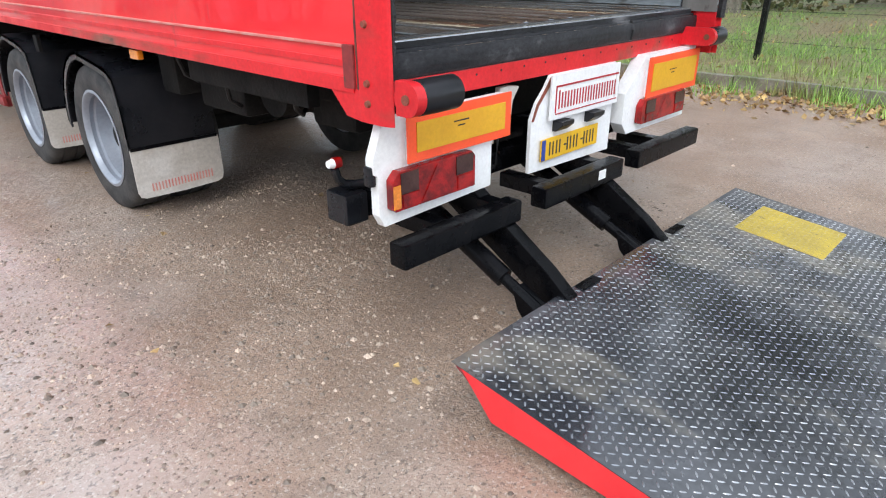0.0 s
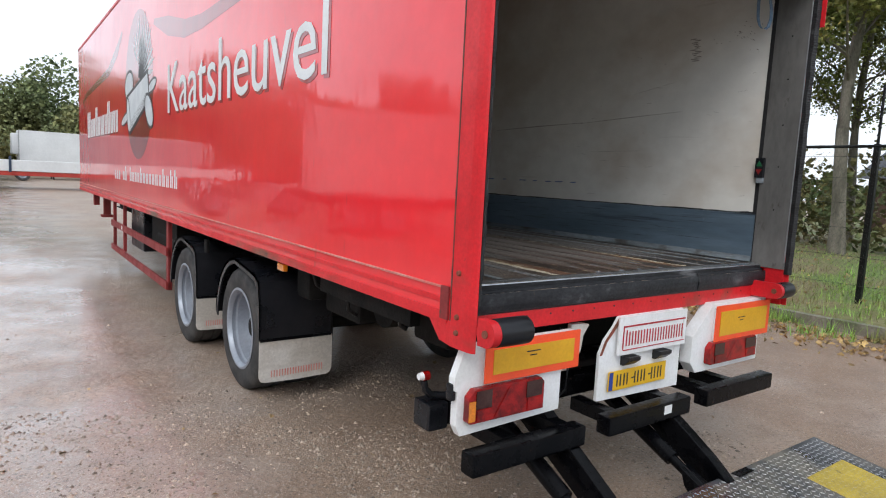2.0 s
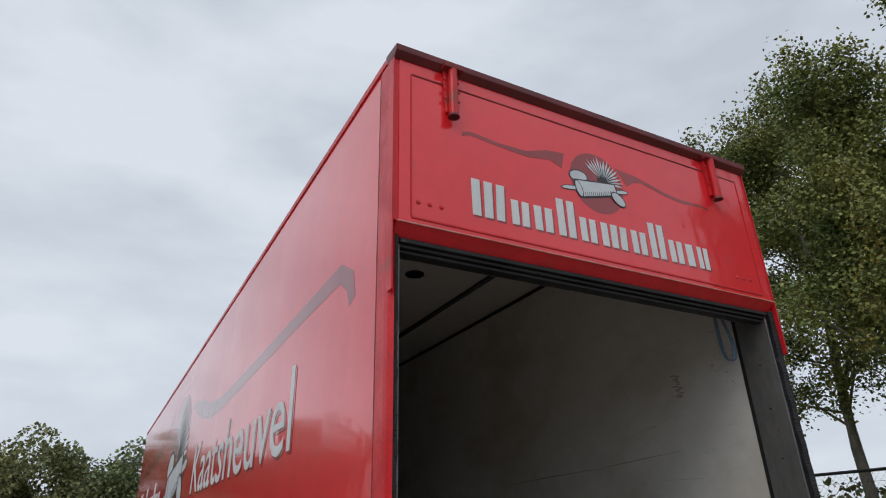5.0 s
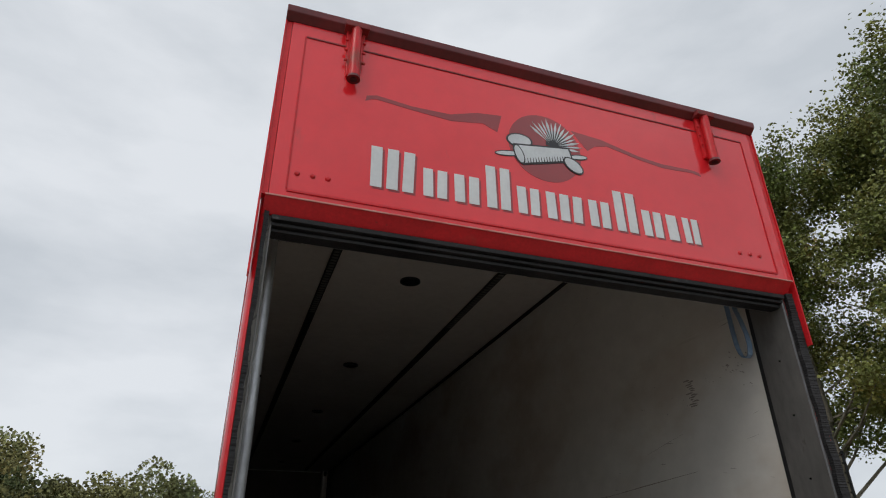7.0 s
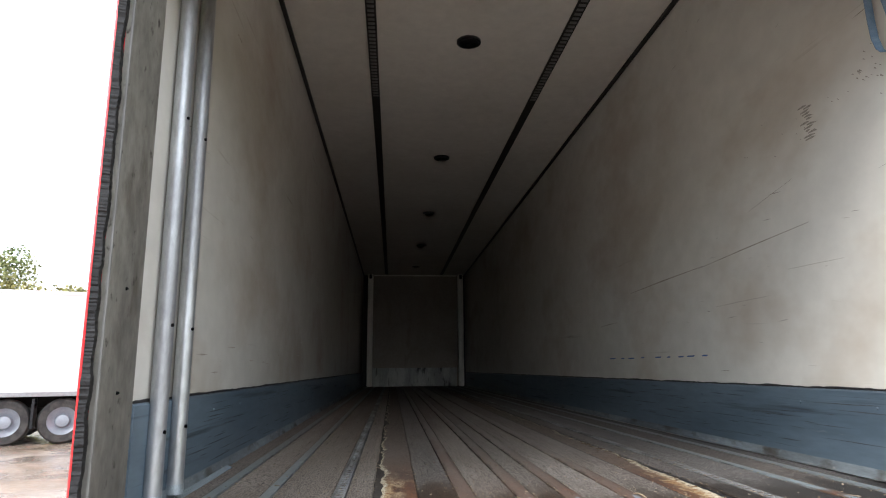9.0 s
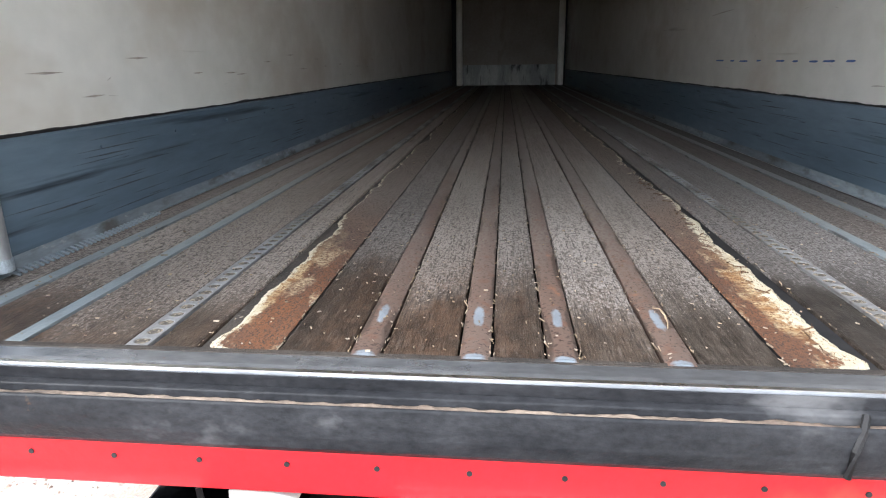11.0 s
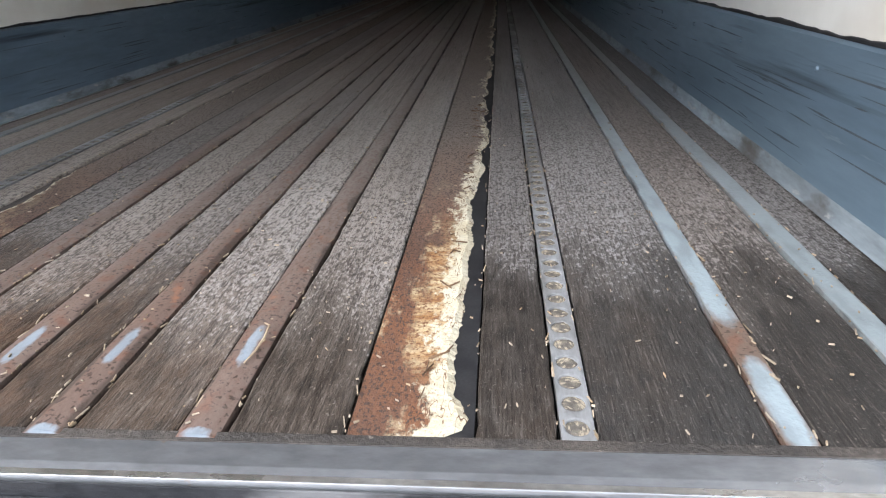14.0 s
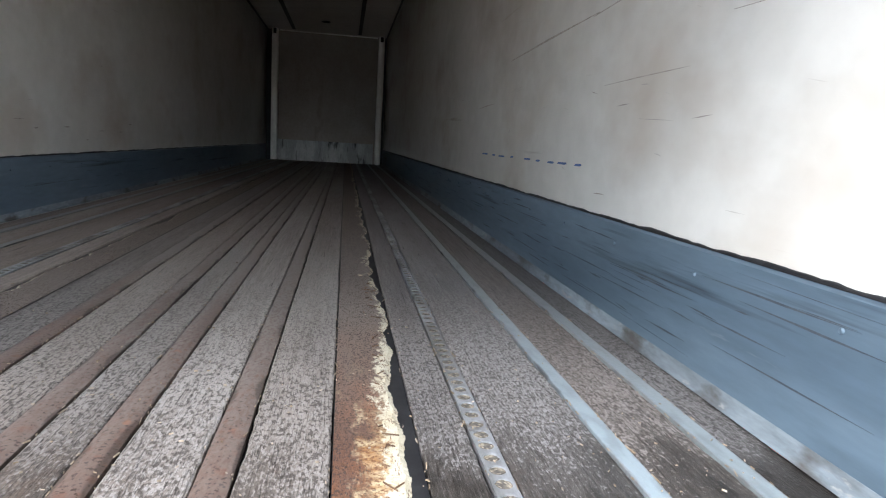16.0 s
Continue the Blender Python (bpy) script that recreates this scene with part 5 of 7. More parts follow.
for k in range(22):
    if k in (3, 6):
        continue
    y = 8.85 - k * 0.183
    tall = 0.19 if k in (5, 7, 11, 18, 20, 21) else 0.125
    on_side([(-y, 1.405), (-y + 0.05, 1.405), (-y + 0.055, 1.405 + tall), (-y + 0.005, 1.405 + tall)], 0.0024, LETTER, "lettering_bar", left_skin, "plain pale bar")
    on_side([(-y + 0.075, 1.405), (-y + 0.12, 1.405), (-y + 0.12, 1.53), (-y + 0.08, 1.53)], 0.0024, LETTER, "lettering_bar", left_skin, "plain pale bar")


def word(text, length, height, depth, mat, name, parent, label, m):
    """Raised lettering with the built-in font, fitted to a length and a capital height."""
    cu = bpy.data.curves.new(name, "FONT")
    cu.body = text
    cu.extrude = depth
    cu.resolution_u = 3
    tmp = bpy.data.objects.new("tmp", cu)
    scene.collection.objects.link(tmp)
    me = bpy.data.meshes.new_from_object(tmp.evaluated_get(bpy.context.evaluated_depsgraph_get()))
    bpy.data.objects.remove(tmp)
    xs = [v.co.x for v in me.vertices]
    ys = [v.co.y for v in me.vertices]
    fx, fy = length / (max(xs) - min(xs)), height / (max(ys) - min(ys))
    me.transform(Matrix.Diagonal((fx, fy, 1, 1)) @ Matrix.Translation((-min(xs), -min(ys), 0)))
    me.materials.clear()
    me.materials.append(mat)
    me.name = name
    return linked(name, me, parent, label, m)


side_turn = Matrix(((0, 0, -1, 0), (-1, 0, 0, 0), (0, 1, 0, 0), (0, 0, 0, 1)))
word("Kaatsheuvel", 3.87, 0.50, 0.0012, EMBLEM_DARK, "lettering_shade", left_skin, "", Matrix.Translation((-W - 0.0013, 5.26, 2.155)) @ side_turn)
word("Kaatsheuvel", 3.87, 0.50, 0.0012, LETTER, "lettering", left_skin, "pale grey raised town name", Matrix.Translation((-W - 0.0040, 5.29, 2.178)) @ side_turn)

# ---- load floor ----
deck = Mesh().box(-INNER, INNER, 0.258, 13.52, 1.10, 1.186).done("deck", CHASSIS, trailer, "dark deck under the boards", 0)
Y0, Y1 = 0.262, 13.46
edges_x = (-1.224, -1.131, -1.091, -0.945, -0.909, -0.712, -0.668, -0.578, -0.432, -0.302, -0.246, -0.113, -0.057, 0.037, 0.093, 0.226, 0.282, 0.425, 0.572,
           0.668, 0.708, 0.902, 0.940, 1.087, 1.129, 1.224)
kinds = "BGBGBHBXBSBSBSBSBXBHBGBGB"
STEPS = [Y0 + 0.022 * k for k in range(100)] + [Y0 + 2.2 + 0.28 * k for k in range(39)] + [Y1]


def worn_plank(x0, x1):
    """A board with chipped, uneven long edges."""
    w, cx = (x1 - x0) / 2, (x0 + x1) / 2
    vs, fs = [], []
    for y in STEPS:
        c0 = max(0.0, noise.noise((x0 * 31, y * 6, 1.7)) * 0.004 + noise.noise((x0 * 31, y * 34, 5.2)) * 0.004)
        c1 = max(0.0, noise.noise((x1 * 17, y * 6, 8.7)) * 0.004 + noise.noise((x1 * 17, y * 34, 3.2)) * 0.004)
        dz = noise.noise((cx * 9, y * 2.5, 4.0)) * 0.0016 - 0.0005
        vs += [(-w + c0, y, 1.1866), (-w + c0 + 0.0008, y, 1.1972), (-w + c0 + 0.004, y, 1.1996 + dz), (0, y, 1.2003 + dz),
               (w - c1 - 0.004, y, 1.1996 + dz), (w - c1 - 0.0008, y, 1.1972), (w - c1, y, 1.1866)]
    for k in range(len(STEPS) - 1):
        fs += [(7 * k + e, 7 * k + e + 1, 7 * k + 8 + e, 7 * k + 7 + e) for e in range(6)]
    fs.append((0, 1, 2, 3, 4, 5, 6))
    ob = raw("plank", vs, [f[::-1] for f in fs], BOARD, deck, "worn brown-grey floor board")
    ob.location = (cx, 0, 0)


def hole_strip(cx, w):
    """A steel strip with a row of real holes, each half filled with dirt."""
    hs = raw("hole_strip", *holed(w), HOLE_STRIP, deck, "metal strip with a row of round holes")
    hs.location = (cx, 0, 0)
    dirt_me = Mesh().disc((0, 0, 0), 0.0150, "z", 0.0016, 12)
    for v in dirt_me.bm.verts:
        v.co.z += 0.0008 * math.sin(v.co.x * 300) + 0.0006 * math.cos(v.co.y * 260)
    dirt_me = dirt_me.data("hole_fill", HOLE_DIRT, 0)
    for q in range(HOLES):
        linked("hole_fill", dirt_me, hs, m=pose(0.0006 * math.sin(q * 2.3), HOLE_Y + q * HOLE_P, 1.1972 + 0.0008 * math.sin(q * 1.7), 3 * math.sin(q), 3 * math.cos(q * 1.3), q * 50))


HOLES, HOLE_P, HOLE_Y = 76, 0.0415, 0.295


def holed(w):
    vs, fs, n_r, r = [], [], 16, 0.0142
    for q in range(HOLES):
        y = HOLE_Y + q * HOLE_P
        base = len(vs)
        for ring in range(4):
            for k in range(n_r):
                t = 2 * math.pi * k / n_r
                c, s = math.cos(t), math.sin(t)
                if ring == 0:
                    f = 1 / max(abs(c), abs(s))
                    vs.append((c * f * w, y + s * f * HOLE_P / 2, 1.2018))
                elif ring == 1:
                    vs.append((c * (r + 0.0022), y + s * (r + 0.0022), 1.2018))
                elif ring == 2:
                    vs.append((c * r, y + s * r, 1.2010))
                else:
                    vs.append((c * r, y + s * r, 1.1890))
        for ring in range(3):
            for k in range(n_r):
                a, c = base + ring * n_r + k, base + ring * n_r + (k + 1) % n_r
                fs.append((a, c, c + n_r, a + n_r))
    for y0, y1 in ((Y0 + 0.012, HOLE_Y - HOLE_P / 2), (HOLE_Y + (HOLES - 0.5) * HOLE_P, Y1)):
        k = len(vs)
        vs += [(-w, y0, 1.2018), (w, y0, 1.2018), (w, y1, 1.2018), (-w, y1, 1.2018)]
        fs.append((k, k + 1, k + 2, k + 3))
    for x in (-w, w):
        k = len(vs)
        vs += [(x, Y0 + 0.012, 1.187), (x, Y1, 1.187), (x, Y1, 1.2018), (x, Y0 + 0.012, 1.2018)]
        fs.append((k, k + 1, k + 2, k + 3))
    k = len(vs)
    vs += [(-w, Y0 + 0.012, 1.187), (w, Y0 + 0.012, 1.187), (w, Y0 + 0.012, 1.2018), (-w, Y0 + 0.012, 1.2018)]
    fs.append((k, k + 1, k + 2, k + 3))
    return vs, fs


def torn_strip(plain, torn, wide):
    """A strip from its whole edge (x = plain) to its torn edge near x = torn; the map runs from 0 at the tear to 1."""
    vs, fs, uv, cols = [], [], [], 12
    ys = [Y0 + 0.0064 * k for k in range(500)] + [Y0 + 3.2 + 0.12 * k for k in range(84)]
    s = 1 if torn > plain else -1
    for y in ys:
        far = min(1.0, (y - Y0) / 1.6)
        edge = torn + s * (0.016 * far + noise.noise((y * 4.5, plain * 9, 0.3)) * (0.009 + 0.026 * far) + noise.noise((y * 13, plain * 9, 4.1)) * (0.005 + 0.012 * far)
                           + noise.noise((y * 60, plain, 1.1)) * 0.003 + noise.noise((y * 230, plain, 6.1)) * 0.004)
        edge += s * 0.020 * math.exp(-((y - 0.315) / 0.045) ** 2)
        edge = s * min(s * edge, s * torn + 0.027)
        if y < Y0 + 0.03:
            edge -= s * (Y0 + 0.03 - y) * 1.4
        for c in range(cols + 1):
            u = c / cols
            x = edge + (plain - edge) * u
            near = max(0.0, 1 - u * 2.2)
            z = 1.1985 + 0.0022 * near * (0.6 + 0.8 * noise.noise((x * 60, y * 22, 3.0))) + 0.0008 * noise.noise((x * 90, y * 50, 6.0))
            vs.append((x, y + (0.006 * noise.noise((x * 80, plain, 2.0)) if y == Y0 else 0), 1.1938 if c == 0 else z))
            uv.append((u * abs(plain - edge) / wide, y))
    for k in range(len(ys) - 1):
        for c in range(cols):
            a = k * (cols + 1) + c
            f = (a, a + cols + 1, a + cols + 2, a + 1)
            fs.append(f if s > 0 else f[::-1])
    ob = raw("torn_strip", vs, fs, TORN, deck, "rust-brown strip with torn cream foam along one edge")
    lay = ob.data.uv_layers.new(name="tear")
    for lp in ob.data.loops:
        lay.data[lp.index].uv = uv[lp.vertex_index]


for k, kind in enumerate(kinds):
    x0, x1 = edges_x[k], edges_x[k + 1]
    cx, w = (x0 + x1) / 2, (x1 - x0) / 2
    if kind == "B":
        worn_plank(x0 + 0.0015, x1 - 0.0015)
    elif kind == "S":
        w -= 0.002
        crown = [(-w, 1.1868), (-w, 1.2005), (-w * 0.6, 1.2045), (0, 1.2062), (w * 0.6, 1.2045), (w, 1.2005), (w, 1.1868)]
        Mesh().prism(crown, "y", Y0 + 0.002, Y1).done("strip", STRIP_BROWN, deck, "brown crowned wear strip with bare bright spots").location = (cx, 0, 0)
    elif kind == "G":
        w -= 0.001
        Mesh().box(-w, w, Y0 + 0.012, Y1, 1.1868, 1.2022, 0.0015).done("strip", STRIP_PATCHED if 0.88 < cx < 0.95 else STRIP_GREY, deck,
                                                                      "flat blue-grey metal strip").location = (cx, 0, 0)
    elif kind == "H":
        hole_strip(cx, w - 0.001)
    elif kind == "X":
        Mesh().box(x0, x1, Y0, Y1, 1.1866, 1.1930).done("gap_strip", BLACK_GAP if cx > 0 else SILL_DIRT, deck, "dark gap beside the torn foam", 0)
        if cx < 0:
            torn_strip(x1 - 0.002, x0 + 0.030, 0.060)
        else:
            torn_strip(x0 + 0.002, x1 - 0.030, 0.125)

# scattered chips on the boards
cv, cf = [], []
for k in range(1080):
    y = 0.27 + abs(rng.gauss(0, 0.55)) if k < 200 else rng.uniform(0.27, 2.6) if k < 800 else rng.uniform(0.3, 5.0)
    x = rng.uniform(-1.12, 1.12)
    ln, wd, a = rng.uniform(0.0012, 0.0042), rng.uniform(0.0005, 0.0013), rng.uniform(0, 3.14)
    if k % 29 == 0 and k < 330:
        ln, wd = rng.uniform(0.004, 0.009), rng.uniform(0.0010, 0.0022)
    if k >= 850:
        # crumbs
        y = 0.275 + abs(rng.gauss(0, 0.5))
        ln, wd = rng.uniform(0.0008, 0.0030), rng.uniform(0.0003, 0.0008)
    if 330 <= k < 800:
        # slivers caught in the joints
        x = rng.choice(edges_x[7:-1]) + rng.gauss(0, 0.0025)
        y = 0.28 + 1.6 * rng.random() ** 1.6
        ln, wd, a = rng.uniform(0.002, 0.016) * rng.random(), rng.uniform(0.0006, 0.0013), 1.57 + rng.gauss(0, 0.25)
    c, s, b0 = math.cos(a), math.sin(a), len(cv)
    z0 = 1.2062 if k < 330 or k >= 800 else 1.2004
    for dz in (z0, z0 + rng.uniform(0.0012, 0.003)):
        for u, v in ((-ln, -wd), (ln, -wd * 0.6), (ln, wd), (-ln, wd * 0.7)):
            cv.append((x + u * c - v * s, y + u * s + v * c, dz))
    cf += [(b0, b0 + 3, b0 + 2, b0 + 1), (b0 + 4, b0 + 5, b0 + 6, b0 + 7)] + [(b0 + e, b0 + (e + 1) % 4, b0 + 4 + (e + 1) % 4, b0 + 4 + e) for e in range(4)]
chips = raw("wood_chips", cv, cf, CHIP)
tagged(chips, "pale wood chips strewn over the load floor", "debris", kind="stuff")

stv, stf = [], []
for k in range(46):
    y = 0.34 + 1.7 * rng.random()
    x = 0.512 + 0.016 * min(1.0, y / 1.6) + rng.gauss(0, 0.013)
    ln, wd, a = rng.uniform(0.004, 0.017), rng.uniform(0.0004, 0.0008), rng.choice((0.5, -0.6, 1.4, 0.9)) + rng.gauss(0, 0.25)
    c, q, b0 = math.cos(a), math.sin(a), len(stv)
    for dz in (1.2005, 1.2032):
        for u, v in ((-ln, -wd), (ln, -wd * 0.4), (ln, wd * 0.4), (-ln, wd)):
            stv.append((x + u * c - v * q, y + u * q + v * c, dz + 0.05 * abs(u)))
    stf += [(b0, b0 + 3, b0 + 2, b0 + 1), (b0 + 4, b0 + 5, b0 + 6, b0 + 7)] + [(b0 + e, b0 + (e + 1) % 4, b0 + 4 + (e + 1) % 4, b0 + 4 + e) for e in range(4)]
tagged(raw("dry_stalks", stv, stf, STALK), "thin dark dry stalks stuck in the torn foam", "debris", kind="stuff")

curl = thing("wood_curl", "pale curled wood shaving lying on a floor strip", "debris")
Mesh().tube([(0.262, 0.398, 1.2085), (0.268, 0.425, 1.2095), (0.270, 0.455, 1.2110), (0.267, 0.486, 1.2120), (0.256, 0.496, 1.2095)], 0.003, 6,
            [0.0010, 0.0016, 0.0018, 0.0015, 0.0010]).done("shaving", CURL, curl)

# ---- sill ----
sill = Mesh().prism([(0.2605, 1.1995), (0.225, 1.1990), (0.208, 1.1950), (0.2035, 1.1800), (0.2035, 1.150), (0.2605, 1.150)], "x", -INNER, INNER, 0.001).done(
    "sill_angle", SILL_STEEL, trailer, "worn grey steel sill angle")
Mesh().prism([(0.2085, 1.1958), (0.2150, 1.1974), (0.2150, 1.1966), (0.2085, 1.1950)], "x", -INNER + 0.01, INNER - 0.01).done("sill_edge", BRIGHT_EDGE, sill, "bright worn edge")
Mesh().box(-INNER + 0.03, INNER - 0.03, 0.2590, 0.2745, 1.1975, 1.2016, 0.001).done("sill_dirt", SILL_DIRT, sill, "packed brown dirt behind the sill")
Mesh().box(-INNER + 0.004, INNER - 0.004, 0.2005, 0.2032, 1.166, 1.1905, 0.001).done("sill_grime", SILL_RUBBER, sill, "dark grimy face")
Mesh().prism([(0.2002, 1.172), (0.186, 1.168), (0.183, 1.135), (0.2002, 1.135)], "x", -W + 0.04, W - 0.04, 0.003).done("sill_step", SILL_RUBBER, trailer, "dark scraped sill step")
ev, ef = [], []
for k in range(240):
    x = -1.19 + 2.38 * k / 239
    f = 0.0035 * noise.noise((x * 14, 0.2, 0.7)) + 0.0035 * noise.noise((x * 55, 1.2, 0.7))
    ev += [(x, 0.1828, 1.146), (x, 0.1828, 1.1565 + f), (x, 0.178 + f * 0.5, 1.1570 + f * 0.6), (x, 0.1745 + f * 0.5, 1.152), (x, 0.1745, 1.146)]
for k in range(239):
    ef += [(5 * k + e, 5 * k + 5 + e, 5 * k + 6 + e, 5 * k + e + 1) for e in range(4)]
raw("sill_seal_edge", ev, ef, SEAL_EDGE, trailer, "frayed brownish edge of the sill seal")
Mesh().prism([(0.1825, 1.145), (0.1735, 1.145), (0.1705, 1.160), (0.1650, 1.157), (0.1615, 1.130), (0.161, 1.105), (0.166, 1.080), (0.174, 1.0685), (0.1825, 1.0685)], "x", -W + 0.038, W - 0.038, 0.003).done(
    "sill_rubber", SILL_RUBBER, trailer, "worn black rubber sill cover")
Mesh().tube([(0.50, 0.186, 1.170), (0.49, 0.168, 1.155), (0.478, 0.157, 1.126), (0.475, 0.160, 1.080)], 0.006, 6).done("sill_cable", RUBBER, sill)

# red rear beam with holes
beam = Mesh().box(-W + 0.04, W - 0.04, 0.176, 0.260, 0.984, 1.068, 0.005).done("rear_beam", RED_FRAME, trailer, "red rear cross beam")
for k in range(14):
    x = -1.0 + k * 0.152
    Mesh().cyl((x, 0.1775, 1.042), (x, 0.1740, 1.042), 0.005, None, 8).done("beam_hole", BLACK_GAP, beam)
for side in (-1, 1):
    # red ear off the post, black roller beside it
    e0, e1 = (-1.277, -1.238) if side < 0 else (1.095, 1.128)
    y_c, rr = (-0.048, 0.056) if side < 0 else (0.030, 0.050)
    ear = Mesh().cyl((e0, y_c, 1.055), (e1, y_c, 1.055), rr - 0.002, None, 28)
    ear.box(e0 + 0.001, e1 - 0.001, y_c, 0.002 if side < 0 else 0.18, 1.056 - rr, 1.054 + rr, 0.004)
    ear.done("buffer_bracket", RED_FRAME, beam, "red buffer bracket")
    r0, r1 = (-1.2375, -1.062) if side < 0 else (1.1285, 1.272)
    roll = Mesh().lathe([(0.0, r0), (rr - 0.006, r0), (rr, r0 + 0.006), (rr + 0.001, (r0 + r1) / 2), (rr, r1 - 0.008), (rr - 0.008, r1), (0.0, r1)], 28, False)
    roll.bm.transform(Matrix.Translation((0, y_c, 1.055)))
    roll.done("rubber_buffer", BLACK_PLASTIC, beam, "black rubber roller buffer")
    Mesh().cyl((e0 - 0.006, y_c, 1.055), (e0 + 0.001, y_c, 1.055), 0.016, None, 12).done("buffer_bolt", RUSTY_EDGE, beam, "rusty bolt")

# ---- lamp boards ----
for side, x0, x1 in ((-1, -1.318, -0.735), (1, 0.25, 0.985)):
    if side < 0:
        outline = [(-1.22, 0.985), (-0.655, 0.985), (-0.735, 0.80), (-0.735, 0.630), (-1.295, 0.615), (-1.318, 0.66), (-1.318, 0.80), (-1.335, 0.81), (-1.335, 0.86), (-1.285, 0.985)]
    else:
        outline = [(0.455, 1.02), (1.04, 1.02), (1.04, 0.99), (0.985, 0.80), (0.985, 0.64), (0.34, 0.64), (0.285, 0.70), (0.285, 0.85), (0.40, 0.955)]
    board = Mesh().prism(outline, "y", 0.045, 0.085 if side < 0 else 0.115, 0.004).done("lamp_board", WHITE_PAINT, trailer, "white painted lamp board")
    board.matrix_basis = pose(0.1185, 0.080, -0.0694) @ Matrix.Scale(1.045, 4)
    a, b = (-1.200, -0.650) if side < 0 else (0.465, 1.050)
    za, zb = (0.822, 0.993) if side < 0 else (0.800, 1.008)
    plate = Mesh().box(a, b, 0.022, 0.030, za, zb, 0.003).done("marker_plate", REFLEX_ORANGE, board, "yellow reflector plate with an orange border")
    Mesh().box(a + 0.040, b - 0.040, 0.0185, 0.0218, za + 0.034, zb - 0.034, 0.001).done("marker_field", REFLEX_YELLOW, board, "yellow reflector field")
    Mesh().box(a + 0.22, a + 0.30, 0.0178, 0.0184, (za + zb) / 2 + 0.022, (za + zb) / 2 + 0.027).done("marker_print", BLACK_GAP, board, "", 0)
    Mesh().box(a + 0.24, a + 0.28, 0.0178, 0.0184, (za + zb) / 2 + 0.005, (za + zb) / 2 + 0.010).done("marker_print", BLACK_GAP, board, "", 0)
    Mesh().box(a + 0.01, b - 0.01, 0.030, 0.0445, za + 0.01, zb - 0.01).done("marker_backing", WHITE_PAINT, board, "", 0)
    la, lb = (-1.285, -0.872) if side < 0 else (0.41, 0.905)
    lz0, lz1 = (0.672, 0.812) if side < 0 else (0.682, 0.806)
    lamp = Mesh().prism([(la, lz0 + 0.01), (la + 0.01, lz0), (lb, lz0), (lb, lz1 - 0.02), (lb - 0.02, lz1), (la + 0.03, lz1), (la, lz1 - 0.03)], "y", 0.008, 0.044, 0.005).done(
        "tail_lamp", LAMP_RED, board, "dirty red tail lamp")
    cells = ((0.08, 0.28, LAMP_DARK, 0.42, 0.95), (0.10, 0.30, LAMP_RED, 0.06, 0.40), (0.74, 0.96, LAMP_DARK, 0.46, 0.95), (0.76, 0.97, LAMP_RED, 0.06, 0.42))
    for f0, f1, mt, g0, g1 in cells:
        q0, q1 = la + (lb - la) * f0, la + (lb - la) * f1
        Mesh().box(q0, q1, 0.0035, 0.0078, lz0 + (lz1 - lz0) * g0, lz0 + (lz1 - lz0) * g1, 0.002).done("lamp_cell", mt, board)
    tri = (la + lb) / 2
    Mesh().prism([(tri - 0.075, lz0 + 0.012), (tri + 0.075, lz0 + 0.012), (tri, lz1 - 0.012)], "y", 0.0030, 0.0078).done("lamp_triangle", LAMP_RED, board, "red reflector triangle", 0)
    q = la
    if side < 0:
        Mesh().box(q - 0.001, q + 0.032, 0.0030, 0.0076, lz0 + 0.012, lz1 - 0.045, 0.003).done("lamp_indicator", LAMP_AMBER, board, "amber indicator")
    if side < 0:
        Mesh().box(-1.345, -1.319, 0.05, 0.09, 0.765, 0.835, 0.01).done("cable_gland", BLACK_PLASTIC, board)

# centre board with sign and number plate, both as plain bars
centre = Mesh().prism([(-0.20, 0.985), (0.36, 0.985), (0.36, 0.535), (-0.335, 0.555), (-0.335, 0.80), (-0.30, 0.87), (-0.235, 0.935)][::-1], "y", 0.165, 0.185, 0.004).done(
    "plate_board", WHITE_PAINT, trailer, "white board with a chipped rusty edge")
Mesh().prism([(-0.205, 0.98), (-0.24, 0.935), (-0.305, 0.865), (-0.334, 0.795), (-0.322, 0.795), (-0.29, 0.86), (-0.215, 0.935)], "y", 0.160, 0.1645).done("board_rust", RUSTY_EDGE, centre, "rusty chipped edge", 0)
sign = Mesh().box(-0.225, 0.362, 0.140, 0.152, 0.785, 0.985, 0.003).done("maker_sign", WHITE_PAINT, trailer, "white sign with a dark red line and plain red bars")
Mesh().box(-0.19, 0.345, 0.1375, 0.1395, 0.930, 0.938).done("sign_line", SIGN_RED, sign, "", 0)
Mesh().box(-0.195, -0.187, 0.1375, 0.1395, 0.815, 0.938).done("sign_line", SIGN_RED, sign, "", 0)
Mesh().box(-0.19, 0.345, 0.1375, 0.1395, 0.808, 0.813).done("sign_line", SIGN_RED, sign, "", 0)
for k in range(21):
    x = -0.170 + k * 0.0243
    Mesh().box(x, x + 0.0085, 0.1372, 0.1395, 0.832, 0.905 if k else 0.915).done("sign_bar", SIGN_RED, sign, "plain red bar", 0)
plate = Mesh().box(-0.268, 0.215, 0.150, 0.156, 0.598, 0.702, 0.003).done("number_plate", PLATE_YELLOW, trailer, "yellow number plate with plain dark bars")
Mesh().box(-0.264, -0.235, 0.1482, 0.1498, 0.602, 0.698).done("plate_band", BLUE_PRINT, plate, "blue band", 0)
for k, x in enumerate((-0.205, -0.150, -0.060, -0.005, 0.085, 0.140)):
    for dx in (0, 0.026):
        Mesh().box(x + dx, x + dx + 0.009, 0.1480, 0.1498, 0.618, 0.682).done("plate_bar", EMBLEM_BLACK, plate, "plain dark bar", 0)
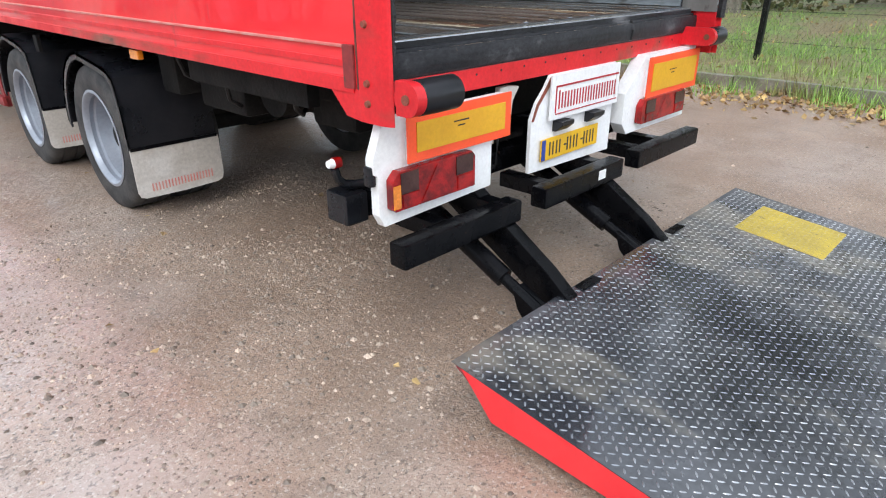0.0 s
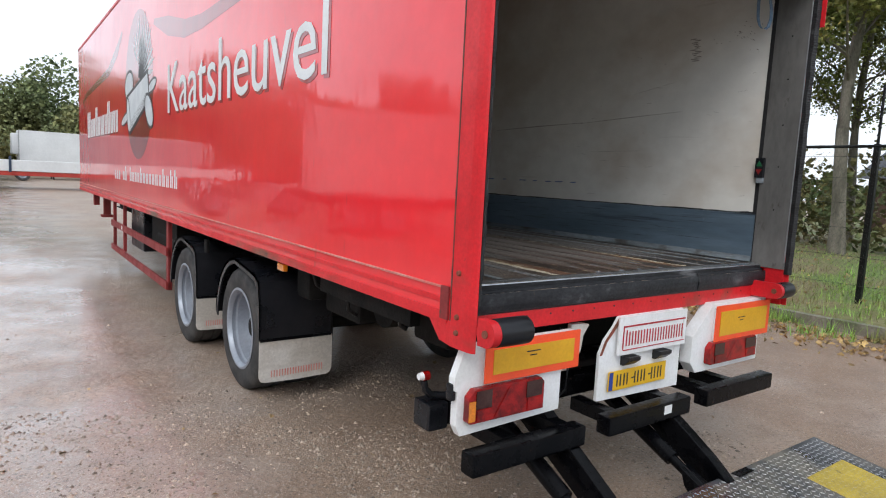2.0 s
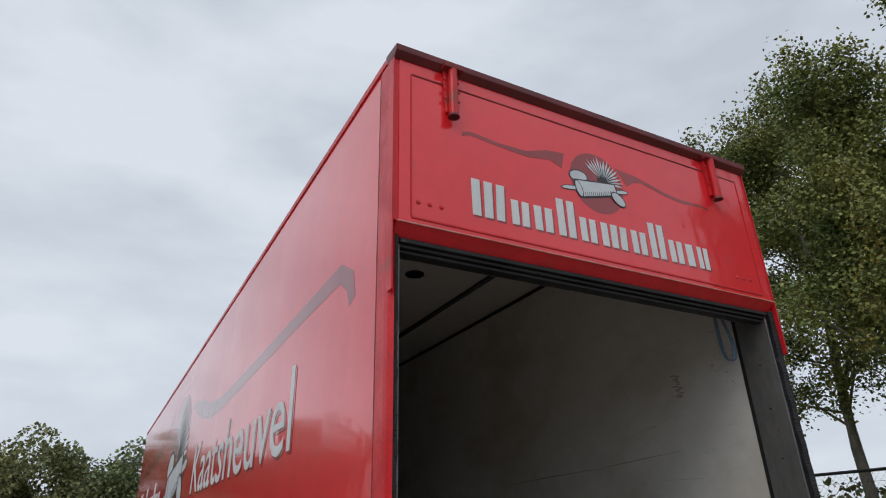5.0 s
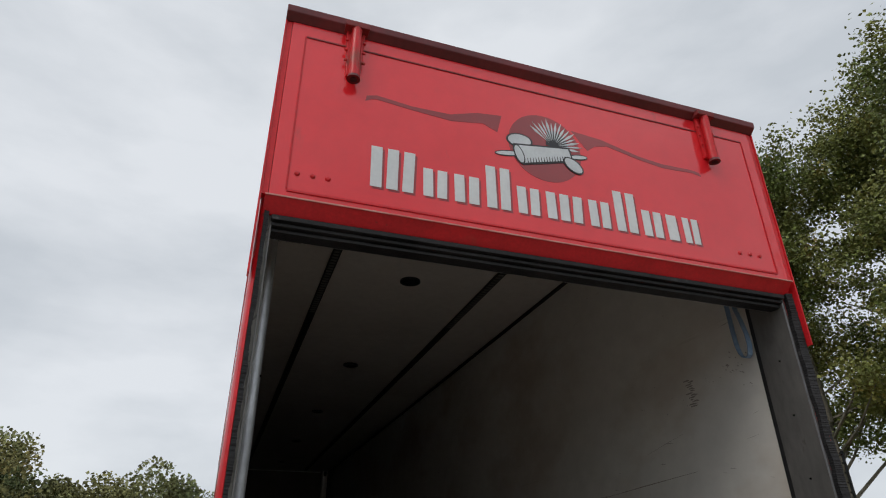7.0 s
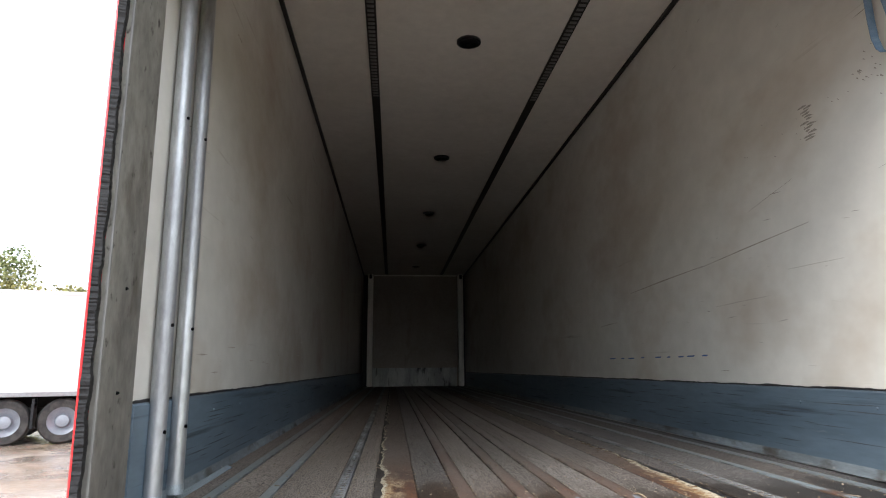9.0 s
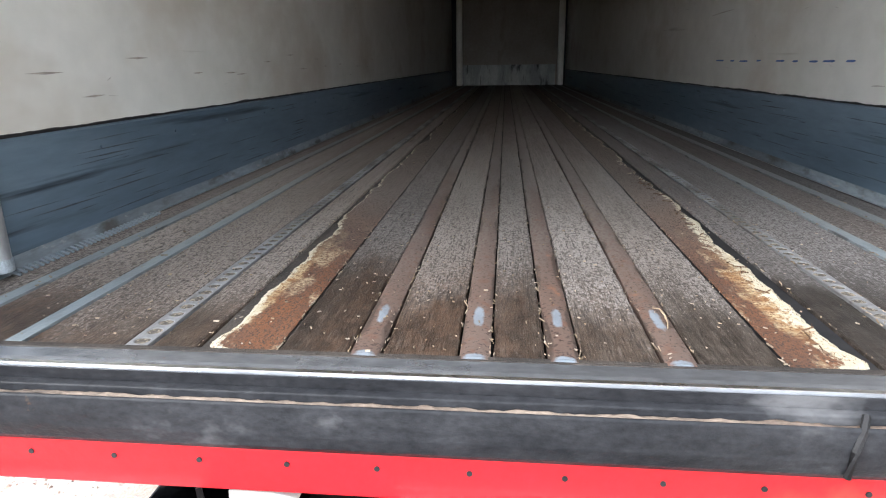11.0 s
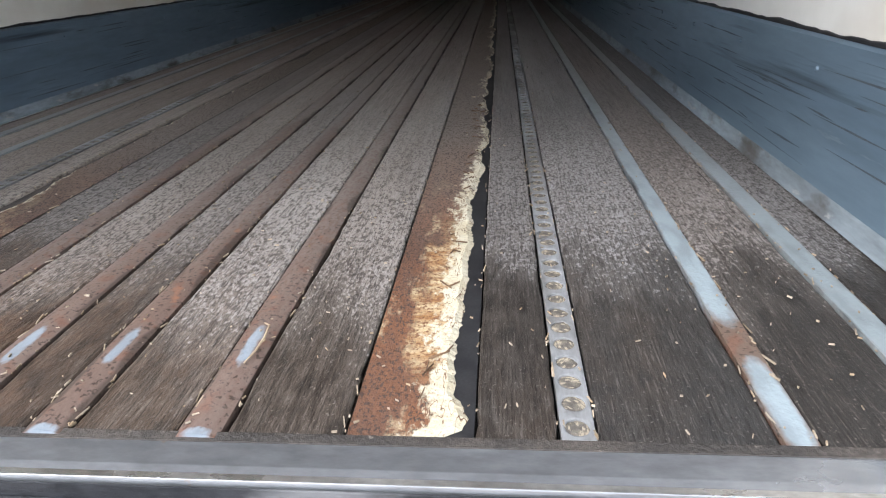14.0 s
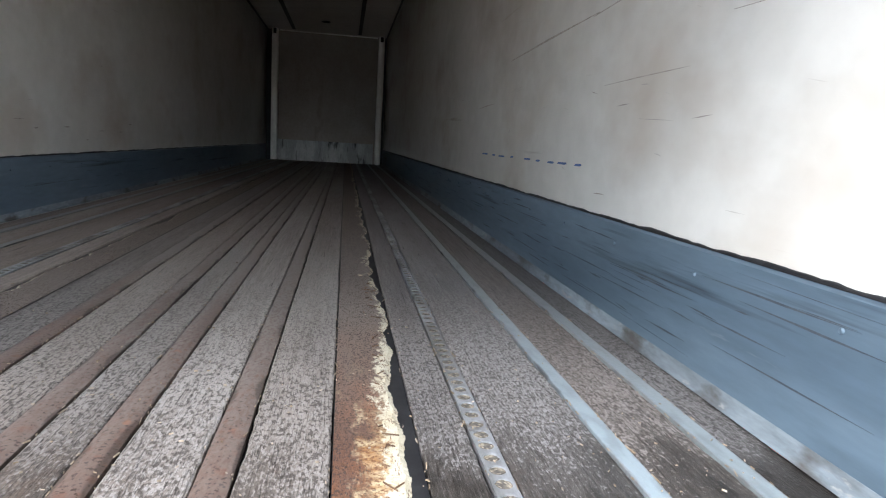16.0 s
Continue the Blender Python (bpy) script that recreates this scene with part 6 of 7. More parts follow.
for x in (-0.085, 0.060):
    Mesh().box(x, x + 0.02, 0.1480, 0.1498, 0.645, 0.653).done("plate_bar", EMBLEM_BLACK, plate, "plain dark bar", 0)
for x in (-0.17, 0.10):
    Mesh().prism([(0.145, 0.725), (0.165, 0.725), (0.165, 0.775), (0.11, 0.775), (0.11, 0.755)], "x", x, x + 0.10, 0.004).done("plate_lamp", BLACK_PLASTIC, trailer, "dark number plate lamp")

# ---- underrun bars, lift arms ----
cross = Mesh().box(-1.149, 1.15, 0.335, 0.440, 0.532, 0.636, 0.01).done("lift_cross_beam", BLACK_STEEL, trailer, "black steel cross beam")
for x0, x1, arms in ((-1.285, -0.630, (-1.02, -0.70)), (-0.465, 0.195, (-0.36, 0.08)), (0.350, 1.06, (0.46, 0.70))):
    ub = Mesh().box(x0, x1, -0.035, 0.048, 0.466, 0.560, 0.012).done("underrun_bar", BLACK_STEEL, trailer, "black square underrun bar")
    ub.matrix_basis = pose(0.065, 0.044, -0.038) @ Matrix.Scale(1.0247, 4)
    for x in arms:
        Mesh().box(x - 0.035, x + 0.035, 0.050, 0.280, 0.488, 0.556, 0.006).done("bar_arm", BLACK_STEEL, ub)
Mesh().box(-0.04, 0.02, -0.0375, -0.0355, 0.50, 0.545).done("bar_sticker", WHITE_PAINT, ub, "small pale sticker", 0)
Mesh().box(-1.255, -1.150, 0.322, 0.452, 0.522, 0.646, 0.012).done("beam_end_cap", BLACK_PLASTIC, trailer, "grey-black square end cap")
stalk = Mesh().tube([(-1.00, 0.30, 0.665), (-1.10, 0.33, 0.672), (-1.18, 0.355, 0.672), (-1.225, 0.365, 0.680), (-1.250, 0.37, 0.705), (-1.262, 0.37, 0.748)], 0.017, 8).done(
    "marker_stalk", BLACK_PLASTIC, trailer, "rubber outline marker stalk")
Mesh().cyl((-1.238, 0.37, 0.768), (-1.268, 0.37, 0.768), 0.021, None, 16).done("marker_red", LAMP_RED, stalk, "red marker lens")
Mesh().cyl((-1.2685, 0.37, 0.768), (-1.290, 0.37, 0.768), 0.019, 0.014, 16).done("marker_white", WHITE_PAINT, stalk, "white marker lens")
Mesh().tube([(-0.58, 0.22, 0.95), (-0.555, 0.20, 0.86), (-0.535, 0.19, 0.75), (-0.530, 0.20, 0.64), (-0.565, 0.24, 0.58)], 0.006, 6).done("hose", RUBBER, trailer, "black hydraulic hose")
Mesh().prism([(-0.515, 0.800), (-0.455, 0.795), (-0.435, 0.83), (-0.425, 0.90), (-0.385, 0.955), (-0.44, 0.965), (-0.515, 0.965)], "y", 0.20, 0.23, 0.006).done(
    "pale_cap", FLAP, trailer, "cream faceted cover plate")
for x in (-0.71, 0.09):
    arm = Mesh().prism([(0.50, 0.66), (0.40, 0.68), (-0.20, 0.30), (-0.36, 0.175), (-0.36, 0.095), (-0.24, 0.10), (-0.10, 0.20), (0.46, 0.52)], "x", x + 0.035, x + 0.105, 0.008).done(
        "lift_arm", BLACK_STEEL, trailer, "black steel lift arm")
    cylr = Mesh().cyl((x - 0.06, 0.46, 0.50), (x - 0.06, -0.06, 0.262), 0.042, None, 18).done("lift_cylinder", BLACK_STEEL, trailer, "black hydraulic lift cylinder")
    Mesh().cyl((x - 0.06, -0.055, 0.264), (x - 0.06, -0.26, 0.170), 0.026, None, 14).done("piston_rod", BLACK_STEEL, cylr)
    Mesh().prism([(-0.13, 0.255), (-0.16, 0.17), (-0.24, 0.085), (-0.33, 0.085), (-0.33, 0.16)], "x", x - 0.10, x - 0.02, 0.006).done("arm_foot", BLACK_STEEL, arm)
    Mesh().box(x - 0.16, x + 0.20, 0.40, 0.60, 0.55, 0.70, 0.012).done("arm_mount", BLACK_STEEL, arm)
    Mesh().cyl((x - 0.12, -0.315, 0.150), (x + 0.19, -0.315, 0.150), 0.024, None, 14).done("hinge_pin", BLACK_STEEL, arm)

# ---- tail-lift platform, hinged edge up, tip on the ground ----
PX0, PX1, PY0, PY1, PZ0, PZ1 = -1.300, 1.165, -0.265, -1.93, 0.213, 0.022


def deck_z(y):
    return PZ0 + (PZ1 - PZ0) * (PY0 - y) / (PY0 - PY1)


platform = thing("tail_lift_platform", "black tread-plate tail lift platform lowered onto the gravel", "tail lift")
Mesh().prism([(PY0, PZ0), (PY1, PZ1), (PY1, 0.008), (PY0 - 0.55, deck_z(PY0 - 0.55) - 0.105), (PY0 - 0.17, PZ0 - 0.150), (PY0 - 0.03, PZ0 - 0.045), (PY0, PZ0 - 0.03)], "x",
             PX0 + 0.02, PX1 - 0.02, 0.002).done("platform_body", DARK_RED, platform, "red painted platform underside")
tread = Mesh().prism([(PY0 + 0.004, PZ0 + 0.0045), (PY1 - 0.004, PZ1 + 0.0045), (PY1 - 0.004, PZ1 + 0.0004), (PY0 + 0.004, PZ0 + 0.0004)], "x", PX0, PX1, 0.001).done(
    "tread_plate", TREAD, platform, "black wet tread plate")
for x in (PX0 + 0.002, PX1 - 0.002):
    s = 1 if x < 0 else -1
    Mesh().prism([(PY0 - 0.035, PZ0 - 0.002), (PY1, PZ1 - 0.002), (PY1, 0.006), (PY0 - 0.55, deck_z(PY0 - 0.55) - 0.108), (PY0 - 0.175, PZ0 - 0.155)], "x",
                 *sorted((x, x + s * 0.016)), 0.001).done("side_cheek", RED, platform, "bright red side cheek")
lv, lf = [], []
pitch = 0.0290
rows_n, cols_n = int((PY0 - PY1 - 0.02) / pitch), int((PX1 - PX0 - 0.02) / pitch)
slope = (PZ1 - PZ0) / (PY1 - PY0)
for i in range(rows_n):
    for j in range(cols_n):
        x, y = PX0 + 0.025 + j * pitch, PY0 - 0.028 - i * pitch
        a = radians(38) if (i + j) % 2 else radians(-52)
        ln, wd, hh, k = 0.0124, 0.0036, 0.0024, len(lv)
        ca, sa = math.cos(a), math.sin(a)
        for u, v, up in ((-ln, 0, 0), (-ln * 0.4, -wd, 0), (ln * 0.4, -wd, 0), (ln, 0, 0), (ln * 0.4, wd, 0), (-ln * 0.4, wd, 0), (-ln * 0.55, 0, hh), (ln * 0.55, 0, hh)):
            px, py = x + u * ca - v * sa, y + u * sa + v * ca
            lv.append((px, py, PZ0 + slope * (py - PY0) + 0.0044 + up))
        lf += [(k, k + 1, k + 6), (k + 1, k + 2, k + 7, k + 6), (k + 2, k + 3, k + 7), (k + 3, k + 4, k + 7), (k + 4, k + 5, k + 6, k + 7), (k + 5, k, k + 6)]
tagged(raw("tread_lug", lv, lf, LUG, tread, "raised teardrop lugs"), kind="stuff")
Mesh().prism([(-0.475, deck_z(-0.475) + 0.0062), (-0.90, deck_z(-0.90) + 0.0062), (-0.90, deck_z(-0.90) + 0.0050), (-0.475, deck_z(-0.475) + 0.0050)], "x", 0.60, 1.02).done(
    "yellow_pad", YELLOW_PAD, platform, "worn yellow painted foot pad", 0)
for x in (-0.66, 0.14):
    Mesh().box(x - 0.14, x + 0.22, -0.282, -0.250, 0.150, 0.209, 0.004).done("hinge_block", BLACK_STEEL, platform)
    Mesh().box(x + 0.10, x + 0.24, -0.31, -0.264, 0.2165, 0.2195, 0.002).done("hinge_rust", BLACK_STEEL, platform, "worn hinge plate")

# ---- wheels, mudguards, flaps ----
R = 0.475
tyre_me = Mesh().lathe([(0.300, 0.00), (0.345, -0.012), (0.425, -0.016), (0.462, 0.004), (R, 0.028), (R, 0.072), (R - 0.010, 0.076), (R - 0.010, 0.086), (R, 0.090), (R, 0.168),
                        (R - 0.010, 0.172), (R - 0.010, 0.182), (R, 0.186), (R, 0.232), (0.462, 0.258), (0.425, 0.276), (0.345, 0.272), (0.300, 0.262)], 56).data("wheel", TYRE)
rim_me = Mesh().lathe([(0.302, 0.004), (0.318, -0.010), (0.302, -0.014), (0.290, -0.004), (0.281, 0.022), (0.287, 0.030), (0.287, 0.050), (0.268, 0.060), (0.262, 0.110), (0.252, 0.150), (0.240, 0.152), (0.236, 0.165), (0.225, 0.185), (0.170, 0.180),
                       (0.130, 0.172), (0.120, 0.168), (0.0, 0.168), (0.0, 0.24), (0.300, 0.25)], 48, False).data("rim", RIM)
hub_me = Mesh().lathe([(0.0, 0.085), (0.070, 0.085), (0.084, 0.095), (0.090, 0.166), (0.0, 0.167)], 24, False).data("hub", CHASSIS)
nut_me = Mesh().cyl((0.155, 0, 0), (0.182, 0, 0), 0.014, 0.012, 6).data("wheel_nut", BLACK_STEEL)
for y in (2.93, 4.62):
    for side in (-1, 1):
        for inner in (0, 1):
            m = pose(side * (1.245 - inner * 0.31), y, R + yard_z(-1.2, y) - 0.008, 12, 0, 0 if side < 0 else 180)
            wh = linked("wheel", tyre_me, trailer, "worn black truck tyre on a silver rim", m)
            rm = linked("rim", rim_me, wh, "grimy silver rim")
            if not inner:
                linked("hub", hub_me, wh)
                for k in range(10):
                    t = k * math.pi / 5
                    linked("wheel_nut", nut_me, rm, m=pose(0.0, 0.155 * math.cos(t), 0.155 * math.sin(t)))
    Mesh().cyl((-0.95, y, R - 0.08), (0.95, y, R - 0.08), 0.065, None, 16).done("axle", CHASSIS, trailer, "dirty axle tube")
    for x in (-0.62, 0.62):
        Mesh().cyl((x, y - 0.36, 0.58), (x, y - 0.36, 0.84), 0.13, 0.11, 18).done("air_spring", RUBBER, trailer)
        Mesh().bar((x, y + 0.55, 0.66), (x, y - 0.40, 0.55), 0.10, 0.05, 0.008).done("trailing_arm", CHASSIS, trailer)
        Mesh().box(x - 0.06, x + 0.06, y + 0.45, y + 0.65, 0.60, 0.90, 0.01).done("hanger", CHASSIS, trailer)
    for side in (-1, 1):
        # arch with a turned lip, then the flat tail down to the flap
        arc = [(y + 0.535 * math.cos(t), R - 0.055 + 0.535 * math.sin(t)) for t in (math.pi * (0.02 + 0.66 * k / 16) for k in range(17))]
        tail = [(y - 0.500, 0.85), (y - 0.535, 0.68), (y - 0.540, 0.425)]
        outer = arc[:12] + [(y - 0.30, 0.912), (y - 0.42, 0.893)] + tail
        inner_l = [(a + (y - a) * 0.035, c - 0.018) for a, c in outer[::-1]]
        inner_l[0] = (outer[-1][0] + 0.016, outer[-1][1])
        x_out = side * 1.285
        guard = Mesh().prism(outer + inner_l, "x", *sorted((x_out, side * 0.735))).done("mudguard", BLACK_PLASTIC, trailer, "black plastic mudguard")
        lip = [(a, c) for a, c in outer] + [(a + (y - a) * 0.085, c - 0.045) for a, c in outer[::-1]]
        lip[len(outer)] = (outer[-1][0] + 0.035, outer[-1][1])
        Mesh().prism(lip, "x", *sorted((x_out, side * 1.272))).done("guard_lip", BLACK_PLASTIC, guard)
        flap = Mesh().prism([(side * 1.288, 0.432), (side * 1.288, 0.165), (side * 1.275, 0.135), (side * 1.245, 0.124), (side * 1.00, 0.119), (side * 0.77, 0.126),
                              (side * 0.738, 0.14), (side * 0.725, 0.175), (side * 0.725, 0.432)], "y", y - 0.548, y - 0.538, 0.002).done("mud_flap", FLAP, guard, "dirty white mud flap with faded red bars")
        for k in range(20):
            x0 = side * (1.20 - k * 0.0205)
            h0 = 0.16 + 0.0005 * k
            Mesh().box(*sorted((x0, x0 - side * 0.009)), y - 0.5495, y - 0.5482, h0, h0 + 0.05).done("flap_bar", FADED_RED, flap, "plain faded red bar", 0)
        Mesh().box(*sorted((x_out, side * 0.735)), y - 0.552, y - 0.5385, 0.425, 0.445, 0.003).done("flap_clamp", BLACK_STEEL, guard)

# ---- chassis ----
for x in (-0.56, 0.56):
    ch = Mesh().box(x - 0.012, x + 0.012, 0.60, 13.2, 0.72, 1.00, 0.0)
    ch.box(x - 0.07, x + 0.07, 0.60, 13.2, 0.70, 0.72)
    ch.box(x - 0.07, x + 0.07, 0.60, 13.2, 1.00, 1.02)
    ch.done("chassis_beam", CHASSIS, trailer, "dirty chassis beam", 0)
for k in range(16):
    y = 0.75 + k * 0.82
    Mesh().box(-1.20, 1.20, y, y + 0.06, 1.02, 1.098, 0.004).done("cross_member", CHASSIS, trailer)
Mesh().box(-0.55, 0.55, 0.60, 0.66, 0.60, 1.02, 0.01).done("lift_mount", CHASSIS, trailer, "dirty lift mounting plate")
Mesh().box(-0.50, 0.50, 1.0, 1.75, 0.66, 0.98, 0.02).done("pump_box", CHASSIS, trailer)
Mesh().cyl((-0.9, 1.35, 0.86), (0.9, 1.35, 0.86), 0.13, None, 20).done("air_tank", CHASSIS, trailer, "dirty air tank")
for x in (-1.10, -0.95):
    Mesh().box(x - 0.03, x + 0.03, 0.70, 1.75, 0.90, 1.02, 0.006).done("stiffener", CHASSIS, trailer)
# filler boxes added to keep the space under the floor dark
for x0, x1, y0, y1, z0, z1 in ((-0.88, -0.60, 0.72, 1.05, 0.74, 1.0), (-0.95, -0.62, 1.55, 2.05, 0.70, 1.0), (0.62, 0.92, 0.80, 2.0, 0.74, 1.0),
                               (-0.48, 0.48, 0.70, 0.98, 0.66, 1.0), (-0.50, 0.50, 1.78, 2.35, 0.62, 1.0), (-1.05, -0.70, 2.10, 2.32, 0.76, 1.0)):
    Mesh().box(x0, x1, y0, y1, z0, z1, 0.03).done("underbody_unit", CHASSIS, trailer, "added black filler box under the floor")
for y, dip, run in ((0.82, 0.80, 0.40), (0.98, 0.88, 0.62), (1.42, 0.76, 0.35), (1.90, 0.84, 0.30)):
    Mesh().tube([(-1.12, y, 1.02), (-1.06, y + run * 0.2, dip + 0.06), (-0.95, y + run * 0.5, dip), (-0.80, y + run * 0.8, dip + 0.08), (-0.7, y + run, 1.0)], 0.012, 6).done(
        "air_hose", RUBBER, trailer)
Mesh().box(-1.23, 1.23, 0.30, 2.3, 1.085, 1.098).done("underfloor", CHASSIS, trailer, "", 0)
# amber side marker under the rail
Mesh().box(-1.268, -1.235, 2.02, 2.13, 0.985, 1.035, 0.008).done("side_marker", LAMP_AMBER, trailer, "small amber side marker")
Mesh().box(-1.22, -1.19, 4.0, 4.08, 0.86, 0.98, 0.006).done("guard_bracket", CHASSIS, trailer)
# side guard
for side in (-1, 1):
    x0, x1 = sorted((side * 1.225, side * 1.195))
    for z0, z1 in ((0.620, 0.715), (0.235, 0.325)):
        Mesh().box(x0, x1, 5.62, 9.66, z0, z1, 0.006).done("side_guard_rail", DARK_RED, trailer, "dull red side guard rail")
    for y, w in ((5.66, 0.10), (8.62, 0.08), (9.58, 0.07)):
        Mesh().box(*sorted((side * 1.194, side * 1.150)), y, y + w, 0.22 if y != 8.62 else 0.3, 1.10, 0.005).done("guard_post", DARK_RED, trailer, "dull red guard post")
    Mesh().box(*sorted((side * 1.228, side * 1.226)), 8.55, 8.63, 0.640, 0.700).done("guard_reflector", WHITE_PAINT, trailer, "white round reflector", 0)
Mesh().box(-1.10, -0.62, 7.6, 8.55, 0.42, 0.98, 0.02).done("tool_box", BLACK_PLASTIC, trailer, "black plastic tool box")
Mesh().box(-1.05, -0.62, 5.9, 7.3, 0.55, 0.98, 0.02).done("pallet_box", CHASSIS, trailer)
Mesh().cyl((-0.95, 5.95, 0.70), (-0.95, 6.9, 0.70), 0.12, None, 18).done("air_tank", CHASSIS, trailer)
for x in (-0.98, 0.98):
    leg = Mesh().box(x - 0.06, x + 0.06, 11.9, 12.02, 0.62, 1.05, 0.008)
    leg.box(x - 0.10, x + 0.10, 11.84, 12.08, 0.575, 0.625, 0.01)
    leg.done("landing_leg", DARK_RED, trailer, "dull red landing leg")
Mesh().bar((-0.98, 11.95, 0.92), (0.98, 11.95, 0.80), 0.05, 0.05).done("leg_brace", DARK_RED, trailer)
Mesh().box(-1.15, -1.05, 12.4, 12.55, 0.78, 1.06, 0.01).done("front_bracket", DARK_RED, trailer)

# ================= the surroundings =================
# grass bank behind a low kerb
bv, bf = [], []
NXB, NYB = 26, 60
for i in range(NXB + 1):
    for j in range(NYB + 1):
        x = 5.86 + (i / NXB) ** 1.6 * 34
        y = -34 + j * 1.6
        z = 0.10 + 0.10 * noise.noise((x * 0.35, y * 0.35, 0)) + min(0.35, (x - 5.86) * 0.06)
        bv.append((x, y, 0.06 if i == 0 else z))
for i in range(NXB):
    for j in range(NYB):
        bf.append((i * (NYB + 1) + j, (i + 1) * (NYB + 1) + j, (i + 1) * (NYB + 1) + j + 1, i * (NYB + 1) + j + 1))
bank = raw("grass_bank", bv, bf, GRASS_BANK)
tagged(bank, "grassy bank with bare autumn patches", "bank", kind="structure")


def bank_z(x, y):
    return 0.10 + 0.10 * noise.noise((x * 0.35, y * 0.35, 0)) + min(0.35, (x - 5.86) * 0.06) if x > 5.95 else 0.0


kerb = thing("kerb", "low mossy concrete kerb along the bank", "kerb")
kerb["kind"] = "structure"
kerb_me = Mesh().box(-0.06, 0.06, -0.495, 0.495, -0.02, 0.145, 0.012).data("kerb_stone", KERB)
for k in range(44):
    linked("kerb_stone", kerb_me, kerb, m=pose(5.80 + rng.uniform(-0.006, 0.006), -12 + k, rng.uniform(-0.012, 0.004), 0, rng.uniform(-1.5, 1.5), rng.uniform(-0.5, 0.5)))

# grass blades: bank and the scruffy strip in front of the kerb
sv, sf = [], []
for k in range(42000):
    if k < 24000:
        x, y = 5.9 + abs(rng.gauss(0, 3.0)), rng.uniform(-7, 15)
        h = rng.uniform(0.04, 0.13) * (1.9 if rng.random() < 0.08 else 1.0)
    else:
        x, y = 5.84 - abs(rng.gauss(0, 0.34)), rng.uniform(-5, 11)
        if noise.noise((x * 1.3, y * 1.3, 3)) + 0.4 * noise.noise((x * 6, y * 6, 1)) < 0.04:
            continue
        h = rng.uniform(0.05, 0.30) * (0.4 + 0.6 * rng.random())
    z, a, w = bank_z(x, y), rng.uniform(0, 6.28), rng.uniform(0.004, 0.010)
    lean, b0 = rng.uniform(0.2, 0.9) * h, len(sv)
    ca, sa = math.cos(a), math.sin(a)
    sv += [(x - w * sa, y + w * ca, z - 0.02), (x + w * sa, y - w * ca, z - 0.02), (x + lean * ca, y + lean * sa, z + h)]
    sf.append((b0, b0 + 1, b0 + 2))
grass = raw("grass", sv, sf, GRASS)
tagged(grass, "short green grass with dry tufts", "grass", kind="stuff")


def leaf_quads(points, size, rnd_, up=0.3, wide=0.7):
    """Small folded leaves, two triangles each, turned at random."""
    vs, fs = [], []
    for p in points:
        s = size * rnd_.uniform(0.6, 1.3)
        d = Vector((rnd_.gauss(0, 1), rnd_.gauss(0, 1), rnd_.gauss(0, 1) * up)).normalized()
        q = Vector((rnd_.gauss(0, 1), rnd_.gauss(0, 1), rnd_.gauss(0, 1)))
        e = d.cross(q).normalized() * s * 0.5 * wide
        n_ = d.cross(e).normalized() * s * 0.14
        b0, p = len(vs), Vector(p)
        vs += [p - d * s * 0.5, p + e + n_, p + d * s * 0.55, p - e + n_]
        fs += [(b0, b0 + 1, b0 + 2), (b0, b0 + 2, b0 + 3)]
    return vs, fs


# fallen leaves along the verge
pts = []
for k in range(4200):
    x, y = 5.10 + rng.gauss(0, 0.36), rng.uniform(-5, 12)
    if k > 3700:
        x, y = rng.uniform(5.9, 13), rng.uniform(-5, 14)
    pts.append((x, y, bank_z(x, y) + 0.006 + rng.random() * 0.025))
lvv, lff = leaf_quads(pts, 0.062, rng, 0.12, 0.9)
litter = raw("fallen_leaves", lvv, lff, DEAD_LEAF)
tagged(litter, "brown and yellow fallen leaves on the verge", "leaves", kind="stuff")
pts = [(x, y, yard_z(x, y) + 0.006) for x, y in ((rng.uniform(-4, 2), rng.uniform(-1.4, 4)) for _ in range(40))]
lvv, lff = leaf_quads(pts, 0.045, rng, 0.06, 0.8)
tagged(raw("stray_leaves", lvv, lff, DEAD_LEAF), "single wet leaves lying on the gravel", "leaves", kind="stuff")

# ---- fence: posts with barbed tips, top rail, line wires and mesh ----
fence = thing("chain_link_fence", "black chain-link fence with tall posts on the bank", "fence")
FX = 7.05
post_ys = [-10.3 + 3.0 * k for k in range(12)]
for y in post_ys:
    z0 = bank_z(FX, y) - 0.1
    fp = Mesh().box(FX - 0.036, FX + 0.036, y - 0.036, y + 0.036, z0, 2.42, 0.006).done("fence_post", FENCE, fence, "black steel fence post")
    tip = Mesh().box(FX - 0.014, FX + 0.014, y - 0.014, y + 0.014, 2.42, 3.22)
    for k in range(6):
        tip.box(FX - 0.045, FX + 0.014, y - 0.012, y + 0.012, 2.52 + k * 0.13, 2.545 + k * 0.13)
    tip.done("post_tip", FENCE, fp, "thin toothed extension", 0)
    for k in range(14):
        Mesh().box(FX - 0.052, FX - 0.036, y - 0.014, y + 0.014, 0.42 + k * 0.145, 0.45 + k * 0.145).done("wire_clip", FENCE, fp, "", 0)
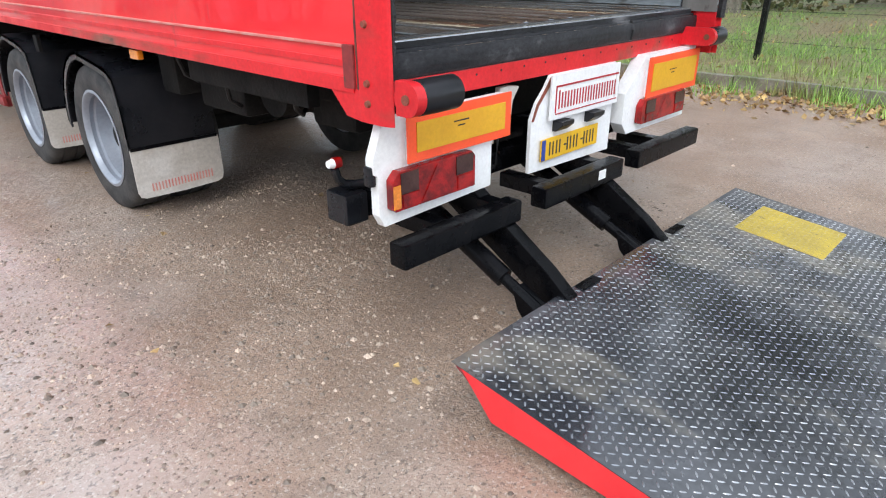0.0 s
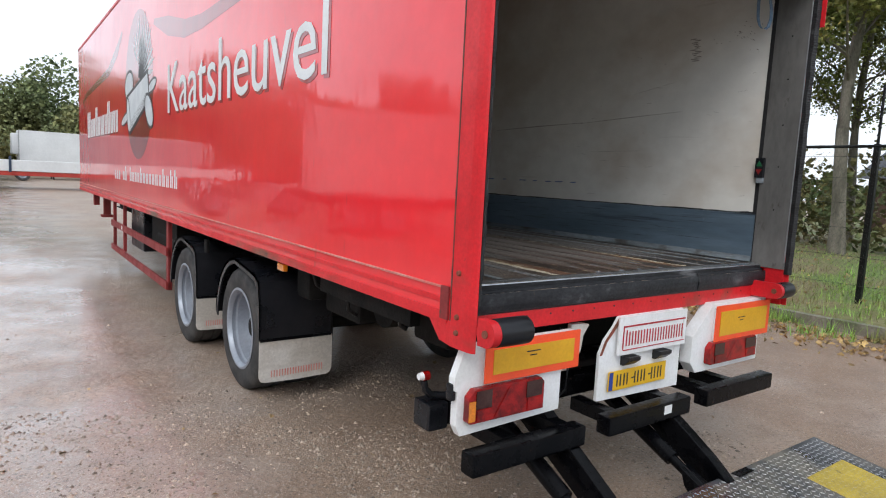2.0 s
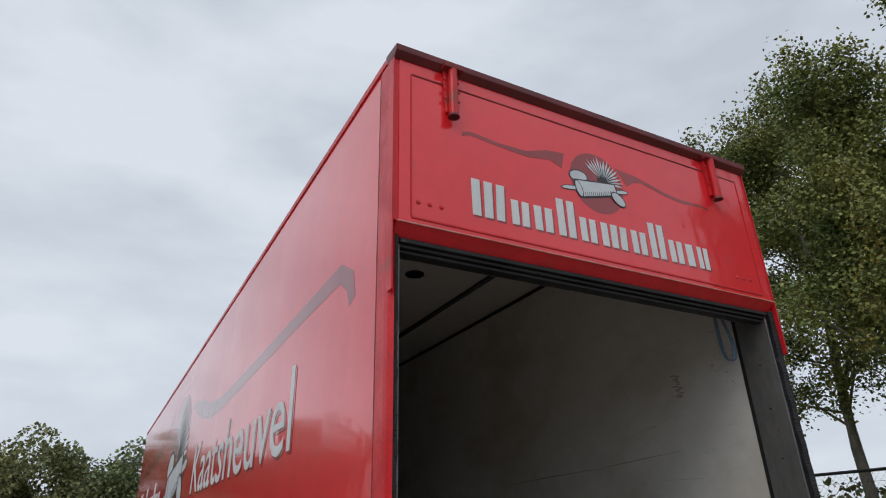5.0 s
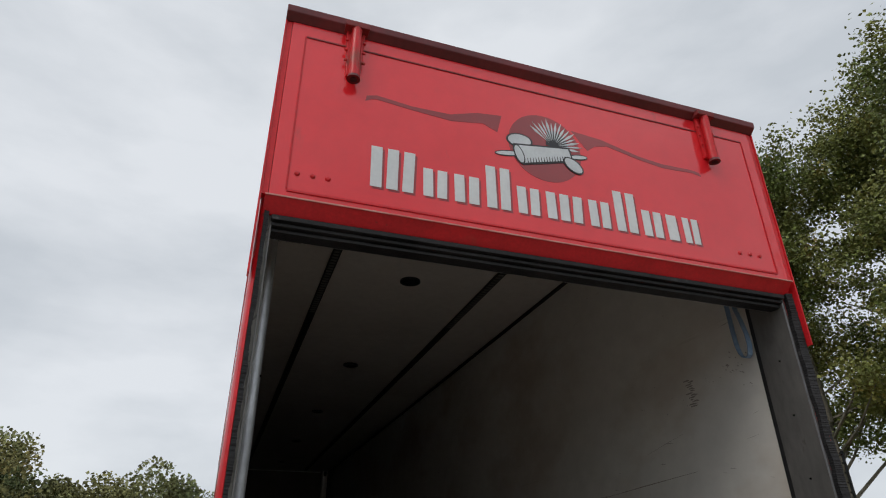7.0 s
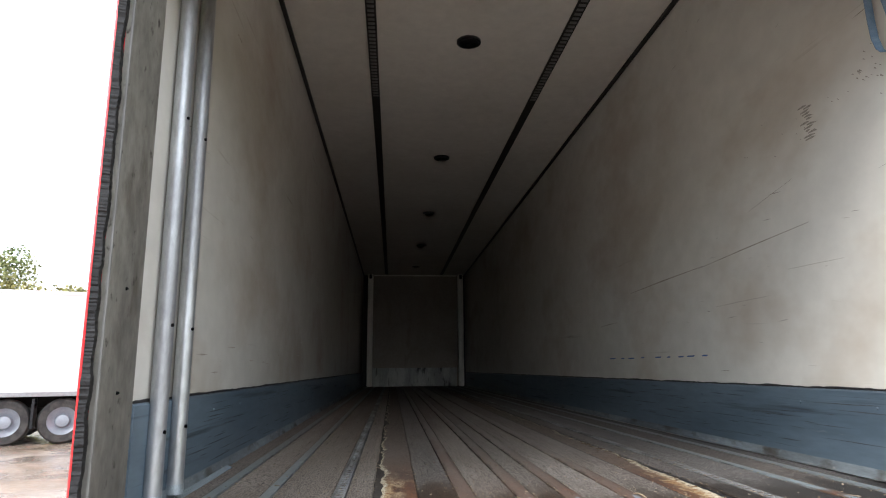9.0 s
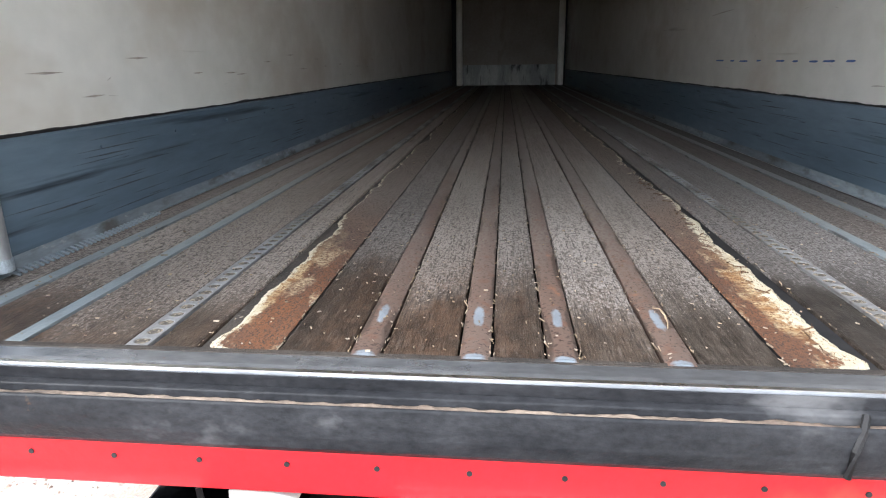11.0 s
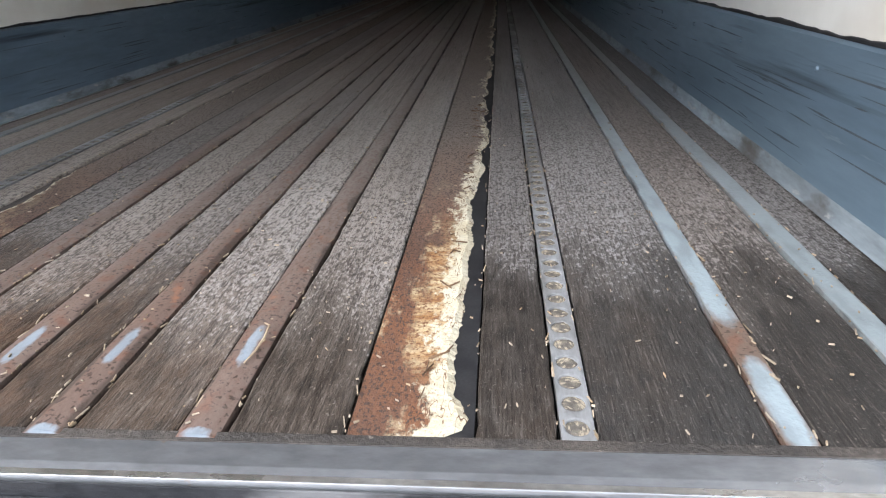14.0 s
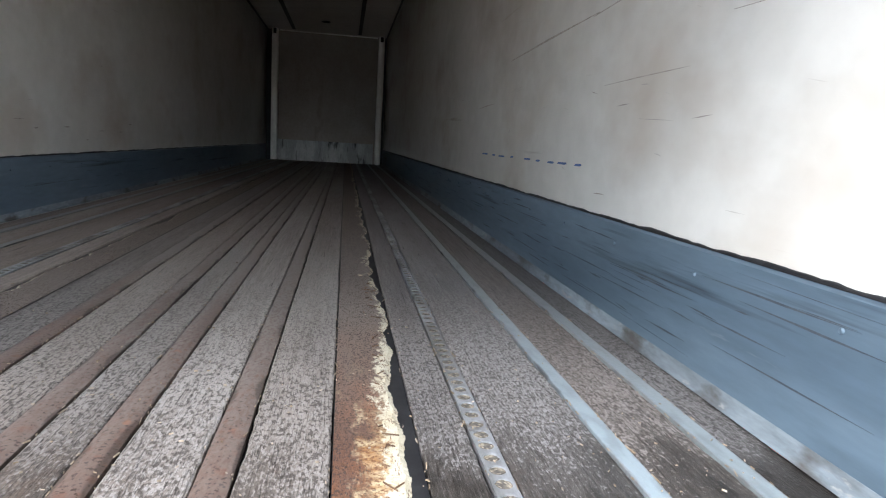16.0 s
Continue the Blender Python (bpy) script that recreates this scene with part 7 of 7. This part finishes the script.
for a, b in zip(post_ys, post_ys[1:]):
    Mesh().cyl((FX - 0.02, a, 2.39), (FX - 0.02, b, 2.39), 0.022, None, 8).done("top_rail", FENCE, fence)
    vs, fs = [], []

    def strand(p, q, r):
        b0 = len(vs)
        d = (Vector(q) - Vector(p)).normalized()
        u = d.cross(Vector((1, 0, 0))).normalized() * r
        w = Vector((r, 0, 0))
        for e in (Vector(p), Vector(q)):
            vs.extend((e + u, e - u * 0.5 + w, e - u * 0.5 - w))
        fs.extend(((b0, b0 + 1, b0 + 4, b0 + 3), (b0 + 1, b0 + 2, b0 + 5, b0 + 4), (b0 + 2, b0, b0 + 3, b0 + 5)))
    for z in (0.45, 0.85, 1.25, 1.6, 1.95, 2.25):
        strand((FX - 0.045, a, z), (FX - 0.045, b, z + rng.uniform(-0.01, 0.01)), 0.003)
    z_lo, z_hi = 0.28, 2.38
    rise = z_hi - z_lo
    for k in range(-int(rise / 0.085), int(3.0 / 0.085)):
        s = a + k * 0.085
        for sgn in (1, -1):
            p0, p1 = max(a, s), min(b, s + rise)
            if p1 <= p0:
                continue
            za, zb = z_lo + (p0 - s), z_lo + (p1 - s)
            if sgn < 0:
                za, zb = z_hi - (p0 - s), z_hi - (p1 - s)
            strand((FX - 0.042 + 0.002 * sgn, p0, za), (FX - 0.042 + 0.002 * sgn, p1, zb), 0.0009)
    raw("mesh_panel", vs, fs, WIRE, fence, "thin woven wire panel")


# ---- poplars ----
def poplar(height, crown_r, leaves, seed, bare=2.6):
    """Meshes of a tapered trunk with limbs, and of a loose crown of leaf sprays."""
    r = random.Random(seed)
    wood = Mesh()
    trunk = [(0.10 * math.sin(k * 0.7 + seed), 0.08 * math.cos(k * 0.9 + seed), height * k / 12) for k in range(13)]
    tap = [0.155 * (1 - k / 12) ** 0.75 + 0.018 for k in range(13)]
    tap[0] *= 1.25
    wood.tube(trunk, 0.2, 10, tap)
    sprays = []
    for k in range(40):
        f = bare / height + (1 - bare / height) * (k + r.random()) / 40
        base = Vector(trunk[min(11, int(f * 12))]).lerp(Vector(trunk[min(12, int(f * 12) + 1)]), f * 12 % 1)
        a = r.uniform(0, 6.28)
        reach = crown_r * (1.0 - 0.62 * max(0, f - 0.35) / 0.65) * r.uniform(0.55, 1.1) * (0.75 if f < 0.3 else 1)
        tip = base + Vector((math.cos(a) * reach, math.sin(a) * reach, reach * r.uniform(0.45, 1.1)))
        mid = base.lerp(tip, 0.5) + Vector((0, 0, -0.08 * reach))
        wood.tube([base, mid, tip], 0.03, 5, [0.055 * (1.15 - f), 0.034 * (1.15 - f) + 0.006, 0.006])
        for q in range(8 if f > 0.42 else 4):
            c = base.lerp(tip, r.uniform(0.3, 1.08))
            sprays.append(c + Vector((r.gauss(0, 0.35), r.gauss(0, 0.35), r.gauss(0, 0.30))))
    pts = []
    for k in range(leaves):
        c = sprays[r.randrange(len(sprays))]
        pts.append(c + Vector((r.gauss(0, 0.26), r.gauss(0, 0.26), r.gauss(0, 0.22))))
    vs, fs = leaf_quads(pts, 0.096, r, 0.6, 0.9)
    me = bpy.data.meshes.new("crown")
    me.from_pydata(vs, [], fs)
    me.materials.append(LEAF)
    return wood.data("trunk", BARK), me


kinds_of_tree = [poplar(12.6, 3.2, 58000, 3, 4.2), poplar(11.6, 3.2, 52000, 5), poplar(13.4, 3.2, 58000, 9, 3.8)]
for k, (x, y, which, turn, sc) in enumerate(((12.3, 4.2, 0, 0, 0.88), (15.2, 7.4, 2, 310, 0.94), (13.6, 10.2, 1, 60, 0.98), (12.6, -1.2, 2, 130, 0.84), (15.5, 1.2, 1, 200, 1.12), (16.5, 14.0, 0, 250, 0.86),
                                             (17.5, 6.0, 2, 20, 0.80), (12.8, -6.5, 0, 80, 0.95), (17.0, 20.5, 1, 300, 0.90))):
    tr = thing("poplar_tree", "tall poplar with thinning yellow-green leaves beyond the fence", "tree", "poplars beyond the fence")
    tr.matrix_basis = pose(x, y, bank_z(x, y) - 0.05, 0, 0, turn) @ Matrix.Scale(sc, 4)
    linked("trunk", kinds_of_tree[which][0], tr, "pale grey bark")
    linked("crown", kinds_of_tree[which][1], tr, "yellow-green leaves")


# ---- hedge beyond the fence ----
def leaf_mass(name, blobs, per, size, mat, label, category, seed):
    r = random.Random(seed)
    pts = []
    for x, y, z, rx, ry, rz in blobs:
        for _ in range(per):
            v = Vector((r.gauss(0, 1), r.gauss(0, 1), r.gauss(0, 1))).normalized() * (r.random() ** 0.35)
            lump = 1 + 0.35 * noise.noise((v.x * 2 + x, v.y * 2 + y, v.z * 2))
            zz = z + v.z * rz * lump
            if zz > 0.0:
                pts.append((x + v.x * rx * lump, y + v.y * ry * lump, zz))
    vs, fs = leaf_quads(pts, size, r, 0.7, 0.9)
    ob = raw(name, vs, fs, mat)
    return tagged(ob, label, category, kind="stuff")


blobs = [(15.5 + rng.uniform(-1.5, 2.5), -8 + k * 1.15, 0.9 + rng.uniform(0, 0.7), 1.3, 1.2, 1.3 + rng.uniform(0, 0.8)) for k in range(34)]
leaf_mass("hedge", blobs, 620, 0.16, BUSH_LEAF, "overgrown green and brown hedge beyond the fence", "hedge", 21)


# ---- far woods round the yard ----
def woods(arc_pts, seed, hgt):
    r = random.Random(seed)
    out = []
    for x, y in arc_pts:
        h = hgt * r.uniform(0.75, 1.2) * (0.84 if x > -8 else 1.0 if x > -20 else 1.16)
        for q in range(4):
            out.append((x + r.gauss(0, h * 0.18), y + r.gauss(0, h * 0.10), h * r.uniform(0.10, 0.22), h * 0.20, h * 0.16, h * 0.20))
        for q in range(8):
            rr = h * r.uniform(0.14, 0.25)
            out.append((x + r.gauss(0, h * 0.16), y + r.gauss(0, h * 0.16), h * r.uniform(0.25, 0.80), rr, rr, rr * r.uniform(0.7, 1.0)))
    return out


line_pts = [(-70 + 3.4 * k + rng.uniform(-1, 1), 78 + rng.uniform(-4, 5) - 0.0035 * (k - 20) ** 2) for k in range(44)]
leaf_mass("far_woods", woods(line_pts, 31, 13.4), 620, 0.40, FAR_LEAF, "distant green and ochre wood line", "woods", 41)
line_pts = [(-62 + rng.uniform(-3, 3), -70 + 4.0 * k) for k in range(38)]
leaf_mass("far_woods", woods(line_pts, 33, 11.6), 330, 0.80, FAR_LEAF, "distant green and ochre wood line", "woods", 43)
# added wood line, never in view; kept low so skylight enters the load space
line_pts = [(-60 + 4.5 * k, -72 + rng.uniform(-3, 3)) for k in range(28)]
leaf_mass("far_woods", woods(line_pts, 35, 4.5), 150, 0.6, FAR_LEAF, "distant green and ochre wood line", "woods", 45)
line_pts = [(44 + rng.uniform(-3, 3), -60 + 4.0 * k) for k in range(34)]
leaf_mass("far_woods", woods(line_pts, 37, 4.6), 150, 0.6, FAR_LEAF, "distant green and ochre wood line", "woods", 47)

# ---- dark shed beyond the hedge ----
shed = thing("shed", "low brown shed with a dark pitched roof beyond the hedge", "shed")
Mesh().box(27, 36, 1, 9, 0.0, 2.6).done("wall", BRICKISH, shed, "brown wall", 0)
Mesh().prism([(26.6, 2.6), (31.5, 4.7), (36.4, 2.6)], "y", 0.6, 9.4).done("roof", ROOF_DARK, shed, "dark roof", 0)


# ---- parked vehicles ----
def far_wheel(parent, x, y, r=0.5, m=None, side=1):
    wh = Mesh().lathe([(r * 0.62, -0.14), (r * 0.92, -0.15), (r, -0.10), (r, 0.10), (r * 0.92, 0.15), (r * 0.62, 0.14)], 28).done("wheel", TYRE, parent, "black truck tyre")
    wh.matrix_basis = pose(x, y, r, 0, 0, 90)
    Mesh().lathe([(r * 0.62, -0.14), (r * 0.56, -0.08), (r * 0.30, -0.02), (r * 0.26, -0.12), (0.0, -0.13), (0.0, 0.13), (r * 0.26, 0.12), (r * 0.30, 0.02), (r * 0.56, 0.08), (r * 0.62, 0.14)],
                 24, False).done("rim", RIM, wh, "silver rim")
    return wh


def box_trailer(label, length, body_mat, rail_mat, group, low=1.15, high=3.95, unit=True, axles=(-2.25, -3.58)):
    """A parked box trailer along its own x axis, rear end at x = 0."""
    t = thing("parked_trailer", label, "trailer", group)
    Mesh().box(-length, 0, -1.27, 1.27, low, high, 0.04).done("box_body", body_mat, t)
    Mesh().box(-length + 0.02, -0.02, -1.285, 1.285, low, low + 0.10, 0.01).done("bottom_rail", FAR_GREY if rail_mat is None else rail_mat, t)
    Mesh().box(-length + 0.02, -0.02, -1.28, 1.28, high - 0.06, high + 0.02, 0.01).done("top_rail", FAR_WHITE, t)
    for x in (-length + 0.01, -0.05):
        for y in (-1.28, 1.24):
            Mesh().box(x, x + 0.05, y, y + 0.04, low, high, 0.006).done("corner_trim", FAR_GREY, t)
    Mesh().box(-length + 0.3, -0.3, -0.6, 0.6, 0.78, low - 0.002, 0.02).done("chassis", CHASSIS, t)
    for x in axles:
        for y in (-1.08, 1.08):
            far_wheel(t, x, y)
            Mesh().box(x - 0.62, x - 0.56, y - 0.2, y + 0.2, 0.35, 1.0, 0.01).done("mud_flap", BLACK_PLASTIC, t)
    Mesh().box(-0.12, -0.02, -1.2, 1.2, 0.50, 0.66, 0.01).done("underrun_bar", CHASSIS, t)
    for y in (-1.0, 0.75):
        Mesh().box(-0.04, 0.01, y, y + 0.25, 0.88, 1.02, 0.01).done("tail_lamp", LAMP_RED, t)
    for y in (-0.8, 0.8):
        Mesh().box(-length + 2.4, -length + 2.52, y - 0.06, y + 0.06, 0.0, 0.95, 0.01).done("landing_leg", CHASSIS, t)
    if unit:
        Mesh().box(-length - 0.45, -length - 0.002, -1.0, 1.0, 2.0, 3.7, 0.06).done("cooling_unit", FAR_WHITE, t, "white cooling unit")
    Mesh().box(-0.52, -0.36, -1.2735, -1.2705, 1.75, 1.95).done("side_label", FAR_GREY, t, "small grey label", 0)
    return t


p1 = box_trailer("short white box trailer parked on the yard", 6.0, FAR_WHITE, None, "white trailers parked on the yard", 1.05, 3.42, False, axles=(-1.39, -2.50))
p1.matrix_basis = pose(-7.1, 15.3, 0, 0, 0, 20)
p2 = box_trailer("white box trailer with a grey cooling unit far across the yard", 12.5, FAR_WHITE, FAR_RED, "white trailers parked on the yard")
p2.matrix_basis = pose(11.4, 62.0, 0, 0, 0, 2)
p3 = box_trailer("grey box trailer far across the yard", 13.0, FAR_GREY, FAR_RED, "white trailers parked on the yard")
p3.matrix_basis = pose(-2.6, 60.0, 0, 0, 0, 3)

flat = thing("flatbed_trailer", "low white-sided trailer on a red chassis across the yard", "trailer")
Mesh().box(-13, 9, 38.6, 41.0, 0.95, 1.55, 0.03).done("side_board", FAR_WHITE, flat, "white drop sides")
for k in range(7):
    Mesh().box(-12.9 + k * 3.6, -12.78 + k * 3.6, 38.56, 38.599, 0.90, 1.75, 0.01).done("stake", FAR_BLUE, flat)
Mesh().box(-13, 9, 38.65, 40.95, 0.72, 0.949, 0.02).done("chassis", FAR_RED, flat, "red chassis")
for x in (-11, -9.6, 5.5, 6.9):
    for y in (39.0, 40.6):
        far_wheel(flat, x, y, 0.46)

cab = thing("tractor_unit", "dark blue tractor unit beside the far trailers", "truck")
Mesh().prism([(-4.4, 0.6), (-2.4, 0.6), (-2.4, 3.2), (-2.8, 3.5), (-4.2, 3.4), (-4.45, 1.9)], "y", 54.0, 56.4, 0.05).done("cab", FAR_BLUE, cab)
Mesh().box(-2.4, -0.5, 54.4, 56.0, 0.6, 0.95, 0.02).done("frame", CHASSIS, cab)
for x in (-3.7, -1.0):
    for y in (54.2, 56.2):
        far_wheel(cab, x, y, 0.5)

low_truck = thing("truck_chassis", "low grey truck chassis with pale fenders behind the trailer", "truck")
Mesh().box(-10.6, -5.4, 20.5, 20.62, 0.62, 0.86, 0.02).done("frame_rail", CHASSIS, low_truck)
Mesh().box(-10.6, -5.4, 21.6, 21.72, 0.62, 0.86, 0.02).done("frame_rail", CHASSIS, low_truck)
for x in (-8.75, -6.0):
    for y in (20.35, 21.9):
        far_wheel(low_truck, x, y, 0.52)
        arch = [(x + 0.66 * math.cos(t), 0.52 + 0.66 * math.sin(t)) for t in (math.pi * (0.0 + 0.92 * k / 12) for k in range(13))]
        inner_arch = [(x + 0.61 * math.cos(t), 0.52 + 0.61 * math.sin(t)) for t in (math.pi * (0.0 + 0.92 * k / 12) for k in range(13))]
        Mesh().prism(arch + inner_arch[::-1], "y", y - 0.22, y + 0.22).done("fender", FAR_WHITE if y < 21 else FAR_GREY, low_truck, "pale plastic fender")
Mesh().box(-8.0, -7.2, 20.30, 20.55, 0.45, 0.90, 0.04).done("tank", FAR_GREY, low_truck, "grey side tank")
Mesh().box(-10.4, -9.6, 20.35, 20.9, 0.50, 0.95, 0.04).done("battery_box", CHASSIS, low_truck)

handler = thing("loading_crane", "orange-red loading crane on a low bed across the yard", "crane")
Mesh().box(-25.2, -21.4, 63.0, 65.0, 0.85, 1.45, 0.05).done("bed", FAR_ORANGE, handler, "orange-red bed")
Mesh().box(-24.6, -22.0, 63.2, 64.8, 0.35, 0.849, 0.05).done("underframe", CHASSIS, handler)
Mesh().box(-22.6, -21.5, 63.4, 64.6, 1.451, 3.3, 0.06).done("mast", FAR_ORANGE, handler, "upright orange-red frame")
Mesh().bar((-25.0, 64.0, 1.40), (-24.3, 64.0, 4.6), 0.14, 0.14).done("boom", FAR_GREY, handler, "thin grey boom")
for x in (-24.4, -22.2):
    for y in (63.1, 64.9):
        far_wheel(handler, x, y, 0.42)
dumper = thing("green_dumper", "dark green dumper with round lamps across the yard", "dumper")
Mesh().prism([(-20.9, 0.45), (-18.3, 0.45), (-18.0, 1.45), (-21.2, 1.45)], "y", 60.5, 62.6, 0.06).done("skip", FAR_GREEN, dumper)
Mesh().box(-20.4, -18.9, 61.0, 62.3, 1.451, 2.1, 0.08).done("cowl", FAR_GREEN, dumper)
for x in (-20.2, -19.2):
    Mesh().cyl((x, 60.97, 1.8), (x, 60.88, 1.8), 0.26, 0.22, 14).done("round_lamp", FAR_GREY, dumper, "pale round lamp")
for x in (-20.7, -18.6):
    for y in (60.8, 62.3):
        far_wheel(dumper, x, y, 0.45)
red_car = thing("red_van", "low red van parked at the yard's edge", "van")
Mesh().prism([(-16.9, 0.35), (-14.2, 0.35), (-14.2, 1.9), (-15.6, 2.1), (-16.3, 1.5), (-16.9, 1.3)], "y", 53.4, 55.2, 0.08).done("body", FAR_RED, red_car)
Mesh().prism([(-16.05, 1.52), (-15.5, 1.95), (-14.6, 1.85), (-14.6, 1.45)], "y", 53.36, 53.399).done("side_window", BLACK_PLASTIC, red_car, "dark side window", 0)
for x in (-16.3, -14.8):
    for y in (53.6, 55.0):
        far_wheel(red_car, x, y, 0.36)
